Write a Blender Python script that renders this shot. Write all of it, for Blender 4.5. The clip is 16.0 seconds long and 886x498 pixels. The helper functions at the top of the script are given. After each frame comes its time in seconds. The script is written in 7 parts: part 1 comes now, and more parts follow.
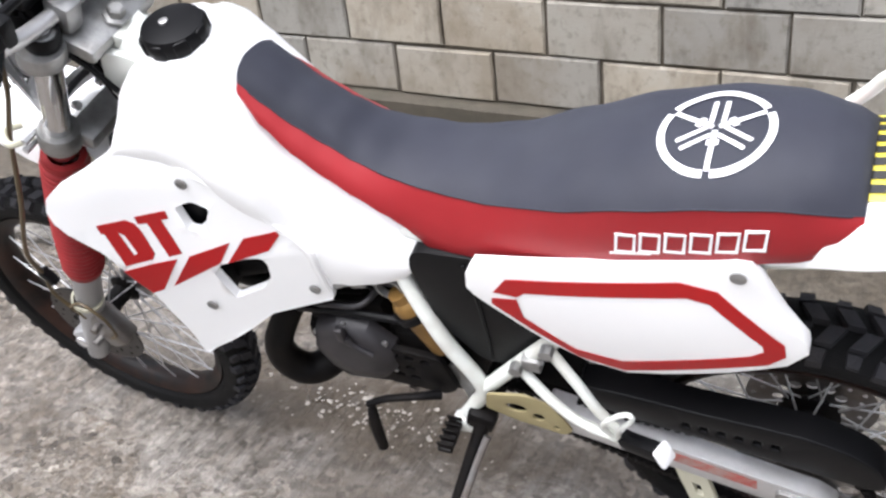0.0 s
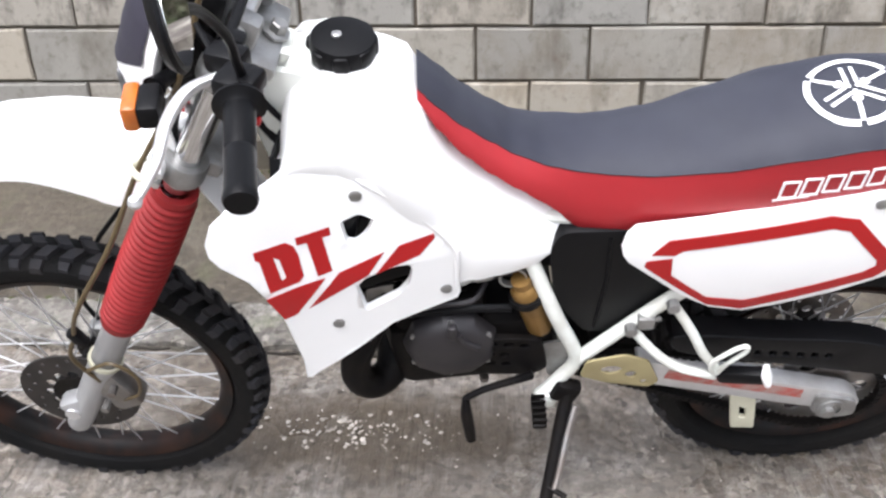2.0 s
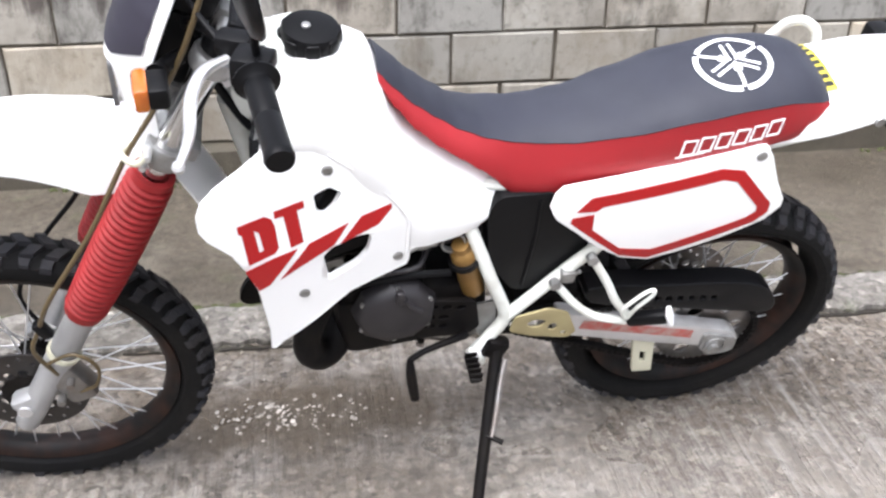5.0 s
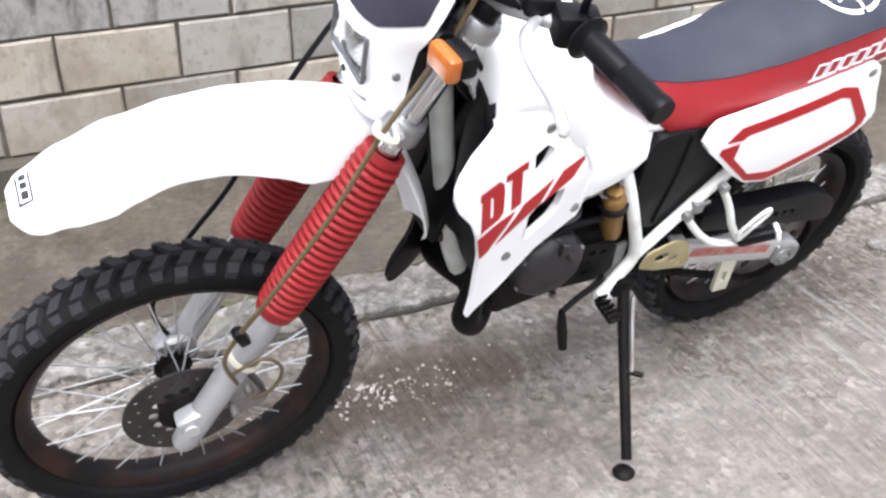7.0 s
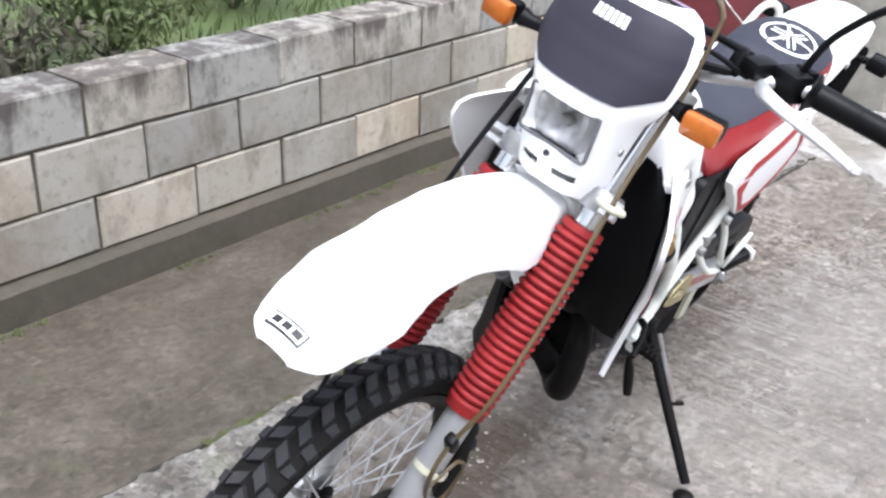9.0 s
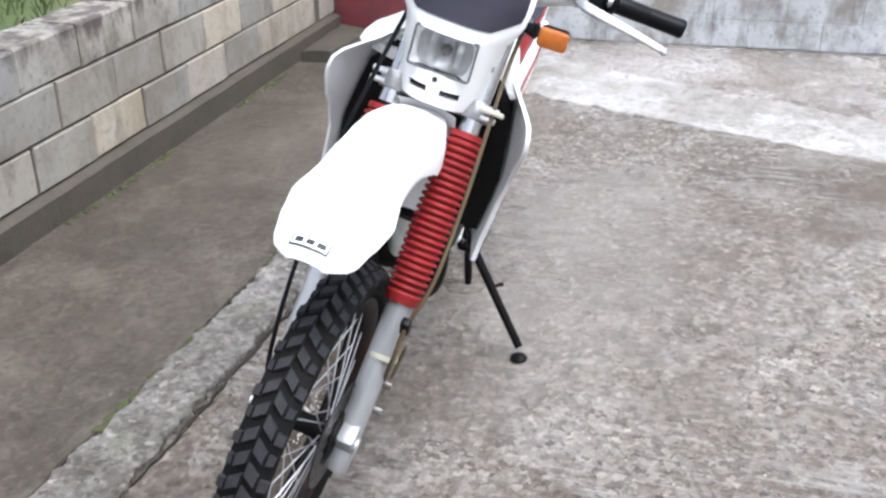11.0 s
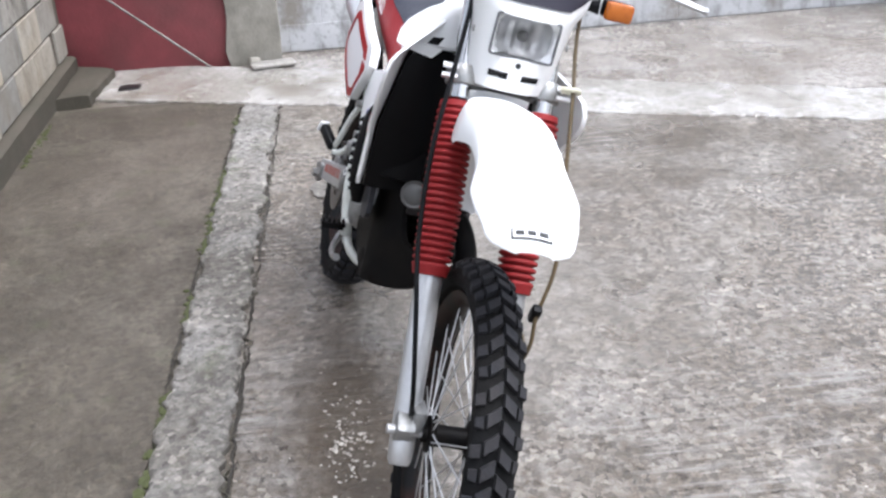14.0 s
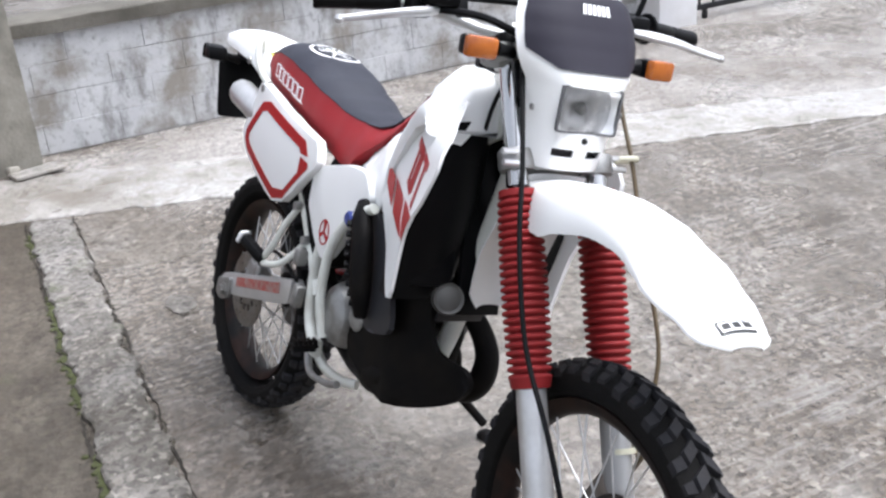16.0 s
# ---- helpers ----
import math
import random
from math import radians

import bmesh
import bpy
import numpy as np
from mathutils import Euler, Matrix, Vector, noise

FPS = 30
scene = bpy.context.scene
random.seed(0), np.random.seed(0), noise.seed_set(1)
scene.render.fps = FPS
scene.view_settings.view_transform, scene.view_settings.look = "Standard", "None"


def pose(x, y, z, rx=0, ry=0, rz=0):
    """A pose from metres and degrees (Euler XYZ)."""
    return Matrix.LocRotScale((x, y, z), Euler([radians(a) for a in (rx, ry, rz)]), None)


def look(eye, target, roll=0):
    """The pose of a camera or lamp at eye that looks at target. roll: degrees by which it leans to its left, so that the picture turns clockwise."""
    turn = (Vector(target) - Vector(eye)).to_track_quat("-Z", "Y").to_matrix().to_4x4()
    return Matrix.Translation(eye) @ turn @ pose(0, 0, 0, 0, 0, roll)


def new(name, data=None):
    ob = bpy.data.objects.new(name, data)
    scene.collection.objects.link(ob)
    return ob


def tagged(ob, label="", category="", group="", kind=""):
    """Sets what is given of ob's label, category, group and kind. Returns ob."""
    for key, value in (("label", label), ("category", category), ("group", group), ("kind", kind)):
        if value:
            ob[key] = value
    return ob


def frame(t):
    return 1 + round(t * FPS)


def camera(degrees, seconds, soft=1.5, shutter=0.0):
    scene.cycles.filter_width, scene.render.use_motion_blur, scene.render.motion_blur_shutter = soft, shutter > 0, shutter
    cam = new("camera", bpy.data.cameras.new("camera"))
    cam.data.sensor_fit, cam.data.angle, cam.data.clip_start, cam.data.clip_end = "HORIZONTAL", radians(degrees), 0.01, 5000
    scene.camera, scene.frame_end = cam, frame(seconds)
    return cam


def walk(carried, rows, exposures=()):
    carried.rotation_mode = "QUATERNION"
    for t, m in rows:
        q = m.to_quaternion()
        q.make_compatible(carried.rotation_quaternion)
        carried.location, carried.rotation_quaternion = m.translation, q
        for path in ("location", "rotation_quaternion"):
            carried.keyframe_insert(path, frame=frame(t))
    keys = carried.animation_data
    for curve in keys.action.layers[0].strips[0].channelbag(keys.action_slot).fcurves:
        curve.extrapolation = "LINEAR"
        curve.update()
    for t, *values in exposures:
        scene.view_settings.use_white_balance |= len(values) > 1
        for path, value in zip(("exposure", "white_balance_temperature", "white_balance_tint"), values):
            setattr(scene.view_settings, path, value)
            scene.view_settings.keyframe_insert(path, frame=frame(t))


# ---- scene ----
cam = camera(47.3, 16.0, soft=2.5)
PATH = [
    (0, (1.250, 1.432, 1.491), (0.382, 2.895, 0.439), -7.08),
    (0.5, (1.060, 1.313, 1.534), (0.338, 2.871, 0.508), -8.25),
    (1, (0.805, 1.161, 1.522), (0.307, 2.821, 0.525), -7.15),
    (1.5, (0.554, 1.131, 1.507), (0.283, 2.833, 0.491), -4.83),
    (2, (0.475, 1.101, 1.522), (0.387, 2.815, 0.496), -1.15),
    (2.5, (0.422, 0.994, 1.542), (0.541, 2.731, 0.557), 0.30),
    (3, (0.382, 0.913, 1.567), (0.603, 2.651, 0.602), 0.90),
    (5.5, (0.104, 0.907, 1.520), (0.431, 2.611, 0.524), 1.20),
    (6, (-0.113, 0.947, 1.515), (0.350, 2.600, 0.488), 1.02),
    (6.5, (-0.300, 1.028, 1.514), (0.287, 2.628, 0.467), 0.81),
    (7, (-0.495, 1.116, 1.511), (0.250, 2.658, 0.477), 1.15),
    (7.5, (-0.774, 1.214, 1.503), (0.221, 2.641, 0.517), 3.17),
    (8, (-0.931, 1.344, 1.499), (0.190, 2.710, 0.561), 3.32),
    (10.5, (-1.677, 1.911, 1.502), (0.016, 2.535, 0.639), -0.57),
    (11, (-1.803, 1.913, 1.539), (-0.084, 2.413, 0.647), -0.61),
    (11.5, (-1.935, 1.865, 1.546), (-0.207, 2.322, 0.649), -1.08),
    (12, (-1.975, 2.055, 1.526), (-0.227, 2.387, 0.612), -0.05),
    (12.5, (-1.981, 2.240, 1.508), (-0.229, 2.478, 0.574), -1.05),
    (13, (-1.943, 2.394, 1.501), (-0.194, 2.547, 0.543), -2.95),
    (13.5, (-1.924, 2.589, 1.506), (-0.161, 2.582, 0.562), -3.09),
    (14, (-1.879, 2.809, 1.509), (-0.091, 2.613, 0.634), -2.63),
    (14.5, (-1.799, 2.945, 1.536), (0.006, 2.602, 0.746), -3.81),
    (15, (-1.696, 3.091, 1.560), (0.083, 2.604, 0.787), -4.88),
    (15.5, (-1.565, 3.294, 1.549), (0.144, 2.633, 0.748), -4.96),
    (16, (-1.412, 3.408, 1.541), (0.231, 2.613, 0.722), -4.88),
]
walk(cam, [(t, look(eye, target, roll)) for t, eye, target, roll in PATH],
     exposures=[(0.0, 1.22, 6130, 12.5), (0.5, 1.13, 6130, 12.5), (1.0, 1.18, 6130, 12.5), (3.0, 1.42, 6120, 12.5), (6.0, 1.46, 6080, 12.5), (8.0, 1.46, 5910, 12.0), (10.5, 1.14, 5840, 11.5), (13.0, 1.28, 5880, 11.5), (14.0, 1.14, 5890, 11.5), (14.5, 1.06, 5930, 11.5), (15.0, 1.13, 5910, 11.5), (16.0, 1.03, 5980, 11.5)])

# ---------------------------------------------------------------- world and light
world = bpy.data.worlds.new("overcast_sky")
scene.world = world
world.use_nodes = True
wn = world.node_tree.nodes
sky = wn.new("ShaderNodeTexSky")
sky.sky_type, sky.sun_disc = "NISHITA", False
sky.sun_elevation, sky.sun_rotation = radians(68), radians(200)
sky.air_density, sky.dust_density, sky.ozone_density = 1.0, 6.0, 0.6
fade = wn.new("ShaderNodeHueSaturation")
fade.inputs["Saturation"].default_value = 0.22
world.node_tree.links.new(sky.outputs[0], fade.inputs["Color"])
world.node_tree.links.new(fade.outputs[0], wn["Background"].inputs["Color"])
wn["Background"].inputs["Strength"].default_value = 0.15
sun_data = bpy.data.lights.new("sun", "SUN")
sun_data.energy, sun_data.angle, sun_data.color = 1.3, radians(45), (1.0, 0.97, 0.93)
sun = new("sun", sun_data)
sun.matrix_world = look((-1.8, -1.2, 9.0), (0.4, 2.6, 0.0))

# ---------------------------------------------------------------- materials
def mat(name, color, rough=0.5, metal=0.0, spread=0.0, scale=30.0, bump=0.0, bump_scale=200.0,
        second=None, amount=0.5, big=3.0, spec=0.5, coat=0.0, detail=6.0, island=0.0, contrast=(0.4, 0.65)):
    """A principled material: base colour mixed with a second one by large noise, finer value spread, bump by fine noise."""
    m = bpy.data.materials.new(name)
    m.use_nodes = True
    nt = m.node_tree
    n, l = nt.nodes, nt.links
    b = n["Principled BSDF"]
    b.inputs["Roughness"].default_value, b.inputs["Metallic"].default_value = rough, metal
    b.inputs["Specular IOR Level"].default_value = spec
    b.inputs["Coat Weight"].default_value = coat
    geo = n.new("ShaderNodeTexCoord")
    out = None
    rgb = n.new("ShaderNodeRGB")
    rgb.outputs[0].default_value = (*color, 1)
    out = rgb.outputs[0]
    if second:
        big_noise = n.new("ShaderNodeTexNoise")
        big_noise.inputs["Scale"].default_value, big_noise.inputs["Detail"].default_value = big, detail
        l.new(geo.outputs["Object"], big_noise.inputs["Vector"])
        ramp = n.new("ShaderNodeValToRGB")
        ramp.color_ramp.elements[0].position, ramp.color_ramp.elements[1].position = contrast
        l.new(big_noise.outputs["Fac"], ramp.inputs["Fac"])
        mul = n.new("ShaderNodeMath")
        mul.operation = "MULTIPLY"
        mul.inputs[1].default_value = amount
        l.new(ramp.outputs["Color"], mul.inputs[0])
        mix = n.new("ShaderNodeMix")
        mix.data_type = "RGBA"
        l.new(mul.outputs[0], mix.inputs["Factor"])
        l.new(out, mix.inputs["A"])
        mix.inputs["B"].default_value = (*second, 1)
        out = mix.outputs["Result"]
    if spread or island:
        hsv = n.new("ShaderNodeHueSaturation")
        l.new(out, hsv.inputs["Color"])
        value = n.new("ShaderNodeMath")
        value.operation = "MULTIPLY_ADD"
        value.inputs[1].default_value, value.inputs[2].default_value = 2 * spread, 1 - spread
        fine = n.new("ShaderNodeTexNoise")
        fine.inputs["Scale"].default_value, fine.inputs["Detail"].default_value = scale, 4.0
        l.new(geo.outputs["Object"], fine.inputs["Vector"])
        l.new(fine.outputs["Fac"], value.inputs[0])
        last = value.outputs[0]
        if island:
            info = n.new("ShaderNodeObjectInfo")
            own = n.new("ShaderNodeMath")
            own.operation = "MULTIPLY_ADD"
            own.inputs[1].default_value, own.inputs[2].default_value = 2 * island, 1 - island
            l.new(info.outputs["Random"], own.inputs[0])
            both = n.new("ShaderNodeMath")
            both.operation = "MULTIPLY"
            l.new(last, both.inputs[0])
            l.new(own.outputs[0], both.inputs[1])
            last = both.outputs[0]
        l.new(last, hsv.inputs["Value"])
        out = hsv.outputs["Color"]
    l.new(out, b.inputs["Base Color"])
    if bump:
        relief = n.new("ShaderNodeTexNoise")
        relief.inputs["Scale"].default_value, relief.inputs["Detail"].default_value = bump_scale, 5.0
        l.new(geo.outputs["Object"], relief.inputs["Vector"])
        bm_node = n.new("ShaderNodeBump")
        bm_node.inputs["Strength"].default_value, bm_node.inputs["Distance"].default_value = bump, 0.01
        l.new(relief.outputs["Fac"], bm_node.inputs["Height"])
        l.new(bm_node.outputs[0], b.inputs["Normal"])
    return m


WHITE = mat("white_plastic", (0.87, 0.87, 0.865), 0.32, spread=0.02, scale=8, bump=0.02, bump_scale=90, second=(0.80, 0.80, 0.78), amount=0.25, big=5)
WHITE_FRAME = mat("white_frame_paint", (0.70, 0.72, 0.675), 0.4, spread=0.06, scale=40, second=(0.40, 0.37, 0.31), amount=0.45, big=14, coat=0.2)
SEAT_GREY = mat("grey_vinyl", (0.0215, 0.0230, 0.0335), 0.62, spec=0.28, spread=0.14, scale=25, bump=0.12, bump_scale=700, second=(0.034, 0.036, 0.046), amount=0.5, big=7)
SEAT_RED = mat("red_vinyl", (0.270, 0.013, 0.017), 0.5, spec=0.35, spread=0.08, scale=20, bump=0.10, bump_scale=700)
RED_DECAL = mat("red_decal", (0.355, 0.009, 0.010), 0.4, spec=0.3, spread=0.03)
RED_FADED = mat("red_faded_decal", (0.340, 0.068, 0.054), 0.5, spread=0.15, scale=120, second=(0.340, 0.286, 0.258), amount=0.7, big=55)
BOOT_RED = mat("red_rubber", (0.235, 0.013, 0.014), 0.6, spec=0.3, spread=0.12, scale=30, bump=0.05, bump_scale=400, second=(0.16, 0.012, 0.012), amount=0.5, big=9)
RUBBER = mat("tyre_rubber", (0.0040, 0.0040, 0.0043), 0.8, spec=0.16, spread=0.25, scale=60, bump=0.25, bump_scale=220, second=(0.010, 0.0085, 0.007), amount=0.5, big=9)
# paler than the carcass: worn block tops, with grey sky sheen in the colour
TREAD = mat("worn_tread_sheen", (0.022, 0.022, 0.025), 0.8, spec=0.2, spread=0.3, scale=50, bump=0.2, bump_scale=200, second=(0.036, 0.032, 0.029), amount=0.5, big=12)
BLACK = mat("black_plastic", (0.0036, 0.0036, 0.0042), 0.42, spec=0.14, spread=0.2, scale=25, bump=0.04, bump_scale=350)
BLACK_MATT = mat("black_engine_paint", (0.0038, 0.0034, 0.0037), 0.5, spec=0.09, spread=0.25, scale=40, bump=0.1, bump_scale=260, second=(0.010, 0.008, 0.006), amount=0.5, big=18)
DARK_GREY = mat("dark_grey_magnesium", (0.020, 0.018, 0.020), 0.45, 0.2, spread=0.2, scale=45, bump=0.05, bump_scale=250)
ALLOY = mat("brushed_aluminium", (0.62, 0.62, 0.625), 0.40, 0.7, spread=0.12, scale=70, second=(0.42, 0.41, 0.39), amount=0.35, big=12, bump=0.03, bump_scale=300)
DULL_ZINC = mat("dull_zinc", (0.11, 0.108, 0.104), 0.5, 0.4, spread=0.2, scale=50, bump=0.1, bump_scale=240, second=(0.05, 0.044, 0.038), amount=0.4, big=25)
CAST = mat("cast_aluminium", (0.34, 0.34, 0.335), 0.42, 0.75, spread=0.2, scale=60, bump=0.15, bump_scale=240, second=(0.16, 0.15, 0.135), amount=0.5, big=25)
CHROME = mat("chrome", (0.56, 0.56, 0.56), 0.14, 1.0, spread=0.08, scale=50)
STEEL = mat("worn_steel", (0.240, 0.232, 0.224), 0.4, 0.85, spread=0.25, scale=60, second=(0.128, 0.072, 0.040), amount=0.4, big=20)
FORK_GREY = mat("silver_grey_paint", (0.320, 0.320, 0.320), 0.38, 0.35, spread=0.08, scale=30, second=(0.216, 0.208, 0.200), amount=0.3, big=12)
GOLD = mat("gold_anodised", (0.24, 0.135, 0.038), 0.42, 0.45, spread=0.2, scale=50, second=(0.12, 0.070, 0.025), amount=0.6, big=25)
GOLD_PLATE = mat("yellowed_plate", (0.34, 0.29, 0.15), 0.5, 0.2, spread=0.15, scale=40, second=(0.20, 0.16, 0.08), amount=0.5, big=20)
AMBER = mat("amber_lens", (0.42, 0.115, 0.012), 0.25, spread=0.15, scale=90, second=(0.26, 0.055, 0.006), amount=0.6, big=30, coat=0.3)
SCREEN_DARK = mat("charcoal_number_board", (0.026, 0.024, 0.035), 0.6, spec=0.25, spread=0.10, scale=20, bump=0.04, bump_scale=300)
LAMP_GREY = mat("grey_lamp_bezel", (0.10, 0.10, 0.105), 0.45, spread=0.1, scale=40)
LETTER_WHITE = mat("white_print", (0.80, 0.80, 0.80), 0.4, spread=0.02)
STICKER_YELLOW = mat("yellow_sticker", (0.576, 0.496, 0.048), 0.4, spread=0.03)
STICKER_INK = mat("black_ink", (0.010, 0.010, 0.010), 0.4, spread=0.05)
HOSE_TAN = mat("aged_tan_hose", (0.075, 0.052, 0.022), 0.45, spread=0.2, scale=60)
DISC_BLACK = mat("dark_brake_disc", (0.030, 0.028, 0.027), 0.4, 0.6, spread=0.2, scale=60, second=(0.06, 0.05, 0.045), amount=0.4, big=20)
PLASTIC_GREY = mat("dark_grey_plastic", (0.020, 0.020, 0.024), 0.5, spec=0.35, spread=0.1, scale=30, bump=0.04, bump_scale=300)
TIE_CREAM = mat("cream_cable_tie", (0.496, 0.480, 0.368), 0.45, spread=0.05)
BLUE_CAP = mat("blue_cap", (0.034, 0.054, 0.238), 0.4, spread=0.1)
MIRROR = mat("mirror_glass", (0.85, 0.86, 0.87), 0.03, 1.0, spread=0.01)
CLEAR = bpy.data.materials.new("lamp_glass")
CLEAR.use_nodes = True
CLEAR.node_tree.nodes["Principled BSDF"].inputs["Transmission Weight"].default_value = 1.0
CLEAR.node_tree.nodes["Principled BSDF"].inputs["Roughness"].default_value = 0.06
CLEAR.node_tree.nodes["Principled BSDF"].inputs["IOR"].default_value = 1.45
RUST_RIM = mat("dark_rim_rust", (0.005, 0.0045, 0.0045), 0.5, 0.2, spec=0.25, spread=0.3, scale=50, second=(0.042, 0.017, 0.010), amount=0.55, big=14)

# ---------------------------------------------------------------- mesh tools
def part(name, bm, material, parent=None, label="", m=None, smooth=35.0):
    """Links a bmesh as one mesh object under a thing or a part."""
    me = bpy.data.meshes.new(name)
    bmesh.ops.recalc_face_normals(bm, faces=bm.faces)
    if smooth:
        limit = math.cos(radians(smooth))
        for face in bm.faces:
            face.smooth = True
        for e in bm.edges:
            f2 = e.link_faces
            e.smooth = len(f2) == 2 and f2[0].normal.dot(f2[1].normal) > limit
    bm.to_mesh(me)
    bm.free()
    me.materials.append(material)
    ob = new(name, me)
    if parent:
        ob.parent = parent
    if m is not None:
        ob.matrix_basis = m
    if label:
        tagged(ob, label)
    return ob


def spline(pts, per=6):
    """A smooth line through the points."""
    p = [Vector(q) for q in pts]
    if len(p) < 3:
        return p
    out = []
    for i in range(len(p) - 1):
        a, b, c, d = p[max(i - 1, 0)], p[i], p[i + 1], p[min(i + 2, len(p) - 1)]
        for k in range(per):
            s = k / per
            out.append(0.5 * ((2 * b) + (c - a) * s + (2 * a - 5 * b + 4 * c - d) * s * s + (3 * b - a - 3 * c + d) * s ** 3))
    return out + [p[-1]]


def tube(pts, r, n=10, per=6, bm=None, flat=1.0, closed=False):
    """A swept tube; r is one radius or one for each given point; flat squashes its section."""
    bm = bm or bmesh.new()
    radii = list(r) if isinstance(r, (list, tuple)) else [r] * len(pts)
    line = spline(pts, per) if len(pts) > 2 else [Vector(q) for q in pts]
    rr = [q.x for q in spline([(a, 0, 0) for a in radii], per)] if len(pts) > 2 else radii
    tangent = (line[1] - line[0]).normalized()
    side = tangent.orthogonal().normalized()
    rings = []
    for i, q in enumerate(line):
        ahead = line[min(i + 1, len(line) - 1)] - line[max(i - 1, 0)]
        if ahead.length > 1e-9:
            ahead.normalize()
            side = (side - ahead * side.dot(ahead)).normalized()
        else:
            ahead = tangent
        up = ahead.cross(side)
        rings.append([bm.verts.new(q + (side * math.cos(a) + up * math.sin(a) * flat) * rr[i]) for a in (2 * math.pi * k / n for k in range(n))])
    for a, b in zip(rings, rings[1:]):
        for k in range(n):
            bm.faces.new((a[k], a[(k + 1) % n], b[(k + 1) % n], b[k]))
    if not closed:
        bm.faces.new(rings[0])
        bm.faces.new(rings[-1][::-1])
    return bm


def lathe(profile, n=24, m=None, bm=None, close=False):
    """Turns (radius, height) pairs round z, then moves them by m."""
    bm = bm or bmesh.new()
    m = m or Matrix()
    rings = []
    for r, h in profile:
        if r < 1e-6:
            rings.append([bm.verts.new(m @ Vector((0, 0, h)))])
        else:
            rings.append([bm.verts.new(m @ Vector((r * math.cos(2 * math.pi * k / n), r * math.sin(2 * math.pi * k / n), h))) for k in range(n)])
    pairs = list(zip(rings, rings[1:])) + ([(rings[-1], rings[0])] if close else [])
    for a, b in pairs:
        for k in range(n):
            k2 = (k + 1) % n
            if len(a) == 1 and len(b) == 1:
                continue
            if len(a) == 1:
                bm.faces.new((a[0], b[k2], b[k]))
            elif len(b) == 1:
                bm.faces.new((a[k], a[k2], b[0]))
            else:
                bm.faces.new((a[k], a[k2], b[k2], b[k]))
    return bm


def axis_y(x, y, z, turn=0.0):
    """The pose whose z axis points along the motorcycle's y (to its left)."""
    return Matrix.Translation((x, y, z)) @ Matrix.Rotation(radians(turn), 4, "Y") @ Matrix.Rotation(radians(-90), 4, "X")


def box(c, s, bevel=0.004, rot=(0, 0, 0), bm=None, seg=2):
    bm = bm or bmesh.new()
    made = bmesh.ops.create_cube(bm, size=1.0, matrix=pose(*c, *rot) @ Matrix.Diagonal((*s, 1)))
    if bevel:
        edges = list({e for v in made["verts"] for e in v.link_edges})
        bmesh.ops.bevel(bm, geom=edges, offset=bevel, segments=seg, affect="EDGES", profile=0.5)
    return bm


def loft(rings, ends=True, bm=None, closed=True):
    """Skins rings of equal length."""
    bm = bm or bmesh.new()
    vs = [[bm.verts.new(p) for p in ring] for ring in rings]
    n = len(vs[0])
    for a, b in zip(vs, vs[1:]):
        for k in range(n if closed else n - 1):
            bm.faces.new((a[k], a[(k + 1) % n], b[(k + 1) % n], b[k]))
    if ends and closed:
        bm.faces.new(vs[0])
        bm.faces.new(vs[-1][::-1])
    return bm


def panel(outline, y, thick=0.004, holes=(), step=0.03, bevel=0.0, bm=None):
    """A sheet with an outline (x, z) and holes, whose y is a number or a function of x and z, given thickness towards the centre plane."""
    own = bmesh.new()
    edges = []
    for loop in (outline, *holes):
        vs = [own.verts.new((p[0], 0, p[1])) for p in loop]
        edges += [own.edges.new((vs[i], vs[(i + 1) % len(vs)])) for i in range(len(vs))]
    bmesh.ops.triangle_fill(own, edges=edges, use_beauty=True, normal=(0, 1, 0))
    f = y if callable(y) else (lambda a, b: y)
    if callable(y):
        xs, zs = [p[0] for p in outline], [p[1] for p in outline]
        k = math.ceil(min(xs) / step) * step
        while k < max(xs):
            bmesh.ops.bisect_plane(own, geom=own.verts[:] + own.edges[:] + own.faces[:], plane_co=(k, 0, 0), plane_no=(1, 0, 0))
            k += step
        k = math.ceil(min(zs) / step) * step
        while k < max(zs):
            bmesh.ops.bisect_plane(own, geom=own.verts[:] + own.edges[:] + own.faces[:], plane_co=(0, 0, k), plane_no=(0, 0, 1))
            k += step
    sign = 1.0 if f(*outline[0]) >= 0 else -1.0
    for v in own.verts:
        v.co.y = f(v.co.x, v.co.z)
    if thick:
        front = own.faces[:]
        rim = [e for e in own.edges if len(e.link_faces) == 1]
        copy = bmesh.ops.duplicate(own, geom=own.verts[:] + own.edges[:] + front)
        vmap = copy["vert_map"]
        for v in [g for g in copy["geom"] if isinstance(g, bmesh.types.BMVert)]:
            v.co.y -= sign * thick
        for e in rim:
            a, b = e.verts
            own.faces.new((a, b, vmap[b], vmap[a]))
        if bevel:
            bmesh.ops.recalc_face_normals(own, faces=own.faces)
            sharp = [e for e in own.edges if len(e.link_faces) == 2 and e.calc_face_angle(0) > 0.9 and e in set(rim)]
            bmesh.ops.bevel(own, geom=sharp, offset=bevel, segments=3, affect="EDGES", profile=0.5, clamp_overlap=True)
    if bm is not None:
        tmp = bpy.data.meshes.new("tmp")
        own.to_mesh(tmp)
        own.free()
        bm.from_mesh(tmp)
        bpy.data.meshes.remove(tmp)
        return bm
    return own


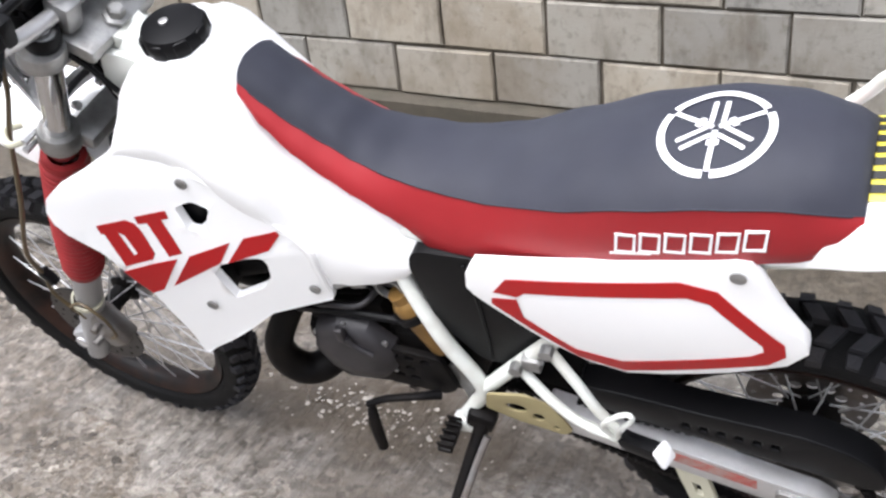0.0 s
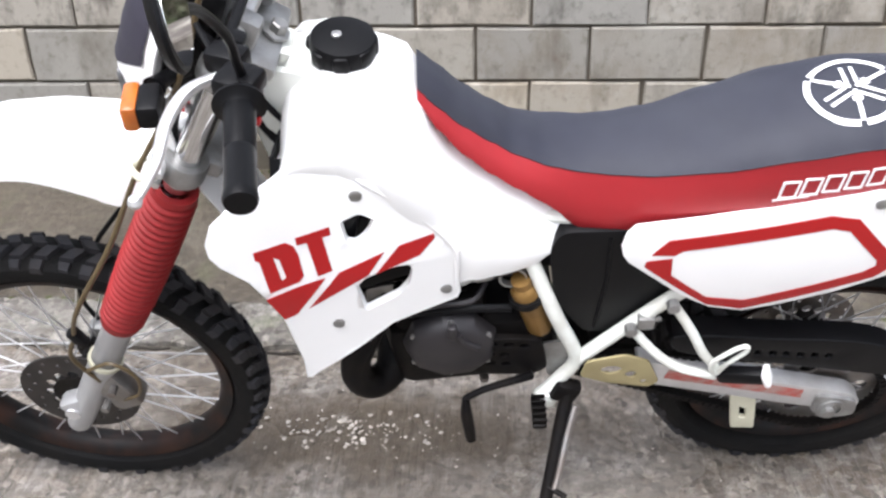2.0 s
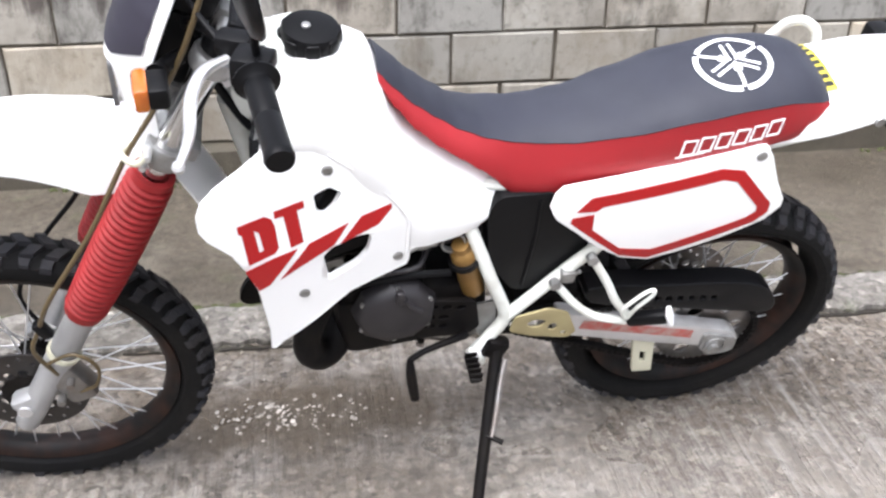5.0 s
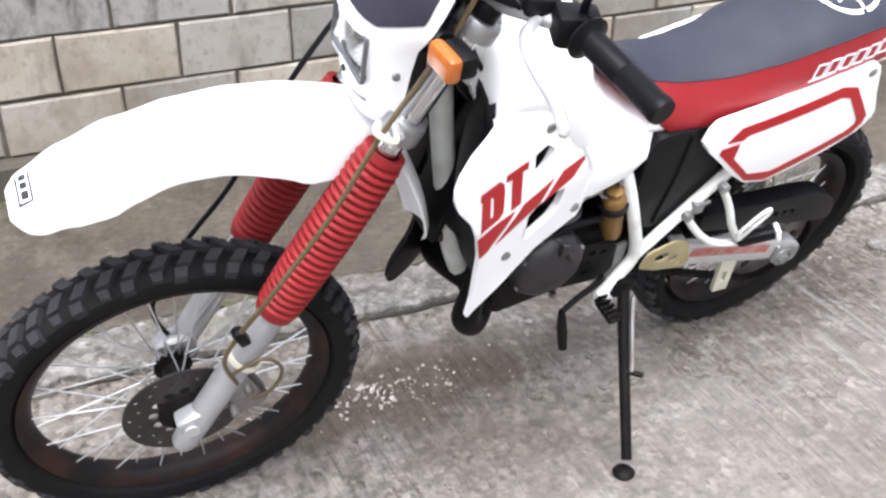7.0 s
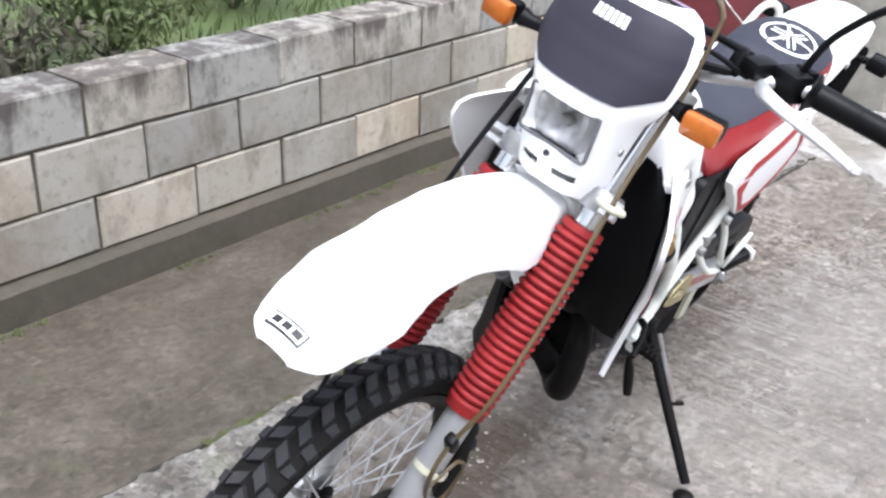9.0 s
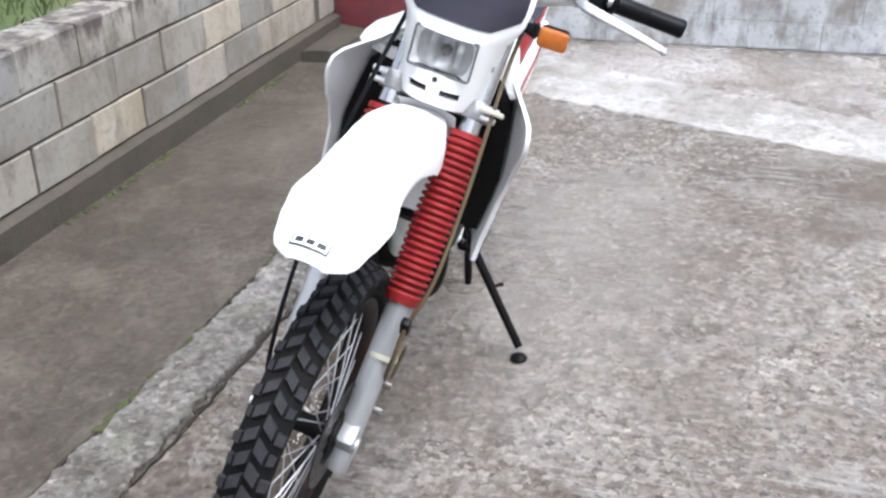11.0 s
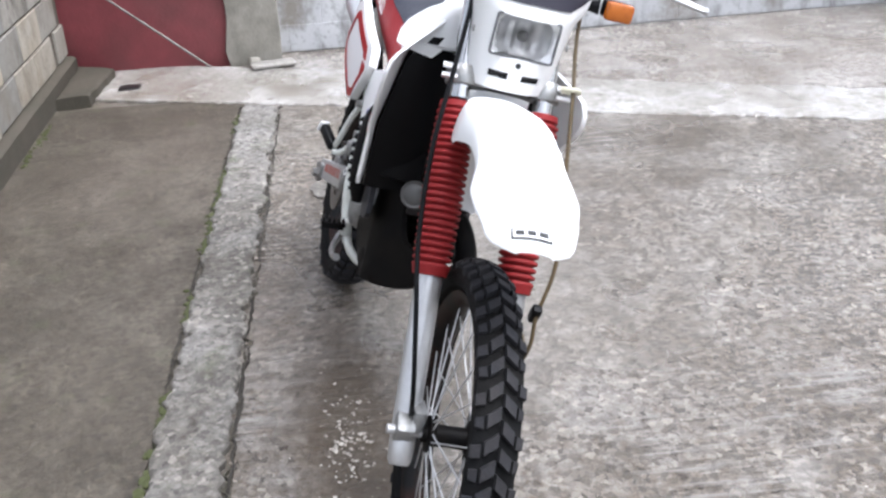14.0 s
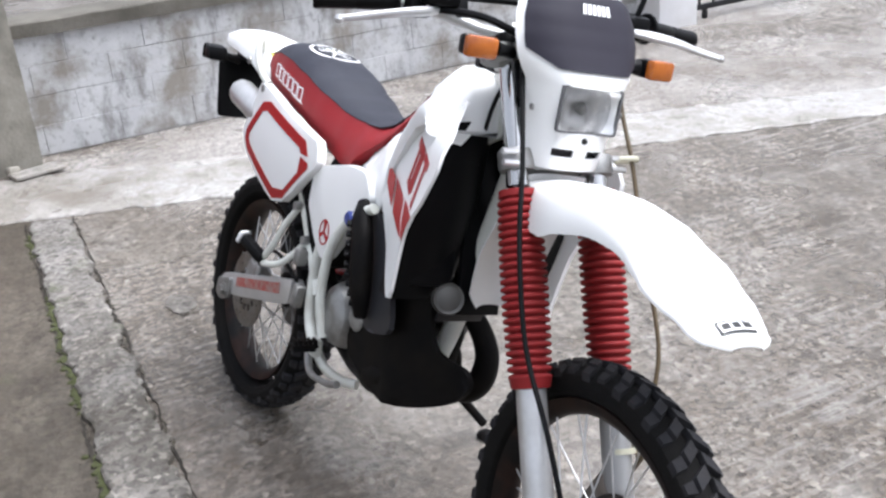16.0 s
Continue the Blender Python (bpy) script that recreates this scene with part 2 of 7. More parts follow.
def lerp_table(table, x):
    """A value read from (x, value) pairs in rising x."""
    if x <= table[0][0]:
        return table[0][1]
    for (a, va), (b, vb) in zip(table, table[1:]):
        if x <= b:
            s = (x - a) / (b - a)
            s = s * s * (3 - 2 * s) * 0.5 + s * 0.5
            return va + (vb - va) * s
    return table[-1][1]


def round_outline(pts, per=4):
    """A smooth closed outline through the points."""
    n = len(pts)
    out = []
    for i in range(n):
        a, b, c, d = (Vector((*pts[(i + k) % n], 0)) for k in (-1, 0, 1, 2))
        for k in range(per):
            s = k / per
            q = 0.5 * ((2 * b) + (c - a) * s + (2 * a - 5 * b + 4 * c - d) * s * s + (3 * b - a - 3 * c + d) * s ** 3)
            out.append((q.x, q.y))
    return out


def corner_outline(pts, r=0.012, seg=3):
    """An outline with straight sides and rounded corners."""
    n, out = len(pts), []
    for i in range(n):
        p, q, s = (Vector(pts[(i + k) % n]) for k in (-1, 0, 1))
        a, b = (p - q), (s - q)
        ra = min(r, a.length * 0.45, b.length * 0.45)
        a, b = q + a.normalized() * ra, q + b.normalized() * ra
        for k in range(seg + 1):
            u = k / seg
            out.append(tuple(a * (1 - u) ** 2 + q * 2 * u * (1 - u) + b * u * u))
    return out

# ---------------------------------------------------------------- ground and walls
def ground_material(name, base, dark, pale, grain=1.0, broom=0.0, moss=0.0, rough=0.75, wet=0.5, puddle=False):
    """Old concrete: exposed aggregate, large stains, damp patches and, where wanted, broom lines."""
    m = bpy.data.materials.new(name)
    m.use_nodes = True
    n, l = m.node_tree.nodes, m.node_tree.links
    b = n["Principled BSDF"]
    co = n.new("ShaderNodeTexCoord")

    def noise_node(scale, detail=6.0, rough_=0.6, vec=None):
        q = n.new("ShaderNodeTexNoise")
        q.inputs["Scale"].default_value, q.inputs["Detail"].default_value, q.inputs["Roughness"].default_value = scale, detail, rough_
        l.new(vec or co.outputs["Object"], q.inputs["Vector"])
        return q.outputs["Fac"]

    def ramp(src, lo, hi):
        q = n.new("ShaderNodeMapRange")
        q.inputs["From Min"].default_value, q.inputs["From Max"].default_value = lo, hi
        l.new(src, q.inputs["Value"])
        return q.outputs[0]

    def blend(fac, a, bb):
        q = n.new("ShaderNodeMix")
        q.data_type = "RGBA"
        l.new(fac, q.inputs["Factor"])
        for key, val in (("A", a), ("B", bb)):
            if isinstance(val, tuple):
                q.inputs[key].default_value = (*val, 1)
            else:
                l.new(val, q.inputs[key])
        return q.outputs["Result"]

    def times(a, k):
        q = n.new("ShaderNodeMath")
        q.operation = "MULTIPLY"
        l.new(a, q.inputs[0])
        if isinstance(k, float):
            q.inputs[1].default_value = k
        else:
            l.new(k, q.inputs[1])
        return q.outputs[0]

    col = blend(ramp(noise_node(1.1, 8.0, 0.65), 0.40, 0.64), base, dark)
    col = blend(times(ramp(noise_node(0.65, 8.0, 0.7), 0.50, 0.62), 0.6), col, pale)
    col = blend(times(ramp(noise_node(3.7, 8.0, 0.7), 0.50, 0.70), 0.75), col, pale)
    col = blend(times(ramp(noise_node(13.0, 6.0, 0.7), 0.50, 0.68), 0.55), col, dark)
    col = blend(times(ramp(noise_node(26.0, 8.0, 0.75), 0.50, 0.62), 0.50 * grain), col, (dark[0] * 0.9, dark[1] * 0.82, dark[2] * 0.72))
    col = blend(times(ramp(noise_node(19.0, 8.0, 0.75), 0.52, 0.64), 0.45 * grain), col, (pale[0] * 1.08, pale[1] * 1.06, pale[2] * 1.03))
    wander = n.new("ShaderNodeTexNoise")
    wander.inputs["Scale"].default_value, wander.inputs["Detail"].default_value = 45.0, 3.0
    l.new(co.outputs["Object"], wander.inputs["Vector"])
    shift = n.new("ShaderNodeVectorMath")
    shift.operation = "MULTIPLY_ADD"
    shift.inputs[1].default_value = (0.03, 0.03, 0.03)
    l.new(wander.outputs["Color"], shift.inputs[0])
    l.new(co.outputs["Object"], shift.inputs[2])
    cell = n.new("ShaderNodeTexVoronoi")
    cell.inputs["Scale"].default_value = 62.0
    cell.inputs["Randomness"].default_value = 1.0
    l.new(shift.outputs[0], cell.inputs["Vector"])
    sep = n.new("ShaderNodeSeparateColor")
    l.new(cell.outputs["Color"], sep.inputs["Color"])
    stone = times(ramp(sep.outputs["Red"], 0.70, 0.96), ramp(noise_node(4.0), 0.40, 0.60))
    col = blend(times(stone, 0.6 * grain), col, (pale[0] * 1.15, pale[1] * 1.10, pale[2] * 1.02))
    pit = times(ramp(sep.outputs["Green"], 0.72, 0.95), 0.55 * grain)
    col = blend(pit, col, (dark[0] * 0.45, dark[1] * 0.45, dark[2] * 0.45))
    # each stone has its own tone
    tone = n.new("ShaderNodeHueSaturation")
    l.new(col, tone.inputs["Color"])
    own = n.new("ShaderNodeMapRange")
    own.inputs["To Min"].default_value, own.inputs["To Max"].default_value = 1.0 - 0.34 * grain, 1.0 + 0.36 * grain
    l.new(sep.outputs["Blue"], own.inputs["Value"])
    l.new(own.outputs[0], tone.inputs["Value"])
    col = tone.outputs["Color"]
    fine = noise_node(140.0, 4.0, 0.7)
    col = blend(times(ramp(fine, 0.52, 0.75), 0.5), col, (dark[0] * 0.6, dark[1] * 0.6, dark[2] * 0.6))
    height = fine
    if broom:
        mapping = n.new("ShaderNodeMapping")
        mapping.inputs["Scale"].default_value = (42.0, 3.2, 1.0)
        mapping.inputs["Rotation"].default_value = (0, 0, radians(-14))
        l.new(co.outputs["Object"], mapping.inputs["Vector"])
        lines = noise_node(1.0, 5.0, 0.6, mapping.outputs[0])
        col = blend(times(ramp(lines, 0.55, 0.70), times(ramp(noise_node(0.9), 0.45, 0.60), broom)), col, dark)
        col = blend(times(ramp(lines, 0.48, 0.33), times(ramp(noise_node(0.9), 0.45, 0.60), broom)), col, pale)
    soak = None
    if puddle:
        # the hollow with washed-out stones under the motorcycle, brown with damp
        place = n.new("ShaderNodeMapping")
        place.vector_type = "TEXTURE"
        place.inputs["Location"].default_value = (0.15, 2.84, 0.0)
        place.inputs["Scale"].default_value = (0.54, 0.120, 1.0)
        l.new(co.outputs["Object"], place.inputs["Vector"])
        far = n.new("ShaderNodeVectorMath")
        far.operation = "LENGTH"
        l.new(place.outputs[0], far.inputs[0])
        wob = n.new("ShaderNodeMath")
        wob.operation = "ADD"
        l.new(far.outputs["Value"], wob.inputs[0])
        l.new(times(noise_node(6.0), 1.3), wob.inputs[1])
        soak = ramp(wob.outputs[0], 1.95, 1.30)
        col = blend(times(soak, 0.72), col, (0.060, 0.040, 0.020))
        # paler, worn concrete beside the parking place, with wet glare painted into its colour
        dry = n.new("ShaderNodeMapping")
        dry.vector_type = "TEXTURE"
        dry.inputs["Location"].default_value = (1.25, 2.35, 0.0)
        dry.inputs["Scale"].default_value = (0.95, 0.42, 1.0)
        l.new(co.outputs["Object"], dry.inputs["Vector"])
        gone = n.new("ShaderNodeVectorMath")
        gone.operation = "LENGTH"
        l.new(dry.outputs[0], gone.inputs[0])
        worn = n.new("ShaderNodeMath")
        worn.operation = "ADD"
        l.new(gone.outputs["Value"], worn.inputs[0])
        l.new(times(noise_node(4.0), 1.1), worn.inputs[1])
        col = blend(times(ramp(worn.outputs[0], 1.85, 1.05), 0.30), col, pale)
        damp_col = times(ramp(noise_node(0.55, 5.0, 0.65), 0.52, 0.68), 0.38)
        col = blend(damp_col, col, (0.105, 0.086, 0.064))
    if moss:
        col = blend(times(ramp(noise_node(7.0), 0.58, 0.72), moss), col, (0.08, 0.10, 0.035))
    l.new(col, b.inputs["Base Color"])
    damp = ramp(noise_node(0.8, 4.0), 0.42, 0.60)
    rr = n.new("ShaderNodeMapRange")
    rr.inputs["To Min"].default_value, rr.inputs["To Max"].default_value = rough, rough - 0.25 * wet
    l.new(damp, rr.inputs["Value"])
    l.new(rr.outputs[0], b.inputs["Roughness"])
    b.inputs["Specular IOR Level"].default_value = 0.5
    bump = n.new("ShaderNodeBump")
    bump.inputs["Strength"].default_value, bump.inputs["Distance"].default_value = 0.85, 0.009
    add = n.new("ShaderNodeMath")
    add.operation = "ADD"
    l.new(times(noise_node(24.0, 7.0, 0.7), 1.6), add.inputs[0])
    l.new(times(sep.outputs["Red"], 0.5), add.inputs[1])
    relief = add.outputs[0]
    if broom:
        ridge = n.new("ShaderNodeMath")
        ridge.operation = "ADD"
        l.new(relief, ridge.inputs[0])
        l.new(times(times(lines, 3.2), ramp(noise_node(0.9), 0.42, 0.58)), ridge.inputs[1])
        relief = ridge.outputs[0]
    l.new(relief, bump.inputs["Height"])
    l.new(bump.outputs[0], b.inputs["Normal"])
    return m


def block_material(name, base, tint, stain, streak=0.6, island=0.16, patches=0.5, drip=0.0):
    """Concrete block: own tone for each block, rain streaks running down, pitted grain."""
    m = bpy.data.materials.new(name)
    m.use_nodes = True
    n, l = m.node_tree.nodes, m.node_tree.links
    b = n["Principled BSDF"]
    co = n.new("ShaderNodeNewGeometry")
    info = n.new("ShaderNodeObjectInfo")

    def noise_node(scale, stretch=(1, 1, 1), detail=6.0):
        mp = n.new("ShaderNodeMapping")
        mp.inputs["Scale"].default_value = stretch
        l.new(co.outputs["Position"], mp.inputs["Vector"])
        q = n.new("ShaderNodeTexNoise")
        q.inputs["Scale"].default_value, q.inputs["Detail"].default_value, q.inputs["Roughness"].default_value = scale, detail, 0.65
        l.new(mp.outputs[0], q.inputs["Vector"])
        return q.outputs["Fac"]

    def ramp(src, lo, hi, a=0.0, c=1.0):
        q = n.new("ShaderNodeMapRange")
        q.inputs["From Min"].default_value, q.inputs["From Max"].default_value = lo, hi
        q.inputs["To Min"].default_value, q.inputs["To Max"].default_value = a, c
        l.new(src, q.inputs["Value"])
        return q.outputs[0]

    def blend(fac, a, bb):
        q = n.new("ShaderNodeMix")
        q.data_type = "RGBA"
        l.new(fac, q.inputs["Factor"])
        for key, val in (("A", a), ("B", bb)):
            if isinstance(val, tuple):
                q.inputs[key].default_value = (*val, 1)
            else:
                l.new(val, q.inputs[key])
        return q.outputs["Result"]

    col = blend(ramp(info.outputs["Random"], 0.0, 1.0), base, tint)
    col = blend(ramp(noise_node(6.0), 0.50, 0.72, 0.0, 0.55), col, (base[0] * 1.25, base[1] * 1.25, base[2] * 1.22))
    col = blend(ramp(noise_node(9.0, (1, 1, 0.42)), 0.50, 0.70, 0.0, streak), col, stain)
    col = blend(ramp(noise_node(30.0), 0.53, 0.70, 0.0, 0.5), col, stain)
    col = blend(ramp(noise_node(2.3, (1, 1, 1), 8.0), 0.50, 0.64, 0.0, patches), col, (stain[0] * 1.6, stain[1] * 1.5, stain[2] * 1.35))
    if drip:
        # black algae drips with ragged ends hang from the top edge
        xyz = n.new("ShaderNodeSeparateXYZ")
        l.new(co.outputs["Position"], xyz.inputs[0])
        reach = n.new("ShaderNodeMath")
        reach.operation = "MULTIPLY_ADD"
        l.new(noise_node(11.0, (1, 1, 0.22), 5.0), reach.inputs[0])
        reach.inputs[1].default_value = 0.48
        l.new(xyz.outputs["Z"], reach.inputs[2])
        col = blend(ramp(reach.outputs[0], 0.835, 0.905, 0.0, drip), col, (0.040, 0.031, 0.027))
    hsv = n.new("ShaderNodeHueSaturation")
    l.new(ramp(info.outputs["Random"], 0.0, 1.0, 1 - island, 1 + island), hsv.inputs["Value"])
    l.new(col, hsv.inputs["Color"])
    l.new(hsv.outputs[0], b.inputs["Base Color"])
    b.inputs["Roughness"].default_value = 0.85
    bump = n.new("ShaderNodeBump")
    bump.inputs["Strength"].default_value, bump.inputs["Distance"].default_value = 0.5, 0.005
    l.new(noise_node(120.0), bump.inputs["Height"])
    l.new(bump.outputs[0], b.inputs["Normal"])
    return m


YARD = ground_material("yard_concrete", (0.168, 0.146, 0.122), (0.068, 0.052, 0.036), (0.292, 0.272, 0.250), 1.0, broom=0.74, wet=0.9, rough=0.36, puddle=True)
APRON = ground_material("damp_apron_concrete", (0.074, 0.061, 0.045), (0.036, 0.028, 0.018), (0.125, 0.108, 0.084), 0.6, moss=0.25, wet=0.6, rough=0.6)
UPPER = ground_material("worn_upper_concrete", (0.270, 0.245, 0.218), (0.120, 0.098, 0.076), (0.44, 0.42, 0.40), 0.8, broom=0.4, wet=1.0, rough=0.38)
STRIP = ground_material("rough_strip_concrete", (0.170, 0.157, 0.140), (0.058, 0.050, 0.038), (0.305, 0.294, 0.277), 0.9, moss=0.4, wet=0.1)
SCREED = ground_material("pale_screed_concrete", (0.37, 0.352, 0.325), (0.17, 0.148, 0.118), (0.54, 0.53, 0.515), 0.25, wet=1.0, rough=0.30)
BLOCK = block_material("concrete_block", (0.245, 0.236, 0.212), (0.285, 0.248, 0.192), (0.090, 0.074, 0.052), 0.6, island=0.22)
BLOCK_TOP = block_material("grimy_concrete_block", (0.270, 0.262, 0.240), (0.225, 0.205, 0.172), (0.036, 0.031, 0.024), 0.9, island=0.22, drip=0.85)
MORTAR = mat("dark_mortar", (0.066, 0.053, 0.038), 0.9, spread=0.3, scale=40, bump=0.4, bump_scale=120, second=(0.11, 0.10, 0.08), amount=0.45, big=8)
FOOTING = mat("mossy_footing", (0.054, 0.045, 0.032), 0.8, spread=0.3, scale=30, bump=0.4, bump_scale=90, second=(0.038, 0.034, 0.022), amount=0.8, big=5)
COPING = mat("stained_coping", (0.135, 0.125, 0.106), 0.85, spread=0.3, scale=30, bump=0.4, bump_scale=90, second=(0.050, 0.045, 0.034), amount=0.7, big=3)
PAINTED = block_material("whitewashed_block", (0.50, 0.505, 0.515), (0.44, 0.443, 0.452), (0.125, 0.118, 0.108), 0.9, island=0.06, patches=0.85)
PALE_MORTAR = mat("pale_mortar", (0.36, 0.355, 0.345), 0.9, spread=0.3, scale=20, bump=0.4, bump_scale=100, second=(0.20, 0.19, 0.175), amount=0.6, big=4)
PLASTER = mat("old_plaster", (0.272, 0.255, 0.218), 0.85, spread=0.25, scale=18, bump=0.4, bump_scale=60, second=(0.136, 0.126, 0.102), amount=0.8, big=5)
RED_WALL_PAINT = mat("weathered_red_paint", (0.195, 0.042, 0.048), 0.6, spread=0.2, scale=12, bump=0.15, bump_scale=60, second=(0.11, 0.035, 0.035), amount=0.7, big=2.5)
POST_WHITE = mat("white_post_paint", (0.74, 0.74, 0.76), 0.7, spread=0.05, scale=15, bump=0.15, bump_scale=70, second=(0.58, 0.57, 0.54), amount=0.4, big=4)
IRON = mat("dark_iron", (0.020, 0.020, 0.022), 0.5, 0.5, spread=0.2)
GRASS = mat("grass_green", (0.051, 0.075, 0.019), 0.7, spread=0.35, scale=3.0, second=(0.082, 0.082, 0.027), amount=0.6, big=1.5)
BUSH = mat("dry_bush", (0.058, 0.051, 0.031), 0.8, spread=0.4, scale=9.0, second=(0.034, 0.051, 0.017), amount=0.8, big=4)
MOSS = mat("moss", (0.051, 0.058, 0.019), 0.95, spread=0.4, scale=70, bump=0.6, bump_scale=140)
PEBBLE = mat("pale_pebble", (0.46, 0.42, 0.37), 0.75, spread=0.4, scale=60, second=(0.22, 0.19, 0.16), amount=0.7, big=25)

rng = random.Random(7)


def sheet(x0, x1, y0, y1, z, nx, ny, amp=0.0, freq=1.5, seed=0.0):
    """A gently uneven sheet of ground."""
    bm = bmesh.new()
    vs = [[bm.verts.new((x0 + (x1 - x0) * i / nx, y0 + (y1 - y0) * j / ny, 0)) for j in range(ny + 1)] for i in range(nx + 1)]
    for row in vs:
        for v in row:
            v.co.z = z + amp * noise.noise((v.co.x * freq, v.co.y * freq, seed))
    for i in range(nx):
        for j in range(ny):
            bm.faces.new((vs[i][j], vs[i + 1][j], vs[i + 1][j + 1], vs[i][j + 1]))
    return bm


def ragged_slab(pts_left, pts_right, z0, z1, rough=0.012, step=0.02, seed=0.0, chamfer=0.006):
    """A cast strip between two long edges, which crumble; from (x, y) ends."""
    (ax, ay), (bx, by) = pts_left
    (cx, cy), (dx, dy) = pts_right
    n = max(2, int(math.hypot(bx - ax, by - ay) / step))
    rings = []
    for i in range(n + 1):
        s = i / n
        l_ = Vector((ax + (bx - ax) * s, ay + (by - ay) * s))
        r_ = Vector((cx + (dx - cx) * s, cy + (dy - cy) * s))
        across = (l_ - r_).normalized()
        jl = rough * (noise.noise((s * n * step * 9, seed, 1.0)) + 0.6 * noise.noise((s * n * step * 31, seed, 2.0)))
        jr = rough * (noise.noise((s * n * step * 8, seed, 5.0)) + 0.6 * noise.noise((s * n * step * 29, seed, 6.0)))
        l_, r_ = l_ + across * jl, r_ + across * jr
        h = [z1 + 0.003 * noise.noise((s * n * step * 6, k * 2.1, seed)) for k in range(5)]
        ring = [(*l_, z0), (*(l_ - across * 0.001), h[0] - chamfer), (*(l_ - across * chamfer * 1.5), h[0])]
        for k in (1, 2, 3):
            q = l_ + (r_ - l_) * k / 4
            ring.append((q.x, q.y, h[k] + 0.002))
        ring += [(*(r_ + across * chamfer * 1.5), h[4]), (*(r_ + across * 0.001), h[4] - chamfer), (*r_, z0)]
        rings.append(ring)
    return loft(rings, ends=True, closed=True)


# the yard, one sheet to the horizon, finer near the motorcycle
ground = part("ground", sheet(-60, 60, -60, 60, -0.010, 40, 40), YARD)
tagged(ground, "weathered rough grey concrete yard with pale worn patches", "ground", kind="structure")


def between(bm, left, right, x0, x1):
    """Bends a sheet that spans x0 to x1 so that it spans left(y) to right(y)."""
    for v in bm.verts:
        u, y = (v.co.x - x0) / (x1 - x0), v.co.y
        v.co.x = left(y) + (right(y) - left(y)) * u
    return bm


def strip_left(x):
    return 3.490 - 0.0287 * (x + 6.0)


def strip_right(x):
    return 3.300 - 0.0268 * (x + 6.0)


def band_near(y):
    return 3.10 - 0.345 * (3.40 - y)


def band_far(y):
    return 3.74 - 0.405 * (3.35 - y)


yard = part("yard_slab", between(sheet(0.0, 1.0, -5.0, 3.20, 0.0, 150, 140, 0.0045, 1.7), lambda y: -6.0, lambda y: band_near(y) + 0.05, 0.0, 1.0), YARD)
tagged(yard, "rough brushed concrete yard slab with exposed stones", "ground", kind="structure")
upper = part("upper_yard", between(sheet(0.0, 1.0, -5.0, 3.10, 0.003, 60, 120, 0.003, 1.5, 9.0), lambda y: band_far(y) - 0.05, lambda y: 4.6, 0.0, 1.0), UPPER)
tagged(upper, "worn concrete beyond the pale screed band", "ground", kind="structure")
apron = part("apron", sheet(-6.0, 3.16, 3.20, 4.19, 0.002, 150, 20, 0.003, 1.6, 4.0), APRON)
tagged(apron, "damp brownish concrete apron along the block wall", "pavement", kind="structure")
strip = part("concrete_strip", ragged_slab([(-6.0, strip_left(-6.0)), (2.97, strip_left(2.97))], [(-6.0, strip_right(-6.0)), (2.88, strip_right(2.88))], -0.01, 0.022, 0.036), STRIP)
tagged(strip, "rough broken pale concrete strip let into the yard", "pavement", kind="structure")
band = part("screed_band", ragged_slab([(band_near(-2.6), -2.6), (band_near(4.12), 4.12)], [(band_far(-2.6), -2.6), (band_far(3.95), 3.95)], -0.01, 0.010, 0.03, seed=3.0), SCREED)
tagged(band, "pale smooth damp screed band across the yard", "pavement", kind="structure")
gully = part("gully_hole", box((3.45, 3.84, 0.012), (0.10, 0.11, 0.012), 0.004), STICKER_INK)
tagged(gully, "small dark drain hole at the corner of the apron", "drain", kind="structure")
kerb = part("corner_kerb", ragged_slab([(3.18, 4.16), (3.80, 4.16)], [(3.22, 4.00), (3.70, 3.95)], -0.01, 0.055, 0.012, seed=8.0), FOOTING)
tagged(kerb, "mossy concrete kerb stub in the wall's corner", "kerb", kind="structure")

# open joints along both edges of the strip, filled with dark damp earth
EARTH = mat("dark_joint_earth", (0.018, 0.014, 0.009), 0.8, spread=0.4, scale=60, bump=0.5, bump_scale=150)
for edge, seed, side in ((strip_left, 3.3, 1.0), (strip_right, 7.7, -1.0)):
    bm, before = bmesh.new(), None
    for i in range(620):
        x = -3.2 + 0.01 * i
        mid = edge(x) + side * (0.012 + 0.010 * noise.noise((x * 7.0, seed, 0.0)) + 0.006 * noise.noise((x * 26.0, seed, 1.0)))
        half = max(0.0006, 0.003 + 0.009 * noise.noise((x * 3.1, seed, 2.0)) + 0.003 * noise.noise((x * 21.0, seed, 3.0)))
        row = [bm.verts.new((x, mid + half, -0.004)), bm.verts.new((x, mid + half * 0.8, 0.0062)), bm.verts.new((x, mid - half * 0.8, 0.0062)), bm.verts.new((x, mid - half, -0.004))]
        if before:
            for k in range(3):
                bm.faces.new((before[k], before[k + 1], row[k + 1], row[k]))
        before = row
    bmesh.ops.recalc_face_normals(bm, faces=bm.faces)
    tagged(part("joint", bm, EARTH), "dark earth in the open joint beside the concrete strip", "joint", kind="structure")

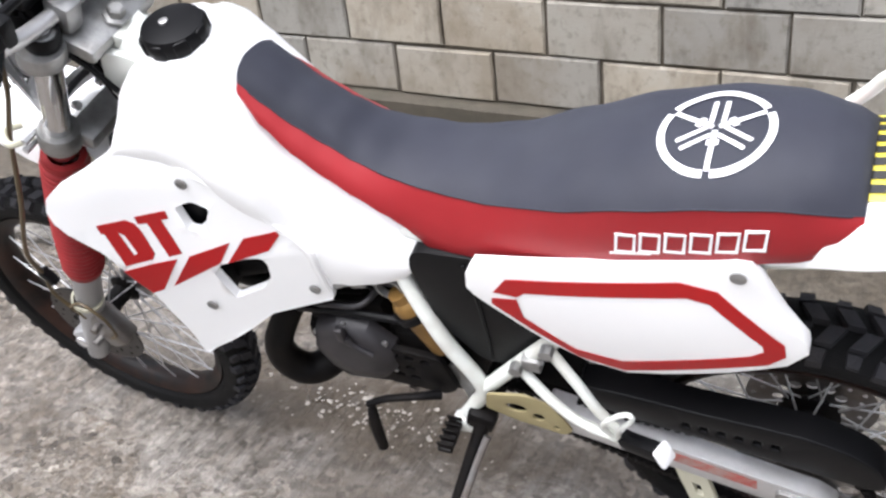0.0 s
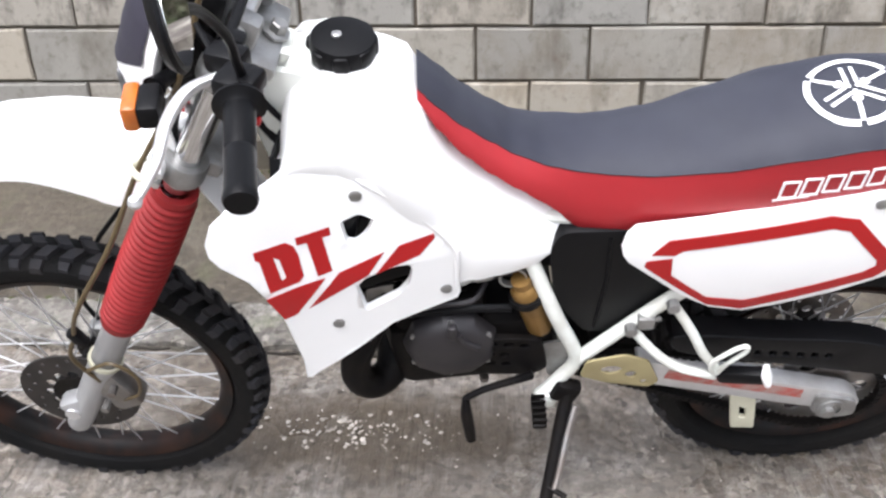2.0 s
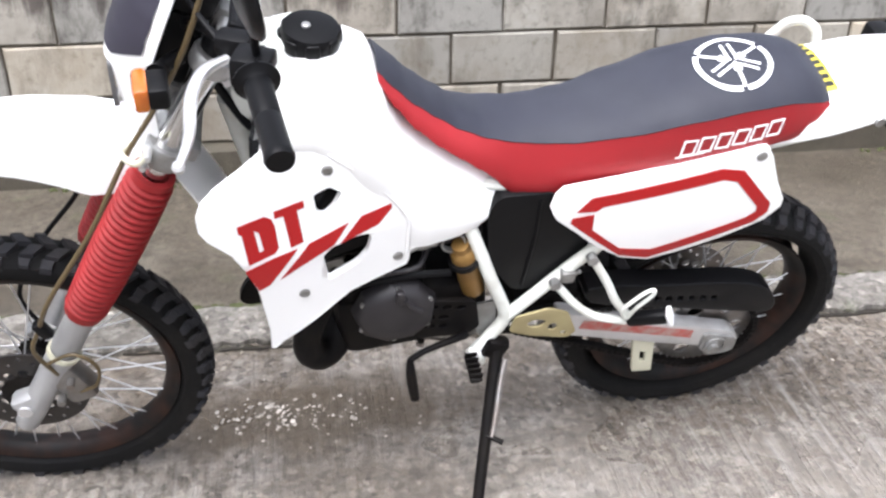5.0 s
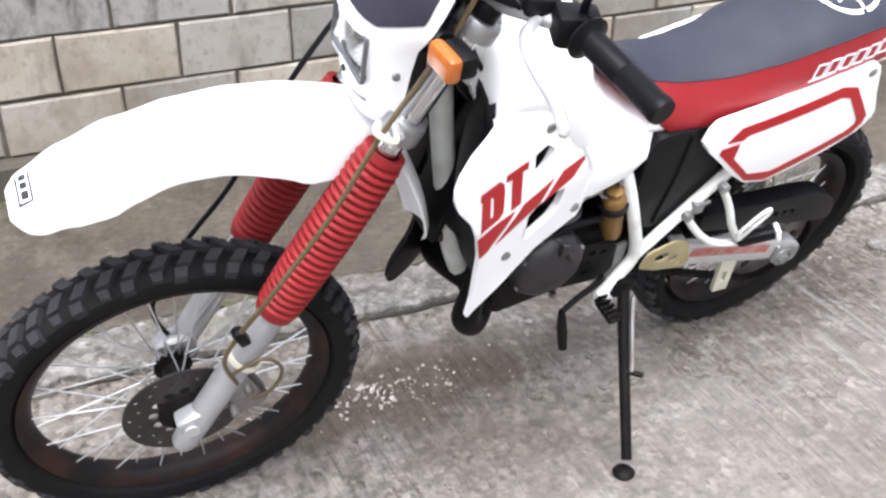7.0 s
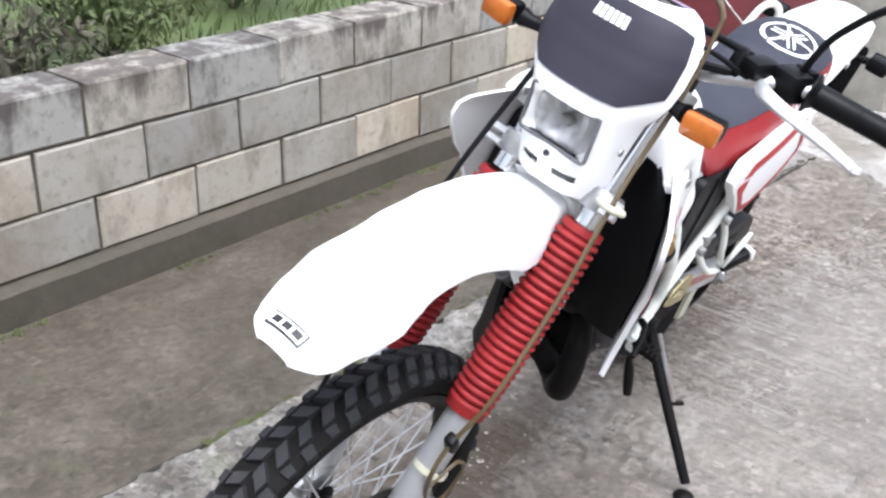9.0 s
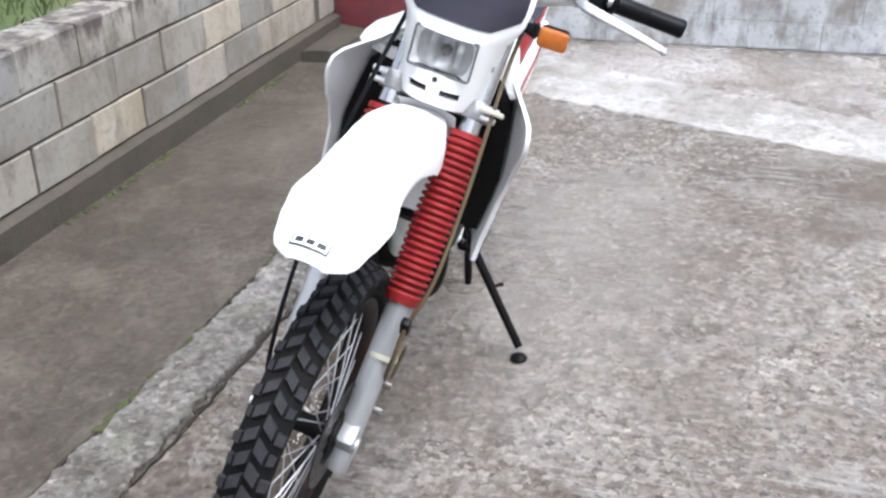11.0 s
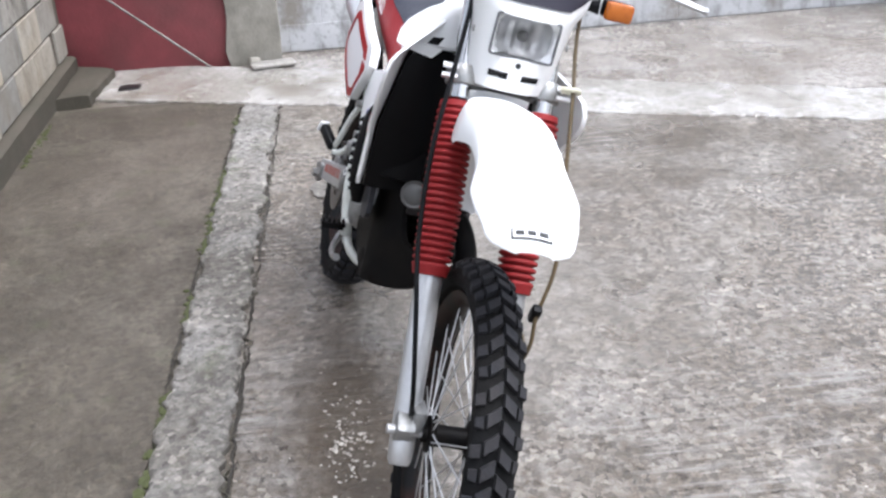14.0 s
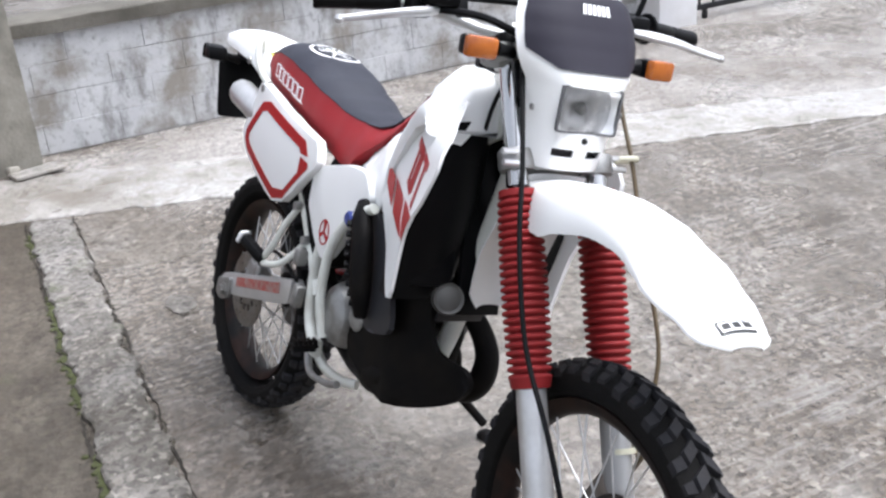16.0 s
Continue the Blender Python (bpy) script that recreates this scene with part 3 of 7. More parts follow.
# moss along the strip's edge
bm = bmesh.new()
for i in range(900):
    x = rng.uniform(-2.2, 2.85)
    if noise.noise((x * 2.3, 3.0, 0)) < -0.05:
        continue
    y = strip_left(x) + abs(rng.gauss(0, 0.010)) - 0.002
    r = rng.uniform(0.004, 0.014)
    bmesh.ops.create_icosphere(bm, subdivisions=1, radius=r, matrix=pose(x, y, 0.004, 0, 0, rng.uniform(0, 180)) @ Matrix.Diagonal((1.3, 1.0, 0.6, 1)))
tagged(part("moss", bm, MOSS), "green moss in the joint beside the concrete strip", "moss", kind="stuff")
bm = bmesh.new()
for i in range(500):
    x = rng.uniform(-3.0, 3.3)
    if noise.noise((x * 1.7, 8.0, 0)) < 0.0:
        continue
    r = rng.uniform(0.003, 0.011)
    bmesh.ops.create_icosphere(bm, subdivisions=1, radius=r, matrix=pose(x, 4.146 - abs(rng.gauss(0, 0.012)), 0.004, 0, 0, rng.uniform(0, 180)) @ Matrix.Diagonal((1.4, 1.0, 0.9, 1)))
tagged(part("moss", bm, MOSS), "green moss along the foot of the block wall", "moss", kind="stuff")

# loose pale aggregate under the motorcycle
bm = bmesh.new()
for i in range(230):
    if i < 120:
        x, y = rng.gauss(0.16, 0.10), rng.gauss(2.835, 0.030)
        r = rng.uniform(0.002, 0.0055) * rng.uniform(0.7, 1.4)
    elif i < 170:
        x, y, r = rng.uniform(-0.2, 0.6), 2.83 + rng.gauss(0, 0.06), rng.uniform(0.0015, 0.0035)
    else:
        x, y, r = rng.uniform(-1.2, 1.8), rng.uniform(1.5, 3.0), rng.uniform(0.0015, 0.004)
    made = bmesh.ops.create_icosphere(bm, subdivisions=1, radius=r, matrix=pose(x, y, 0.002, rng.uniform(-20, 20), 0, rng.uniform(0, 180)) @ Matrix.Diagonal((1.25, rng.uniform(0.7, 1.0), 0.45, 1)))
    for v in made["verts"]:
        v.co += Vector((rng.uniform(-1, 1), rng.uniform(-1, 1), rng.uniform(-1, 1))) * r * 0.22
tagged(part("pebbles", bm, PEBBLE), "pale loose pebbles in the broken concrete under the motorcycle", "pebbles", kind="stuff")

bm = bmesh.new()
ringv = [bm.verts.new((1.825 + (0.085 + 0.030 * noise.noise((math.cos(a) * 1.7, math.sin(a) * 1.7, 3.0)) + 0.014 * noise.noise((math.cos(a) * 6, math.sin(a) * 6, 8.0))) * math.cos(a), 2.868 + (0.045 + 0.022 * noise.noise((math.cos(a) * 1.9, math.sin(a) * 1.9, 6.0))) * math.sin(a), 0.0065)) for a in (2 * math.pi * k / 48 for k in range(48))]
bm.faces.new(ringv)
made = bmesh.ops.extrude_face_region(bm, geom=bm.faces[:])
for v in [q for q in made["geom"] if isinstance(q, bmesh.types.BMVert)]:
    v.co.z -= 0.012
bmesh.ops.recalc_face_normals(bm, faces=bm.faces)
splash = part("cement_splash", bm, STRIP)
tagged(splash, "pale splash of hardened cement on the yard", "cement", kind="structure")

# dirt and grit in the joint between strip and yard slab
bm = bmesh.new()
for side in (0, 1):
    for i in range(88):
        x = -2.4 + i * 0.06 + rng.uniform(-0.02, 0.02)
        if noise.noise((x * 3.1, 5.0 + side, 0)) < -0.12:
            continue
        y = strip_right(x) - 0.010 if side == 0 else strip_left(x) + 0.012
        pts = [(x + k * 0.018, y + rng.uniform(-0.012, 0.012), 0.0035) for k in range(5)]
        tube(pts, [0.001, rng.uniform(0.002, 0.006), rng.uniform(0.002, 0.009), rng.uniform(0.002, 0.006), 0.001], 5, 3, bm, flat=0.35)
tagged(part("joint_dirt", bm, FOOTING), "dark dirt in the crack beside the concrete strip", "dirt", kind="stuff")

# block wall on the far side of the motorcycle
WALL_Y, COURSE = 4.20, [(0.122, 0.300), (0.300, 0.484), (0.484, 0.650)]
wall = part("wall_north", box((-1.065, 4.30, 0.315), (9.73, 0.17, 0.63), 0.0), MORTAR, smooth=0)
tagged(wall, "low grey concrete block wall with dark weathered joints", "wall", kind="structure")
footing = part("wall_footing", ragged_slab([(-6.0, 4.39), (3.79, 4.39)], [(-6.0, 4.155), (3.79, 4.160)], -0.02, 0.119, 0.004, 0.05, 2.0, 0.012), FOOTING)
tagged(footing, "damp mossy cast footing under the block wall", "wall", kind="structure")


def block_mesh(name, w, d, h, material, seed, ch=0.006):
    r = random.Random(seed)
    bm = bmesh.new()
    rings = []
    for dy, inset in ((-d / 2, ch), (-d / 2 + ch, 0.0), (d / 2, 0.0)):
        rings.append([(sx * (w / 2 - inset) + r.uniform(-0.0015, 0.0015), dy, sz * (h / 2 - inset) + r.uniform(-0.0015, 0.0015)) for sx, sz in ((-1, -1), (0, -1), (1, -1), (1, 0), (1, 1), (0, 1), (-1, 1), (-1, 0))])
    loft(rings, True, bm)
    bmesh.ops.recalc_face_normals(bm, faces=bm.faces)
    me = bpy.data.meshes.new(name)
    bm.to_mesh(me)
    bm.free()
    me.materials.append(material)
    return me


PITCH = 0.364
for row, (z0, z1) in enumerate(COURSE):
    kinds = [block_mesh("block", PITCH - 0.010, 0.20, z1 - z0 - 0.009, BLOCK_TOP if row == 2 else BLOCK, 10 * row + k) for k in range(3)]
    off = 0.243 if row != 1 else 0.068
    k = -17
    while True:
        x = off + PITCH * (k + 0.5)
        k += 1
        if x > 3.76:
            break
        if x < -5.8:
            continue
        b = new("block", kinds[rng.randrange(3)])
        b.parent = wall
        wid = 1.0 if x < 3.60 else 0.6
        b.matrix_basis = pose(x + rng.uniform(-0.003, 0.003), 4.302 + rng.uniform(-0.003, 0.003), (z0 + z1) / 2 + rng.uniform(-0.002, 0.002), 0, rng.uniform(-0.4, 0.4), rng.uniform(-0.3, 0.3)) @ Matrix.Diagonal((wid, 1, 1, 1))

# red rendered wall, plaster pier, whitewashed block wall, white post and gate
red_wall = part("wall_red", box((3.90, 4.27, 0.75), (0.16, 1.90, 1.60), 0.004), RED_WALL_PAINT)
tagged(red_wall, "weathered dark red painted wall with a damp foot", "wall", kind="structure")
bm = bmesh.new()
rings = []
for i in range(17):
    z = -0.02 + 1.55 * i / 16
    jag = 0.035 * noise.noise((z * 5.0, 1.0, 0)) + 0.02 * noise.noise((z * 17.0, 2.0, 0))
    rings.append([(3.795, 3.05 + 0.006 * noise.noise((z * 9, 4, 0)), z), (3.795, 3.33 + jag, z), (3.84, 3.34 + jag, z), (4.03, 3.34, z), (4.03, 3.05, z)])
pier = part("plaster_pier", loft(rings, True, bm), PLASTER)
tagged(pier, "crumbling grey plaster pier beside the red wall", "pier", kind="structure")


def east_face(y):
    return 3.955 + 0.04 * (3.05 - y)


slope = math.degrees(math.atan2(0.04, 1.0))
back = part("wall_east", box((east_face(1.12) + 0.085, 1.12, 0.30), (0.16, 3.98, 0.66), 0.004, (0, 0, slope)), PALE_MORTAR, smooth=0)
tagged(back, "whitewashed old concrete block wall with grey stains", "wall", kind="structure")
me_w = [block_mesh("block", 0.3885, 0.17, 0.1515, PAINTED, 50 + k, 0.002) for k in range(3)]
for row in range(4):
    for k in range(-1, 11):
        y = 3.00 - (k + (0.5 if row % 2 else 0.0)) * 0.391 - 0.19
        if y < -0.75:
            continue
        b = new("block", me_w[rng.randrange(3)])
        b.parent = back
        b.matrix_basis = pose(east_face(y) + 0.085 + rng.uniform(-0.002, 0.002), y, 0.010 + 0.153 * (row + 0.5), 0, 0, -90 + slope)
coping = part("wall_coping", ragged_slab([(east_face(3.06) - 0.03, 3.06), (east_face(-0.86) - 0.03, -0.86)], [(east_face(3.06) + 0.27, 3.06), (east_face(-0.86) + 0.27, -0.86)], 0.615, 0.685, 0.01, 0.05, 6.0), COPING)
tagged(coping, "dark stained concrete coping on the whitewashed wall", "coping", kind="structure")
rub = part("rubble", box((3.68, 3.10, 0.022), (0.13, 0.24, 0.022), 0.008, (0, 4, 12)), SCREED)
tagged(rub, "broken flat piece of pale mortar by the pier", "rubble")
rub2 = part("rubble", box((3.74, 3.20, 0.030), (0.05, 0.06, 0.040), 0.012, (10, 14, 30)), PLASTER)
tagged(rub2, "small lump of plaster beside the pier", "rubble")
rod = part("metal_rod", tube([(3.74, 3.44, 0.012), (3.795, 3.98, 0.440), (3.808, 4.40, 0.78)], 0.007, 8), STEEL)
tagged(rod, "thin bare metal rod leaning on the red wall", "rod")
post = part("gate_post", box((4.02, -1.02, 0.62), (0.30, 0.32, 1.30), 0.012), POST_WHITE)
tagged(post, "white painted square gate post", "post", kind="structure")
gate = new("iron_gate")
gate.matrix_basis = pose(-0.27, -0.08, 0)
part("gate_stop", box((4.24, -1.25, 0.035), (0.03, 0.03, 0.075), 0.004), IRON, gate)
tagged(gate, "dark iron gate with upright bars and crossed panels", "gate")
part("gate_rail", box((4.24, -2.25, 0.085), (0.035, 2.15, 0.035), 0.003), IRON, gate)
part("gate_rail", box((4.24, -2.25, 0.30), (0.025, 2.15, 0.025), 0.003), IRON, gate)
part("gate_rail", box((4.24, -2.25, 0.50), (0.025, 2.15, 0.025), 0.003), IRON, gate)
for k in range(18):
    part("gate_bar", box((4.24, -1.20 - k * 0.122, 0.56), (0.014, 0.014, 0.98), 0.002), IRON, gate)
for k in range(17):
    y = -1.261 - k * 0.122
    part("gate_cross", tube([(4.24, y - 0.055, 0.31), (4.24, y + 0.055, 0.49)], 0.005, 6, bm=tube([(4.24, y + 0.055, 0.31), (4.24, y - 0.055, 0.49)], 0.005, 6)), IRON, gate)

# beyond the block wall: grass bank, bush, sheeting, far wall
bank = part("grass_bank", sheet(-12, 14, 4.42, 16, 0.25, 60, 40, 0.12, 0.7, 12.0), GRASS)
tagged(bank, "grassy ground beyond the block wall", "grass", kind="structure")
bm = bmesh.new()
for i in range(9000):
    x, y = rng.uniform(-4.5, 7.5), 4.5 + 4.5 * rng.random() ** 1.3
    h, a = rng.uniform(0.05, 0.17), rng.uniform(0, math.pi)
    z = 0.25 + 0.12 * noise.noise((x * 0.7, y * 0.7, 12.0)) - 0.02
    dx, dy = math.cos(a) * 0.006, math.sin(a) * 0.006
    lx, ly = rng.uniform(-0.06, 0.06), rng.uniform(-0.06, 0.06)
    v = [bm.verts.new(p) for p in ((x - dx, y - dy, z), (x + dx, y + dy, z), (x + dx * 0.6 + lx * 0.4, y + dy * 0.6 + ly * 0.4, z + h * 0.6), (x + lx, y + ly, z + h))]
    bm.faces.new(v)
tagged(part("grass", bm, GRASS, smooth=0), "long green grass behind the wall", "grass", kind="stuff")


def bush(x, y, z, r, h, seed, material, label):
    q = random.Random(seed)
    top = new("bush")
    top.matrix_basis = pose(x, y, z)
    bm1, bm2 = bmesh.new(), bmesh.new()
    for k in range(14):
        a, t = q.uniform(0, 6.28), q.uniform(0.3, 1.0)
        tip = Vector((math.cos(a) * r * t, math.sin(a) * r * t, h * q.uniform(0.5, 1.0)))
        tube([(0, 0, -0.05), tip * 0.5 + Vector((0, 0, 0.05)), tip], [0.008, 0.005, 0.002], 5, 3, bm1)
        for j in range(110):
            c = tip * q.uniform(0.35, 1.05) + Vector((q.gauss(0, 0.06), q.gauss(0, 0.06), q.gauss(0, 0.05)))
            m = Matrix.Translation(c) @ Euler((q.uniform(0, 6), q.uniform(0, 6), q.uniform(0, 6))).to_matrix().to_4x4()
            s = q.uniform(0.014, 0.032)
            v = [bm2.verts.new(m @ Vector(p)) for p in ((-s, 0, 0), (0, -s * 0.45, 0.2 * s), (s, 0, 0), (0, s * 0.45, 0.2 * s))]
            bm2.faces.new(v)
    part("stem", bm1, BUSH, top)
    part("foliage", bm2, material, top, smooth=0)
    tagged(top, label, "bush")


bush(-1.15, 5.2, 0.28, 0.45, 0.60, 1, BUSH, "dry brownish bush behind the wall")
bush(0.35, 5.0, 0.28, 0.42, 0.46, 5, BUSH, "dry brown and green weeds behind the wall")
bush(1.2, 5.6, 0.28, 0.5, 0.50, 2, GRASS, "green weedy bush behind the wall")
bush(2.3, 6.1, 0.28, 0.6, 0.45, 3, GRASS, "low green bush behind the wall")
bush(3.4, 6.4, 0.28, 0.6, 0.55, 4, BUSH, "dull green bush beyond the wall")
far_wall = part("wall_far", box((2.0, 9.3, 0.7), (16.0, 0.2, 1.6), 0.01), PLASTER)
tagged(far_wall, "grey rendered wall beyond the grass", "wall", kind="structure")
pole = part("fence_post", tube([(0.62, 5.9, 0.2), (0.63, 5.9, 1.3)], 0.035, 10), STEEL)
tagged(pole, "grey fence post standing in the grass", "post")

# ---------------------------------------------------------------- the motorcycle
# own axes: x ahead, y to its left, z up in its leaning centre plane; origin on the ground under the rear axle
HEADING, LEAN_DEG, STEER = -176.6, 18.6, -4.8
hx, hy, ls, lc = math.cos(radians(HEADING)), math.sin(radians(HEADING)), math.sin(radians(LEAN_DEG)), math.cos(radians(LEAN_DEG))
FWD, LEFT = Vector((hx, hy, 0)), Vector((-hy, hx, 0))
BIKE = Matrix((FWD, LEFT * lc - Vector((0, 0, ls)), Vector((0, 0, lc)) + LEFT * ls)).transposed().to_4x4()
BIKE.translation = (1.0970, 2.8370, 0.0)
bike = new("motorcycle")
bike.matrix_basis = BIKE
tagged(bike, "white and red trail motorcycle leaning on its side stand", "motorcycle")

RAKE = Vector((-0.447, 0, 0.894)).normalized()
HEAD = Vector((0.925, 0, 1.15))
ST = Matrix.Translation(HEAD) @ Matrix.Rotation(radians(STEER), 4, RAKE) @ Matrix.Translation(-HEAD)


# the handlebar sits a little askew in its clamps
ST_BAR = ST @ Matrix.Translation(HEAD) @ Matrix.Rotation(radians(-4.5), 4, RAKE) @ Matrix.Translation(-HEAD)


def P(name, bm, material, label="", parent=None, front=False, smooth=35.0, bar=False):
    """A part of the motorcycle; front: it turns with the fork; bar: with the handlebar."""
    return part(name, bm, material, parent or bike, label, (ST_BAR if bar else ST) if front and not parent else None, smooth)


def tail_lift(x):
    """How far the tail end of seat and panels sweeps up."""
    return 0.075 * min(0.45, max(0.0, 0.30 - x))


def lifted(table):
    return [(x, z + tail_lift(x)) for x, z in table]


# ---- wheels
def tyre_bm(R, w):
    """A tyre carcass round the y axis."""
    prof = [(R - 0.066, -w * 0.28), (R - 0.058, -w * 0.42), (R - 0.040, -w * 0.485), (R - 0.026, -w * 0.46), (R - 0.015, -w * 0.30), (R - 0.012, 0.0),
            (R - 0.015, w * 0.30), (R - 0.026, w * 0.46), (R - 0.040, w * 0.485), (R - 0.058, w * 0.42), (R - 0.066, w * 0.28)]
    return lathe(prof, 72, Matrix.Rotation(radians(-90), 4, "X"), close=True)


def tread_bm(R, w, n):
    """Raised tread blocks in slanted pairs, with shoulder lugs."""
    bm = bmesh.new()

    def crown(y):
        return R - 0.012 - 0.016 * min(1.0, abs(y) / (0.46 * w)) ** 2.4

    def lug(a0, pts, h1):
        lo, hi = [], []
        ca, cy = sum(p[0] for p in pts) / len(pts), sum(p[1] for p in pts) / len(pts)
        for da, y in pts:
            a, base = a0 + da, crown(y)
            lo.append(bm.verts.new(((base - 0.004) * math.sin(a), y, (base - 0.004) * math.cos(a))))
            a, y = a0 + ca + (da - ca) * 0.86, cy + (y - cy) * 0.88
            y *= 1.0 + 0.05 * abs(y) / (0.5 * w)
            top_r = crown(y) + h1
            hi.append(bm.verts.new((top_r * math.sin(a), y, top_r * math.cos(a))))
        bm.faces.new(hi)
        m = len(pts)
        for i in range(m):
            bm.faces.new((lo[i], lo[(i + 1) % m], hi[(i + 1) % m], hi[i]))

    e = 2 * math.pi / n
    for i in range(n):
        for sgn, shift in ((1, 0.0), (-1, 0.5 * e)):
            c = i * e + shift
            lug(c, [(-0.02 * e, 0.012 * w * sgn), (0.56 * e, 0.012 * w * sgn), (0.98 * e, 0.27 * w * sgn), (0.40 * e, 0.28 * w * sgn)], 0.012)
            if i % 2:
                lug(c, [(0.50 * e, 0.310 * w * sgn), (1.06 * e, 0.300 * w * sgn), (1.10 * e, 0.475 * w * sgn), (0.58 * e, 0.480 * w * sgn)], 0.011)
            else:
                lug(c, [(0.44 * e, 0.310 * w * sgn), (0.98 * e, 0.300 * w * sgn), (0.92 * e, 0.440 * w * sgn), (0.50 * e, 0.450 * w * sgn)], 0.010)
    return bm


def wheel(centre, R, w, rim_r, n_lug, hub_r, hub_w, front, label, rim_mat):
    """A spoked wheel: rim, tyre, hub and single spokes."""
    base = Matrix.Translation(centre)
    m = ST @ base if front else base
    spin = Matrix.Rotation(radians(-90), 4, "X")
    rw = w * 0.30
    rim = part("wheel", lathe([(rim_r - 0.016, -rw * 0.55), (rim_r - 0.002, -rw), (rim_r + 0.010, -rw * 1.12), (rim_r + 0.012, -rw * 0.9), (rim_r + 0.001, -rw * 0.6), (rim_r - 0.004, 0), (rim_r + 0.001, rw * 0.6),
                                (rim_r + 0.012, rw * 0.9), (rim_r + 0.010, rw * 1.12), (rim_r - 0.002, rw), (rim_r - 0.016, rw * 0.55), (rim_r - 0.020, 0)], 72, spin, close=True), rim_mat, bike, label, m)
    part("tyre", tyre_bm(R, w), RUBBER, rim, "black knobbly trail tyre")
    tagged(part("tread", tread_bm(R, w, n_lug), TREAD, rim, "worn tread blocks", smooth=0), kind="stuff")
    part("hub", lathe([(0.0, -hub_w / 2), (0.016, -hub_w / 2), (0.018, -hub_w * 0.42), (hub_r, -hub_w * 0.40), (hub_r, -hub_w * 0.34), (hub_r * 0.62, -hub_w * 0.28), (hub_r * 0.58, 0), (hub_r * 0.62, hub_w * 0.28),
                       (hub_r, hub_w * 0.34), (hub_r, hub_w * 0.40), (0.018, hub_w * 0.42), (0.016, hub_w / 2), (0.0, hub_w / 2)], 32, spin), BLACK_MATT, rim, "black painted wheel hub")
    me = None
    for k in range(36):
        sgn = 1 if k % 2 else -1
        a = 2 * math.pi * k / 36
        lead = 0.42 if (k // 2) % 2 else -0.42
        p0 = Vector((math.sin(a + lead) * hub_r * 0.93, sgn * hub_w * 0.37, math.cos(a + lead) * hub_r * 0.93))
        p1 = Vector((math.sin(a) * (rim_r - 0.014), sgn * 0.006, math.cos(a) * (rim_r - 0.014)))
        if me is None:
            length = (p1 - p0).length
            bm = tube([(0, 0, 0), (0, 0, length)], 0.0017, 6)
            first = part("spoke", bm, ALLOY, rim)
            me = first.data
            sp = first
        else:
            sp = new("spoke", me)
            sp.parent = rim
        sp.matrix_basis = Matrix.Translation(p0) @ (p1 - p0).to_track_quat("Z", "Y").to_matrix().to_4x4()
    return rim


FC, RC = Vector((1.400, 0.008, 0.350)), Vector((-0.005, 0, 0.330))
front_wheel = wheel(FC, 0.350, 0.088, 0.272, 50, 0.036, 0.110, True, "front wheel with dark rusty rim and wire spokes", RUST_RIM)
rear_wheel = wheel(RC, 0.330, 0.118, 0.240, 44, 0.050, 0.130, False, "rear wheel with dark rim and wire spokes", RUST_RIM)


def disc(centre, r, y, front, holes=12, thick=0.004):
    """A brake disc ring with drilled holes and a spider."""
    outer = [(r * math.cos(a), r * math.sin(a)) for a in (2 * math.pi * k / 48 for k in range(48))]
    cuts = []
    for k in range(holes):
        a = 2 * math.pi * k / holes
        for rr, da, h in ((r * 0.88, 0.0, 0.0045), (r * 0.76, 0.26, 0.0045), (r * 0.50, 0.0, 0.0105)):
            cx, cz = rr * math.cos(a + da), rr * math.sin(a + da)
            cuts.append([(cx + h * math.cos(t), cz + h * math.sin(t)) for t in (2 * math.pi * j / 8 for j in range(8))])
    bm = panel(outer, 0.0001, thick, cuts)
    for v in bm.verts:
        v.co.y += y
    return bm


part("brake_disc", disc(FC, 0.112, 0.062, True), DISC_BLACK, front_wheel, "drilled dark steel front brake disc")
part("disc_carrier", lathe([(0.0, 0.045), (0.048, 0.045), (0.050, 0.066), (0.030, 0.070), (0.0, 0.070)], 24, Matrix.Rotation(radians(-90), 4, "X")), BLACK_MATT, front_wheel, "black disc carrier")
part("brake_disc", disc(RC, 0.105, -0.070, False), STEEL, rear_wheel, "drilled steel rear brake disc")
# rear sprocket with teeth
teeth = []
for k in range(96):
    a, rr = 2 * math.pi * k / 96, 0.112 if k % 2 else 0.105
    teeth.append((rr * math.cos(a), rr * math.sin(a)))
cuts = []
for k in range(6):
    a = 2 * math.pi * k / 6
    cuts.append([(0.074 * math.cos(a) + 0.018 * math.cos(t), 0.074 * math.sin(a) + 0.018 * math.sin(t)) for t in (2 * math.pi * j / 12 for j in range(12))])
bm = panel(teeth, 0.0001, 0.005, cuts)
for v in bm.verts:
    v.co.y += 0.078
part("sprocket", bm, STEEL, rear_wheel, "worn steel rear sprocket")

# ---- front fork
def fork_x(z):
    return 1.088 - 0.5 * (z - 0.935)


def on_fork(z, y, back=0.0):
    return Vector((fork_x(z) - back * 0.894, y, z - back * 0.447))


def along_fork(z, y):
    return Matrix.Translation(on_fork(z, y)) @ RAKE.to_track_quat("Z", "Y").to_matrix().to_4x4()


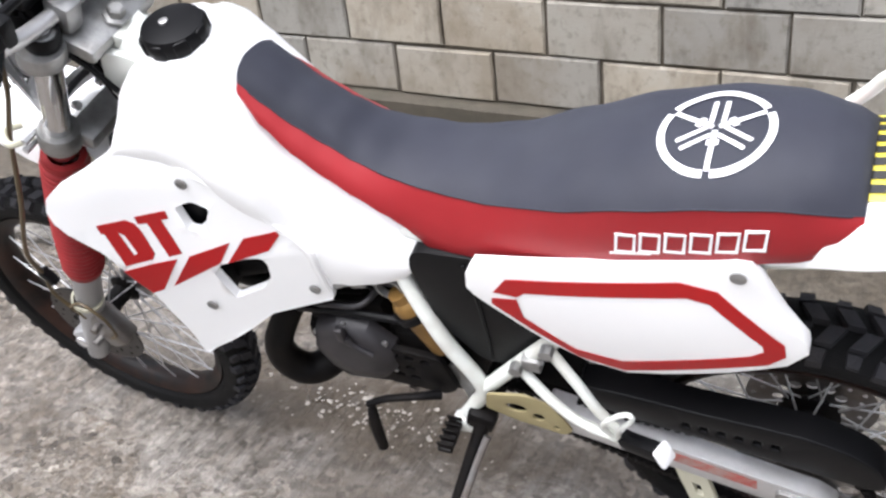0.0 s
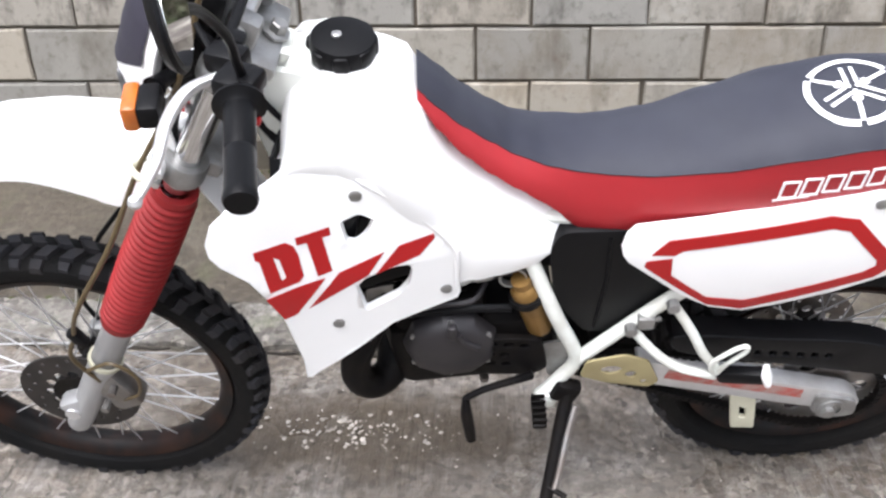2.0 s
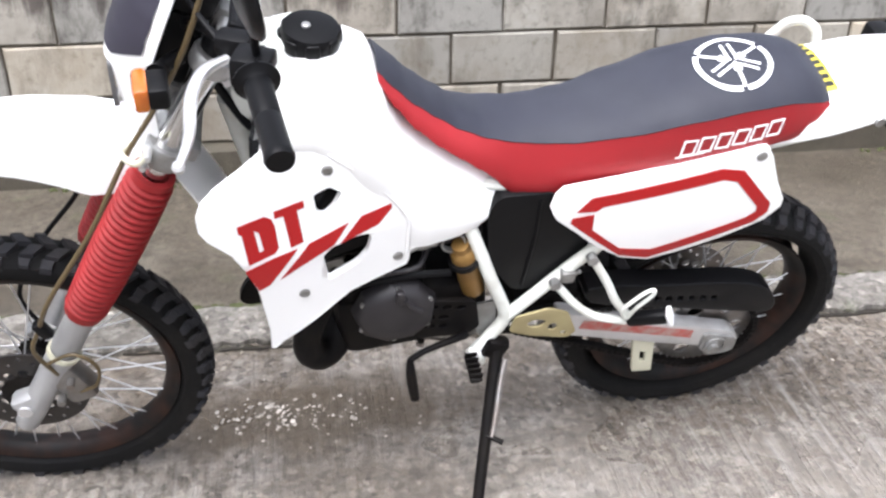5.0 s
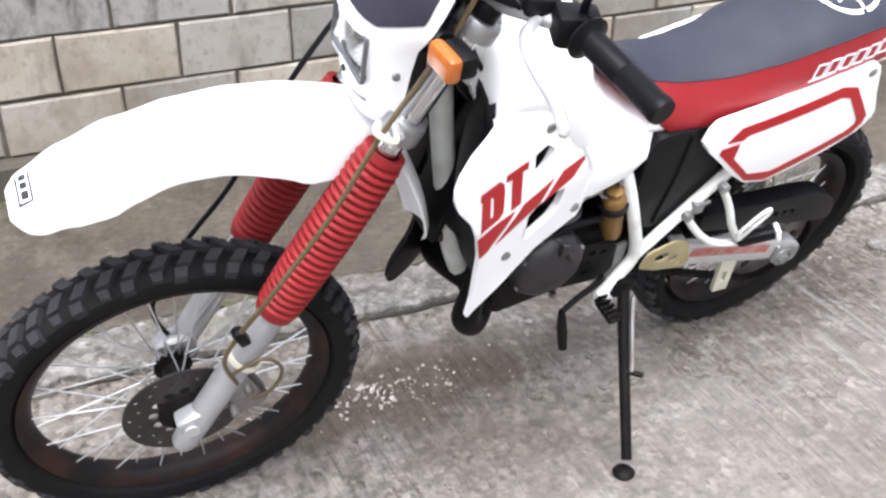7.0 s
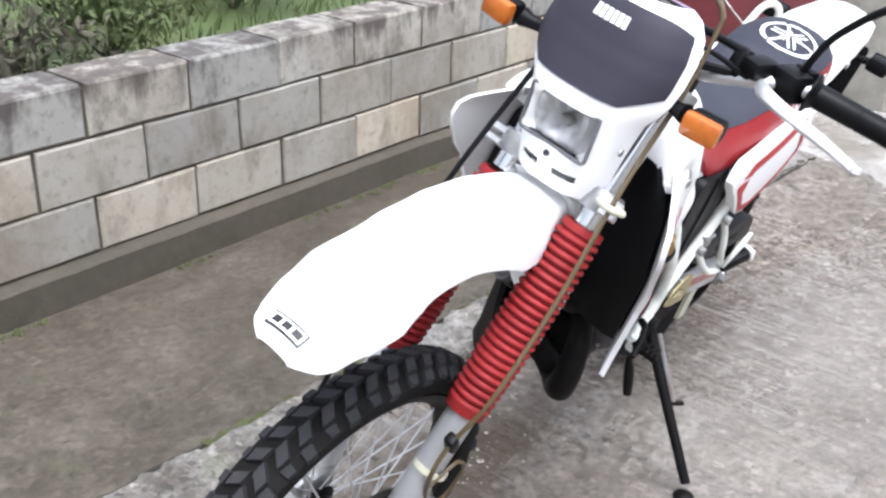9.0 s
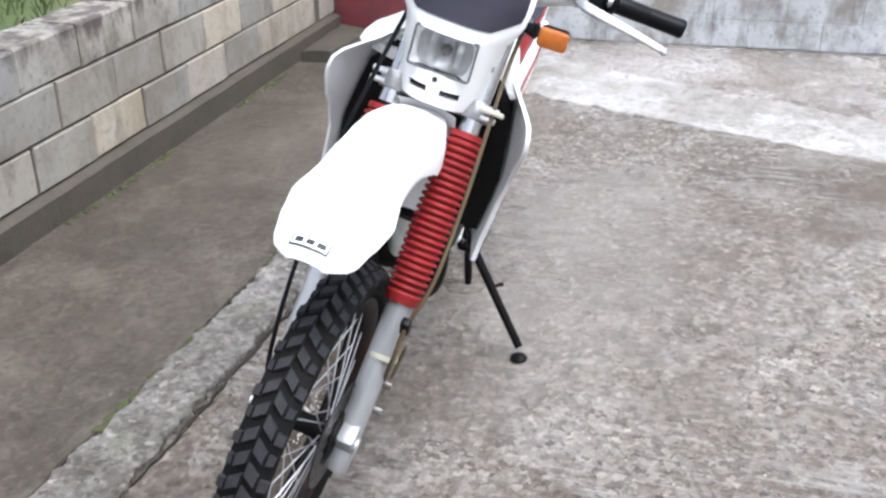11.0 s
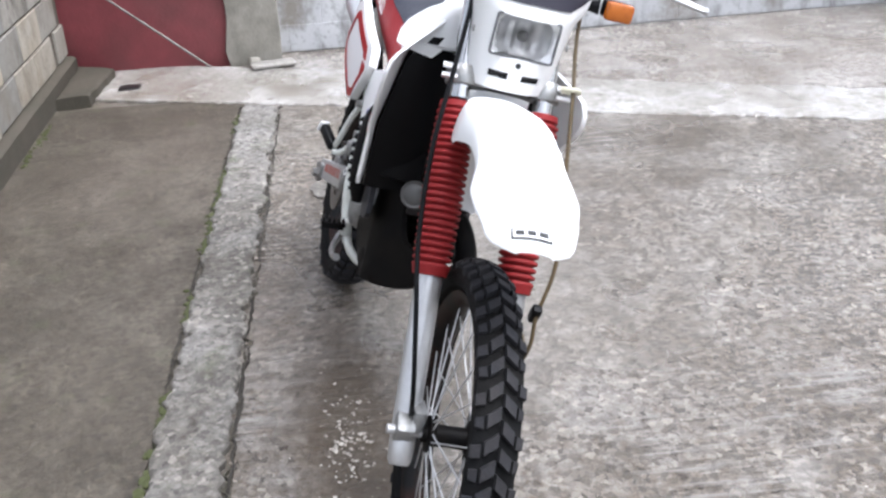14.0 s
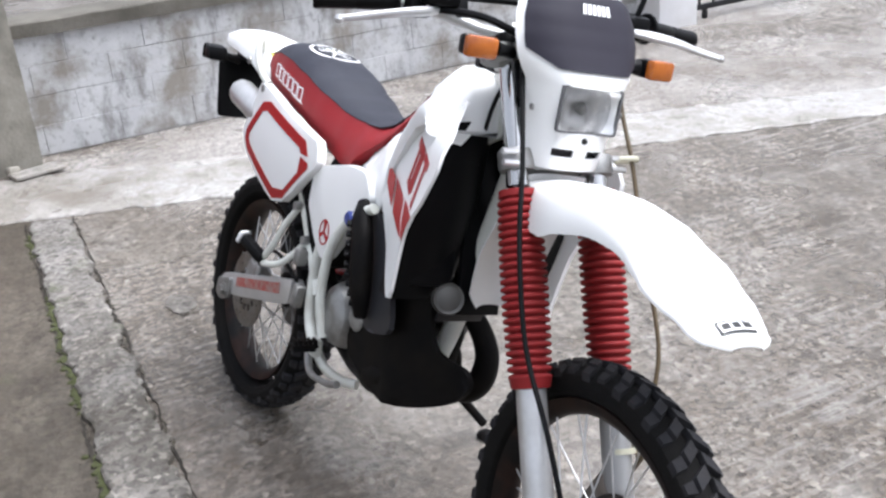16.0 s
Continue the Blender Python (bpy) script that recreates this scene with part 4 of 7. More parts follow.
for sgn, side in ((1, "left"), (-1, "right")):
    y = 0.094 if sgn > 0 else -0.078
    low = P("fork_slider", lathe([(0.0, -0.400), (0.019, -0.400), (0.023, -0.392), (0.025, -0.36), (0.0265, -0.22), (0.0265, 0.02), (0.0, 0.02)], 24, along_fork(0.640, y)), FORK_GREY if sgn > 0 else ALLOY, "silver grey fork slider", front=True)
    ribs = []
    L = 0.360 if sgn > 0 else 0.346
    ribs.append((0.024, 0.0))
    ribs.append((0.034, 0.002))
    n = 23
    for k in range(n):
        h = 0.016 + (L - 0.030) * k / n
        r = 0.037 + 0.004 * math.sin(k / n * math.pi)
        dh = (L - 0.030) / n
        ribs += [(r, h + dh * 0.10), (r + 0.0015, h + dh * 0.35), (r, h + dh * 0.60), (r - 0.0075, h + dh * 0.80), (r - 0.0075, h + dh * 0.92)]
    ribs += [(0.036, L - 0.012), (0.035, L), (0.024, L)]
    P("fork_boot", lathe(ribs, 32, along_fork(0.604 if sgn > 0 else 0.610, y)), BOOT_RED, "red ribbed rubber fork boot", front=True, smooth=50)
    P("fork_tube", lathe([(0.0, -0.02), (0.0205, -0.02), (0.0205, 0.235), (0.0, 0.235)], 24, along_fork(0.945, y)), CHROME, "chromed fork tube", front=True)
    P("fork_cap", lathe([(0.0215, 0.0), (0.0215, 0.010), (0.016, 0.013), (0.012, 0.013), (0.012, 0.020), (0.0, 0.020)], 18, along_fork(1.158, y)), CAST, "fork top cap", front=True)
    P("cap_collar", lathe([(0.0205, -0.022), (0.0245, -0.022), (0.0255, -0.018), (0.0255, -0.002), (0.0235, 0.002), (0.0205, 0.002)], 20, along_fork(1.172, y), close=True), BLACK, "black collar under the fork cap", front=True)
    clamp = P("lower_clamp", lathe([(0.0205, -0.018), (0.031, -0.018), (0.033, -0.012), (0.033, 0.014), (0.031, 0.018), (0.0205, 0.018)], 24, along_fork(0.968, y)), CAST, "cast aluminium lower fork clamp", front=True)
    for dz in (-0.009, 0.009):
        q = on_fork(0.968 + dz, y)
        part("clamp_bolt", lathe([(0.0, 0.0), (0.006, 0.0), (0.006, 0.030), (0.0, 0.030)], 6, Matrix.Translation(q + Vector((0.026, 0.016 * sgn, 0.012))) @ Matrix.Rotation(radians(-90 * sgn), 4, "X")), ALLOY, clamp)
    P("axle_clamp", box(FC + Vector((-0.006, y + 0.003 * sgn - 0.008, 0.004)), (0.052, 0.040, 0.052), 0.010, (0, 26, 0)), FORK_GREY if sgn > 0 else CAST, "axle clamp at the foot of the fork", front=True)
P("front_axle", lathe([(0.0, -0.115), (0.010, -0.115), (0.010, 0.108), (0.014, 0.108), (0.014, 0.122), (0.0, 0.122)], 12, axis_y(FC.x, 0, FC.z)), ALLOY, "front axle with nut", front=True)
P("fork_bridge", box(on_fork(0.968, 0, 0.028), (0.050, 0.170, 0.030), 0.008, (0, -26.6, 0)), CAST, "lower triple clamp bridge", front=True)
P("top_clamp", box(on_fork(1.140, 0, 0.020), (0.090, 0.150, 0.026), 0.009, (0, -26.6, 0), bm=lathe([(0.0, -0.014), (0.032, -0.014), (0.034, -0.01), (0.034, 0.010), (0.032, 0.014), (0.0, 0.014)], 24, along_fork(1.140, 0.100), lathe([(0.0, -0.014), (0.032, -0.014), (0.034, -0.01), (0.034, 0.010), (0.032, 0.014), (0.0, 0.014)], 24, along_fork(1.140, -0.100)))), CAST, "cast aluminium top triple clamp", front=True)
for y in (-0.062, -0.030, 0.030, 0.062):
    P("bridge_bolt", lathe([(0.0, 0.0), (0.0075, 0.0), (0.0075, 0.010), (0.005, 0.013), (0.0, 0.013)], 8, Matrix.Translation(on_fork(0.965, y) + Vector((0.012, 0, 0.004))) @ Matrix.Rotation(radians(80), 4, "Y")), ALLOY, "", front=True)
P("mask_bracket", tube([on_fork(0.985, -0.085) + Vector((0.02, 0, 0)), on_fork(0.990, -0.03) + Vector((0.035, 0, 0.004)), on_fork(0.990, 0.03) + Vector((0.035, 0, 0.004)), on_fork(0.985, 0.085) + Vector((0.02, 0, 0))], 0.006, 8), DARK_GREY, "dark bracket under the lamp mask", front=True)
P("stem_nut", lathe([(0.018, 0.0), (0.020, 0.002), (0.020, 0.006), (0.013, 0.008), (0.013, 0.020), (0.010, 0.022), (0.0, 0.022)], 6, Matrix.Translation(on_fork(1.152, 0, 0.050)) @ RAKE.to_track_quat("Z", "Y").to_matrix().to_4x4()), CAST, "hexagonal steering stem nut", front=True)
P("brake_caliper", box((1.305, 0.092, 0.415), (0.060, 0.050, 0.100), 0.012, (0, 26, 0), bm=box((1.335, 0.075, 0.385), (0.040, 0.040, 0.060), 0.010, (0, 26, 0))), STEEL, "cast front brake caliper behind the fork", front=True)
for x, z in ((1.30, 0.44), (1.325, 0.39)):
    P("caliper_pin", lathe([(0.0, 0), (0.008, 0), (0.008, 0.03), (0.0, 0.03)], 8, axis_y(x, 0.105, z)), STEEL, "", front=True)
P("speedometer_drive", box(FC + Vector((-0.02, -0.066, 0.02)), (0.060, 0.030, 0.060), 0.012), CAST, "speedometer drive at the right fork foot", front=True)
for z, y in ((0.505, 0.100), ):
    P("cable_tie", lathe([(0.0265, -0.005), (0.031, -0.005), (0.031, 0.005), (0.0265, 0.005)], 20, along_fork(z, y), close=True), TIE_CREAM, "cream cable tie round the fork slider", front=True)
P("hose_guide", tube([on_fork(0.985, 0.120) + Vector((0.03, 0.0, 0.0)), on_fork(0.985, 0.150) + Vector((0.045, 0, 0.006)), on_fork(0.99, 0.135) + Vector((0.07, 0, 0.01)), on_fork(0.985, 0.110) + Vector((0.055, 0, 0.01))], 0.0055, 8), TIE_CREAM, "cream hose guide at the lower clamp", front=True)
# hoses and cables in front
P("brake_hose", tube([(0.985, 0.120, 1.275), (1.020, 0.128, 1.180), (1.070, 0.128, 1.080), (1.125, 0.135, 0.990), (1.195, 0.145, 0.85), (1.285, 0.150, 0.70), (1.325, 0.130, 0.60), (1.345, 0.128, 0.54), (1.32, 0.118, 0.46)], 0.0042, 8), HOSE_TAN, "aged tan front brake hose", front=True)
P("hose_joint", box((1.318, 0.128, 0.600), (0.020, 0.020, 0.040), 0.005, (0, 26, 0)), BLACK, "black hose clamp on the fork", front=True)
P("hose_loop", tube([(1.33, 0.125, 0.50), (1.28, 0.13, 0.53), (1.245, 0.128, 0.49), (1.255, 0.122, 0.43), (1.29, 0.115, 0.40)], 0.0035, 8), HOSE_TAN, "thin bleed hose loop", front=True)
P("speedometer_cable", tube([(1.05, -0.09, 1.14), (1.14, -0.110, 0.98), (1.20, -0.124, 0.85), (1.27, -0.122, 0.70), (1.36, -0.108, 0.58), (1.42, -0.090, 0.46), (1.395, -0.075, 0.385)], 0.0048, 8), BLACK, "black speedometer cable", front=True)

# ---- front mudguard
def fender_z(x):
    return lerp_table([(1.06, 0.936), (1.14, 0.954), (1.22, 0.966), (1.30, 0.970), (1.38, 0.961), (1.46, 0.936), (1.54, 0.900), (1.60, 0.863), (1.627, 0.845)], x)


def fender_half(x):
    return lerp_table([(1.06, 0.052), (1.12, 0.068), (1.16, 0.082), (1.22, 0.086), (1.28, 0.081), (1.34, 0.078), (1.42, 0.080), (1.455, 0.088), (1.485, 0.095), (1.53, 0.088), (1.575, 0.077), (1.594, 0.068), (1.604, 0.062), (1.614, 0.046), (1.622, 0.030)], x)


def fender_drop(x):
    return lerp_table([(1.06, 0.025), (1.12, 0.060), (1.20, 0.072), (1.24, 0.056), (1.36, 0.034), (1.42, 0.026), (1.455, 0.019), (1.485, 0.014), (1.54, 0.011), (1.59, 0.007), (1.622, 0.003)], x)


def fender_point(x, s, lift=0.0):
    """A point on the mudguard at x, with s from -1 (right edge) to 1 (left edge)."""
    hw, d = fender_half(x), fender_drop(x)
    a = abs(s)
    yy = hw * min(1.0, a / 0.72) if a < 0.72 else hw
    zz = fender_z(x) - 0.022 * (yy / 0.08) ** 2
    if a > 0.60:
        u = (a - 0.60) / 0.40
        zz -= d * u ** 1.5
        yy = hw * (0.833 + 0.167 * (1 - (1 - u) ** 2)) if a < 1.01 else yy
    return Vector((x, math.copysign(yy, s) - 0.005, zz + lift))


bm = bmesh.new()
xs = [1.062 + (1.622 - 1.062) * (1 - (1 - k / 40) ** 1.25) for k in range(41)]
ss = [-1 + 2 * k / 28 for k in range(29)]
top = [[bm.verts.new(fender_point(x, s)) for s in ss] for x in xs]
low = [[bm.verts.new(fender_point(x, s * 0.985, -0.0035)) for s in ss] for x in xs]
for i in range(40):
    for k in range(28):
        bm.faces.new((top[i][k], top[i][k + 1], top[i + 1][k + 1], top[i + 1][k]))
        bm.faces.new((low[i][k + 1], low[i][k], low[i + 1][k], low[i + 1][k + 1]))
    for k in (0, 28):
        bm.faces.new((top[i][k], top[i + 1][k], low[i + 1][k], low[i][k]))
for i in (0, 40):
    for k in range(28):
        bm.faces.new((top[i][k], top[i][k + 1], low[i][k + 1], low[i][k]))
fender = P("front_mudguard", bm, WHITE, "high white plastic front mudguard", front=True, smooth=50)


# its rear flap sweeps down behind the wheel
rows_out, rows_in = [], []
for k in range(19):
    u = k / 18
    x = 1.075 - 0.115 * math.sin(u * 1.35) - 0.012 * u
    z = 0.950 - 0.300 * u
    half = lerp_table([(0.0, 0.062), (0.25, 0.072), (0.6, 0.076), (0.9, 0.064), (1.0, 0.040)], u)
    rows_out.append([(x + 0.022 * abs(q) ** 2.2, half * q, z) for q in (-1, -0.85, -0.6, -0.3, 0, 0.3, 0.6, 0.85, 1)])
    rows_in.append([(x - 0.004 + 0.022 * abs(q) ** 2.2, half * q, z - 0.001) for q in (1, 0.85, 0.6, 0.3, 0, -0.3, -0.6, -0.85, -1)])
part("rear_flap", loft([a + b for a, b in zip(rows_out, rows_in)], True), WHITE, fender, "white flap hanging behind the wheel", smooth=50)


def fender_patch(cx, cy, w, h, lift):
    """A flat print following the mudguard's surface."""
    bm = bmesh.new()
    g = []
    for i in range(5):
        row = []
        for k in range(9):
            yy = cy + w * (k / 8 - 0.5)
            x = cx + h * (i / 4 - 0.5)
            q = fender_point(x, yy / fender_half(x) * 0.72 if abs(yy) < fender_half(x) else 0.7, lift)
            row.append(bm.verts.new(q))
        g.append(row)
    for i in range(4):
        for k in range(8):
            bm.faces.new((g[i][k], g[i][k + 1], g[i + 1][k + 1], g[i + 1][k]))
    return bm


part("sticker", fender_patch(1.597, -0.006, 0.067, 0.021, 0.0020), STICKER_INK, fender, "small black and white maker's sticker")
part("sticker_field", fender_patch(1.597, -0.006, 0.061, 0.015, 0.0030), LETTER_WHITE, fender)
for y, w in ((-0.026, 0.014), (-0.007, 0.014), (0.013, 0.016)):
    part("sticker_bar", fender_patch(1.597, y, w, 0.010, 0.0040), STICKER_INK, fender)

# ---- headlamp mask
MASK = [(0.975, 0.080, 1.122, 1.080), (0.999, 0.084, 1.130, 1.078), (1.014, 0.087, 1.134, 1.077), (1.045, 0.091, 1.139, 1.077), (1.085, 0.097, 1.144, 1.077), (1.124, 0.104, 1.147, 1.075), (1.142, 0.116, 1.142, 1.073),
        (1.163, 0.124, 1.132, 1.066), (1.193, 0.128, 1.119, 1.056), (1.228, 0.126, 1.104, 1.042), (1.259, 0.116, 1.089, 1.028), (1.279, 0.098, 1.075, 1.020), (1.288, 0.078, 1.065, 1.020)]
MS = [-1, -0.96, -0.88, -0.76, -0.62, -0.5, -0.36, -0.16, 0, 0.16, 0.36, 0.5, 0.62, 0.76, 0.88, 0.96, 1]


def mask_point(z, s, out=0.0):
    hw = lerp_table([(q[0], q[1]) for q in MASK], z)
    fx = lerp_table([(q[0], q[2]) for q in MASK], z)
    bx = lerp_table([(q[0], q[3]) for q in MASK], z)
    return Vector((fx - (fx - bx) * abs(s) ** 3.2 + out, 0.010 + s * (hw + 0.3 * out), z - 0.008))


bm = bmesh.new()
zs = [q[0] for q in MASK]
grid = [[bm.verts.new(mask_point(z, s)) for s in MS] for z in zs]
for i in range(len(zs) - 1):
    for k in range(len(MS) - 1):
        zc, sc = (zs[i] + zs[i + 1]) / 2, (MS[k] + MS[k + 1]) / 2
        if 1.045 < zc < 1.124 and abs(sc) < 0.62:
            continue
        if 0.999 < zc < 1.014 and 0.16 < abs(sc) < 0.62:
            continue
        bm.faces.new((grid[i][k], grid[i][k + 1], grid[i + 1][k + 1], grid[i + 1][k]))
bmesh.ops.delete(bm, geom=[v for v in bm.verts if not v.link_faces], context="VERTS")
bmesh.ops.recalc_face_normals(bm, faces=bm.faces)
bmesh.ops.solidify(bm, geom=bm.faces[:], thickness=0.004)
mask = P("headlamp_mask", bm, WHITE, "white plastic headlamp mask with two vent slots", front=True, smooth=50)


def board_low(s):
    return 1.150 + 0.030 * max(0.0, abs(s) - 0.62) / 0.38


bm = bmesh.new()
g = []
for i in range(13):
    row = []
    for k in range(25):
        s = (-1 + 2 * k / 24) * 0.93
        lo = board_low(s)
        hi = 1.277 - 0.022 * abs(s) ** 6
        row.append(bm.verts.new(mask_point(lo + (hi - lo) * i / 12, s, 0.0035)))
    g.append(row)
for i in range(12):
    for k in range(24):
        bm.faces.new((g[i][k], g[i][k + 1], g[i + 1][k + 1], g[i + 1][k]))
board = part("number_board", bm, SCREEN_DARK, mask, "charcoal number board above the headlamp")
for k in range(6):
    bm = bmesh.new()
    s0 = 0.235 - k * 0.082
    vs = [bm.verts.new(mask_point(z, s, 0.0050)) for z, s in ((1.244, s0 + 0.000), (1.244, s0 - 0.062), (1.261, s0 - 0.064), (1.261, s0 - 0.002))]
    bm.faces.new(vs)
    part("print_bar", bm, LETTER_WHITE, board, "white print")
# lamp: bezel, glass, reflector
lampc = Vector((1.134, 0.010, 1.077))
REFLECT = mat("lamp_reflector", (0.86, 0.86, 0.86), 0.30, 0.55, spread=0.1, scale=40)
bm = panel(corner_outline([(-0.064, -0.041), (0.064, -0.041), (0.064, 0.041), (-0.064, 0.041)], 0.008), 0.0001, 0.007, [corner_outline([(-0.0605, -0.0375), (0.0605, -0.0375), (0.0605, 0.0375), (-0.0605, 0.0375)], 0.006)])
lamp = P("headlamp", bm, LAMP_GREY, "rectangular headlamp with clear glass", front=True)
turn = Matrix.Translation(lampc + Vector((0.004, 0, 0))) @ Matrix.Rotation(radians(-90), 4, "Z")
lamp.data.transform(turn)
bm = bmesh.new()
g = []
for i in range(7):
    row = []
    for k in range(11):
        y, z = -0.0605 + 0.121 * k / 10, -0.0375 + 0.075 * i / 6
        row.append(bm.verts.new((lampc.x + 0.001 - 5.0 * y * y - 3.6 * z * z, lampc.y + y, lampc.z + z)))
    g.append(row)
for i in range(6):
    for k in range(10):
        bm.faces.new((g[i][k], g[i][k + 1], g[i + 1][k + 1], g[i + 1][k]))
bmesh.ops.solidify(bm, geom=bm.faces[:], thickness=0.002)
glass = part("lamp_glass", bm, CLEAR, lamp, "clear headlamp glass")
glass.visible_shadow = False
bm = bmesh.new()
g = []
for i in range(9):
    row = []
    for k in range(13):
        y, z = -0.061 + 0.122 * k / 12, -0.038 + 0.076 * i / 8
        flute = 0.0025 * math.cos(k * math.pi) if i not in (0, 8) else 0
        row.append(bm.verts.new((lampc.x - 0.038 + 8.0 * y * y + 8.0 * z * z + flute, lampc.y + y, lampc.z + z)))
    g.append(row)
for i in range(8):
    for k in range(12):
        bm.faces.new((g[i][k], g[i][k + 1], g[i + 1][k + 1], g[i + 1][k]))
part("reflector", bm, REFLECT, lamp, "bright lamp reflector")
part("bulb", lathe([(0.0, 0), (0.010, 0.002), (0.011, 0.018), (0.006, 0.026), (0.0, 0.027)], 14, Matrix.Translation((lampc.x - 0.048, lampc.y, lampc.z)) @ Matrix.Rotation(radians(90), 4, "Y")), CAST, lamp)
part("mask_screw", lathe([(0.0, 0.0), (0.0055, 0.0), (0.005, 0.004), (0.0, 0.005)], 10, Matrix.Translation((1.137, 0.010, 1.024)) @ Matrix.Rotation(radians(90), 4, "Y")), STICKER_INK, mask)
for sgn in (1, -1):
    part("mask_screw", lathe([(0.0, 0.0), (0.0065, 0.0), (0.006, 0.003), (0.0, 0.004)], 10, axis_y(1.098, 0.1035, 1.070) if sgn > 0 else axis_y(1.098, -0.0835, 1.070) @ Matrix.Rotation(math.pi, 4, "X")), CAST, mask)
# instruments behind the mask
P("instrument_housing", box((1.010, 0.02, 1.235), (0.085, 0.150, 0.055), 0.012, (0, -24, 0), bm=box((1.04, 0, 1.14), (0.06, 0.15, 0.12), 0.01, (0, -20, 0))), BLACK, "black instrument housing", front=True)
P("dial_face", box((0.978, 0.045, 1.262), (0.045, 0.060, 0.004), 0.001, (0, -24, 0)), mat("dial_print", (0.20, 0.21, 0.34), 0.25, spread=0.3, scale=160, second=(0.45, 0.16, 0.16), amount=0.6, big=60), "bluish dial face", front=True)

# ---- indicators
for sgn in (1, -1):
    ind = P("indicator_stalk", tube([(1.030, 0.105 * sgn, 1.150), (1.052, 0.136 * sgn, 1.154), (1.058, 0.156 * sgn, 1.156)], [0.012, 0.011, 0.016], 12), BLACK, "black indicator stalk", front=True)
    part("indicator_housing", box((1.054, 0.190 * sgn, 1.156), (0.030, 0.054, 0.034), 0.007, (0, 0, 8 * sgn)), BLACK, ind)
    part("indicator_lens", box((1.076, 0.192 * sgn, 1.156), (0.022, 0.058, 0.037), 0.007, (0, 0, 8 * sgn)), AMBER, ind, "amber indicator lens")

# ---- handlebar and controls
BAR = [(0.864, 0.405, 1.198), (0.902, 0.265, 1.212), (0.935, 0.190, 1.200), (0.958, 0.120, 1.180), (0.962, 0.060, 1.176), (0.962, -0.060, 1.176), (0.958, -0.120, 1.180), (0.935, -0.190, 1.200), (0.902, -0.265, 1.212), (0.864, -0.405, 1.198)]
bar = P("handlebar", tube(BAR, 0.0115, 14, 8), ALLOY, "silver handlebar", front=True, bar=True)
part("cross_brace", tube([(0.938, 0.165, 1.232), (0.945, 0, 1.236), (0.938, -0.165, 1.232)], 0.0068, 10), BLACK, bar, "black handlebar brace")
for sgn in (1, -1):
    part("brace_clamp", box((0.938, 0.160 * sgn, 1.214), (0.026, 0.026, 0.046), 0.006, (0, -20, 0)), BLACK, bar)
    part("bar_clamp", box((0.960, 0.055 * sgn, 1.172), (0.046, 0.034, 0.050), 0.010, (0, -26, 0)), CAST, bar, "cast bar clamp")
    a, b = Vector((0.864, 0.407 * sgn, 1.198)), Vector((0.902, 0.262 * sgn, 1.2125))
    d = (a - b).normalized()
    q = Matrix.Translation(b) @ d.to_track_quat("Z", "Y").to_matrix().to_4x4()
    part("grip", lathe([(0.0, 0.0), (0.030, 0.0), (0.031, 0.004), (0.022, 0.008), (0.0185, 0.012), (0.018, 0.075), (0.0172, 0.077), (0.0180, 0.080), (0.0182, 0.138), (0.0195, 0.146), (0.0175, 0.152), (0.0, 0.152)], 24, q), BLACK, bar, "black rubber grip")
    # switch and lever perch
    part("switch_block", box(b - d * 0.030 + Vector((0.002, 0, -0.004)), (0.046, 0.050, 0.048), 0.010, (0, 0, -14 * sgn), bm=box(b - d * 0.022 + Vector((-0.018, 0, 0.012)), (0.020, 0.034, 0.024), 0.005, (0, 0, -14 * sgn))), BLACK, bar, "black handlebar switch block")
    part("lever_perch", box(b - d * 0.075 + Vector((0.014, 0, 0.0)), (0.050, 0.036, 0.030), 0.008, (0, 0, -14 * sgn)), BLACK, bar)
    lp = [(0.945, 0.205 * sgn, 1.205), (0.972, 0.235 * sgn, 1.203), (0.982, 0.285 * sgn, 1.197), (0.978, 0.345 * sgn, 1.185), (0.984, 0.392 * sgn, 1.177)]
    part("lever", tube(lp, [0.009, 0.0115, 0.0105, 0.009, 0.0075], 10, 6, flat=0.7, bm=lathe([(0.0, -0.008), (0.006, -0.006), (0.0085, 0), (0.006, 0.006), (0, 0.008)], 10, Matrix.Translation((0.985, 0.396 * sgn, 1.176)))), ALLOY, bar, "polished alloy hand lever")
part("brake_reservoir", box((0.950, -0.205, 1.236), (0.058, 0.060, 0.044), 0.009), BLACK, bar, "black front brake reservoir")
part("red_button", box((0.888, 0.262, 1.190), (0.016, 0.012, 0.010), 0.003), RED_DECAL, bar)
# mirror on the left
mirror = P("mirror", lathe([(0.0, -0.012), (0.030, -0.010), (0.050, -0.004), (0.056, 0.004), (0.054, 0.008), (0.0, 0.008)], 28, pose(0.897, 0.406, 1.428, 0, -82, 16.6) @ Matrix.Diagonal((1.0, 1.35, 1.0, 1))), BLACK, "round black rear-view mirror", front=True, bar=True)
part("mirror_glass", lathe([(0.0, 0.0095), (0.050, 0.0095), (0.050, 0.0085)], 28, pose(0.897, 0.406, 1.428, 0, -82, 16.6) @ Matrix.Diagonal((1.0, 1.35, 1.0, 1))), MIRROR, mirror)
part("mirror_stalk", tube([(0.900, 0.236, 1.215), (0.903, 0.245, 1.255), (0.902, 0.262, 1.300), (0.906, 0.310, 1.360), (0.902, 0.370, 1.402)], 0.0058, 10), BLACK, mirror, "bent black mirror stalk")
part("stalk_base", box((0.902, 0.236, 1.212), (0.024, 0.026, 0.030), 0.006), BLACK, mirror)
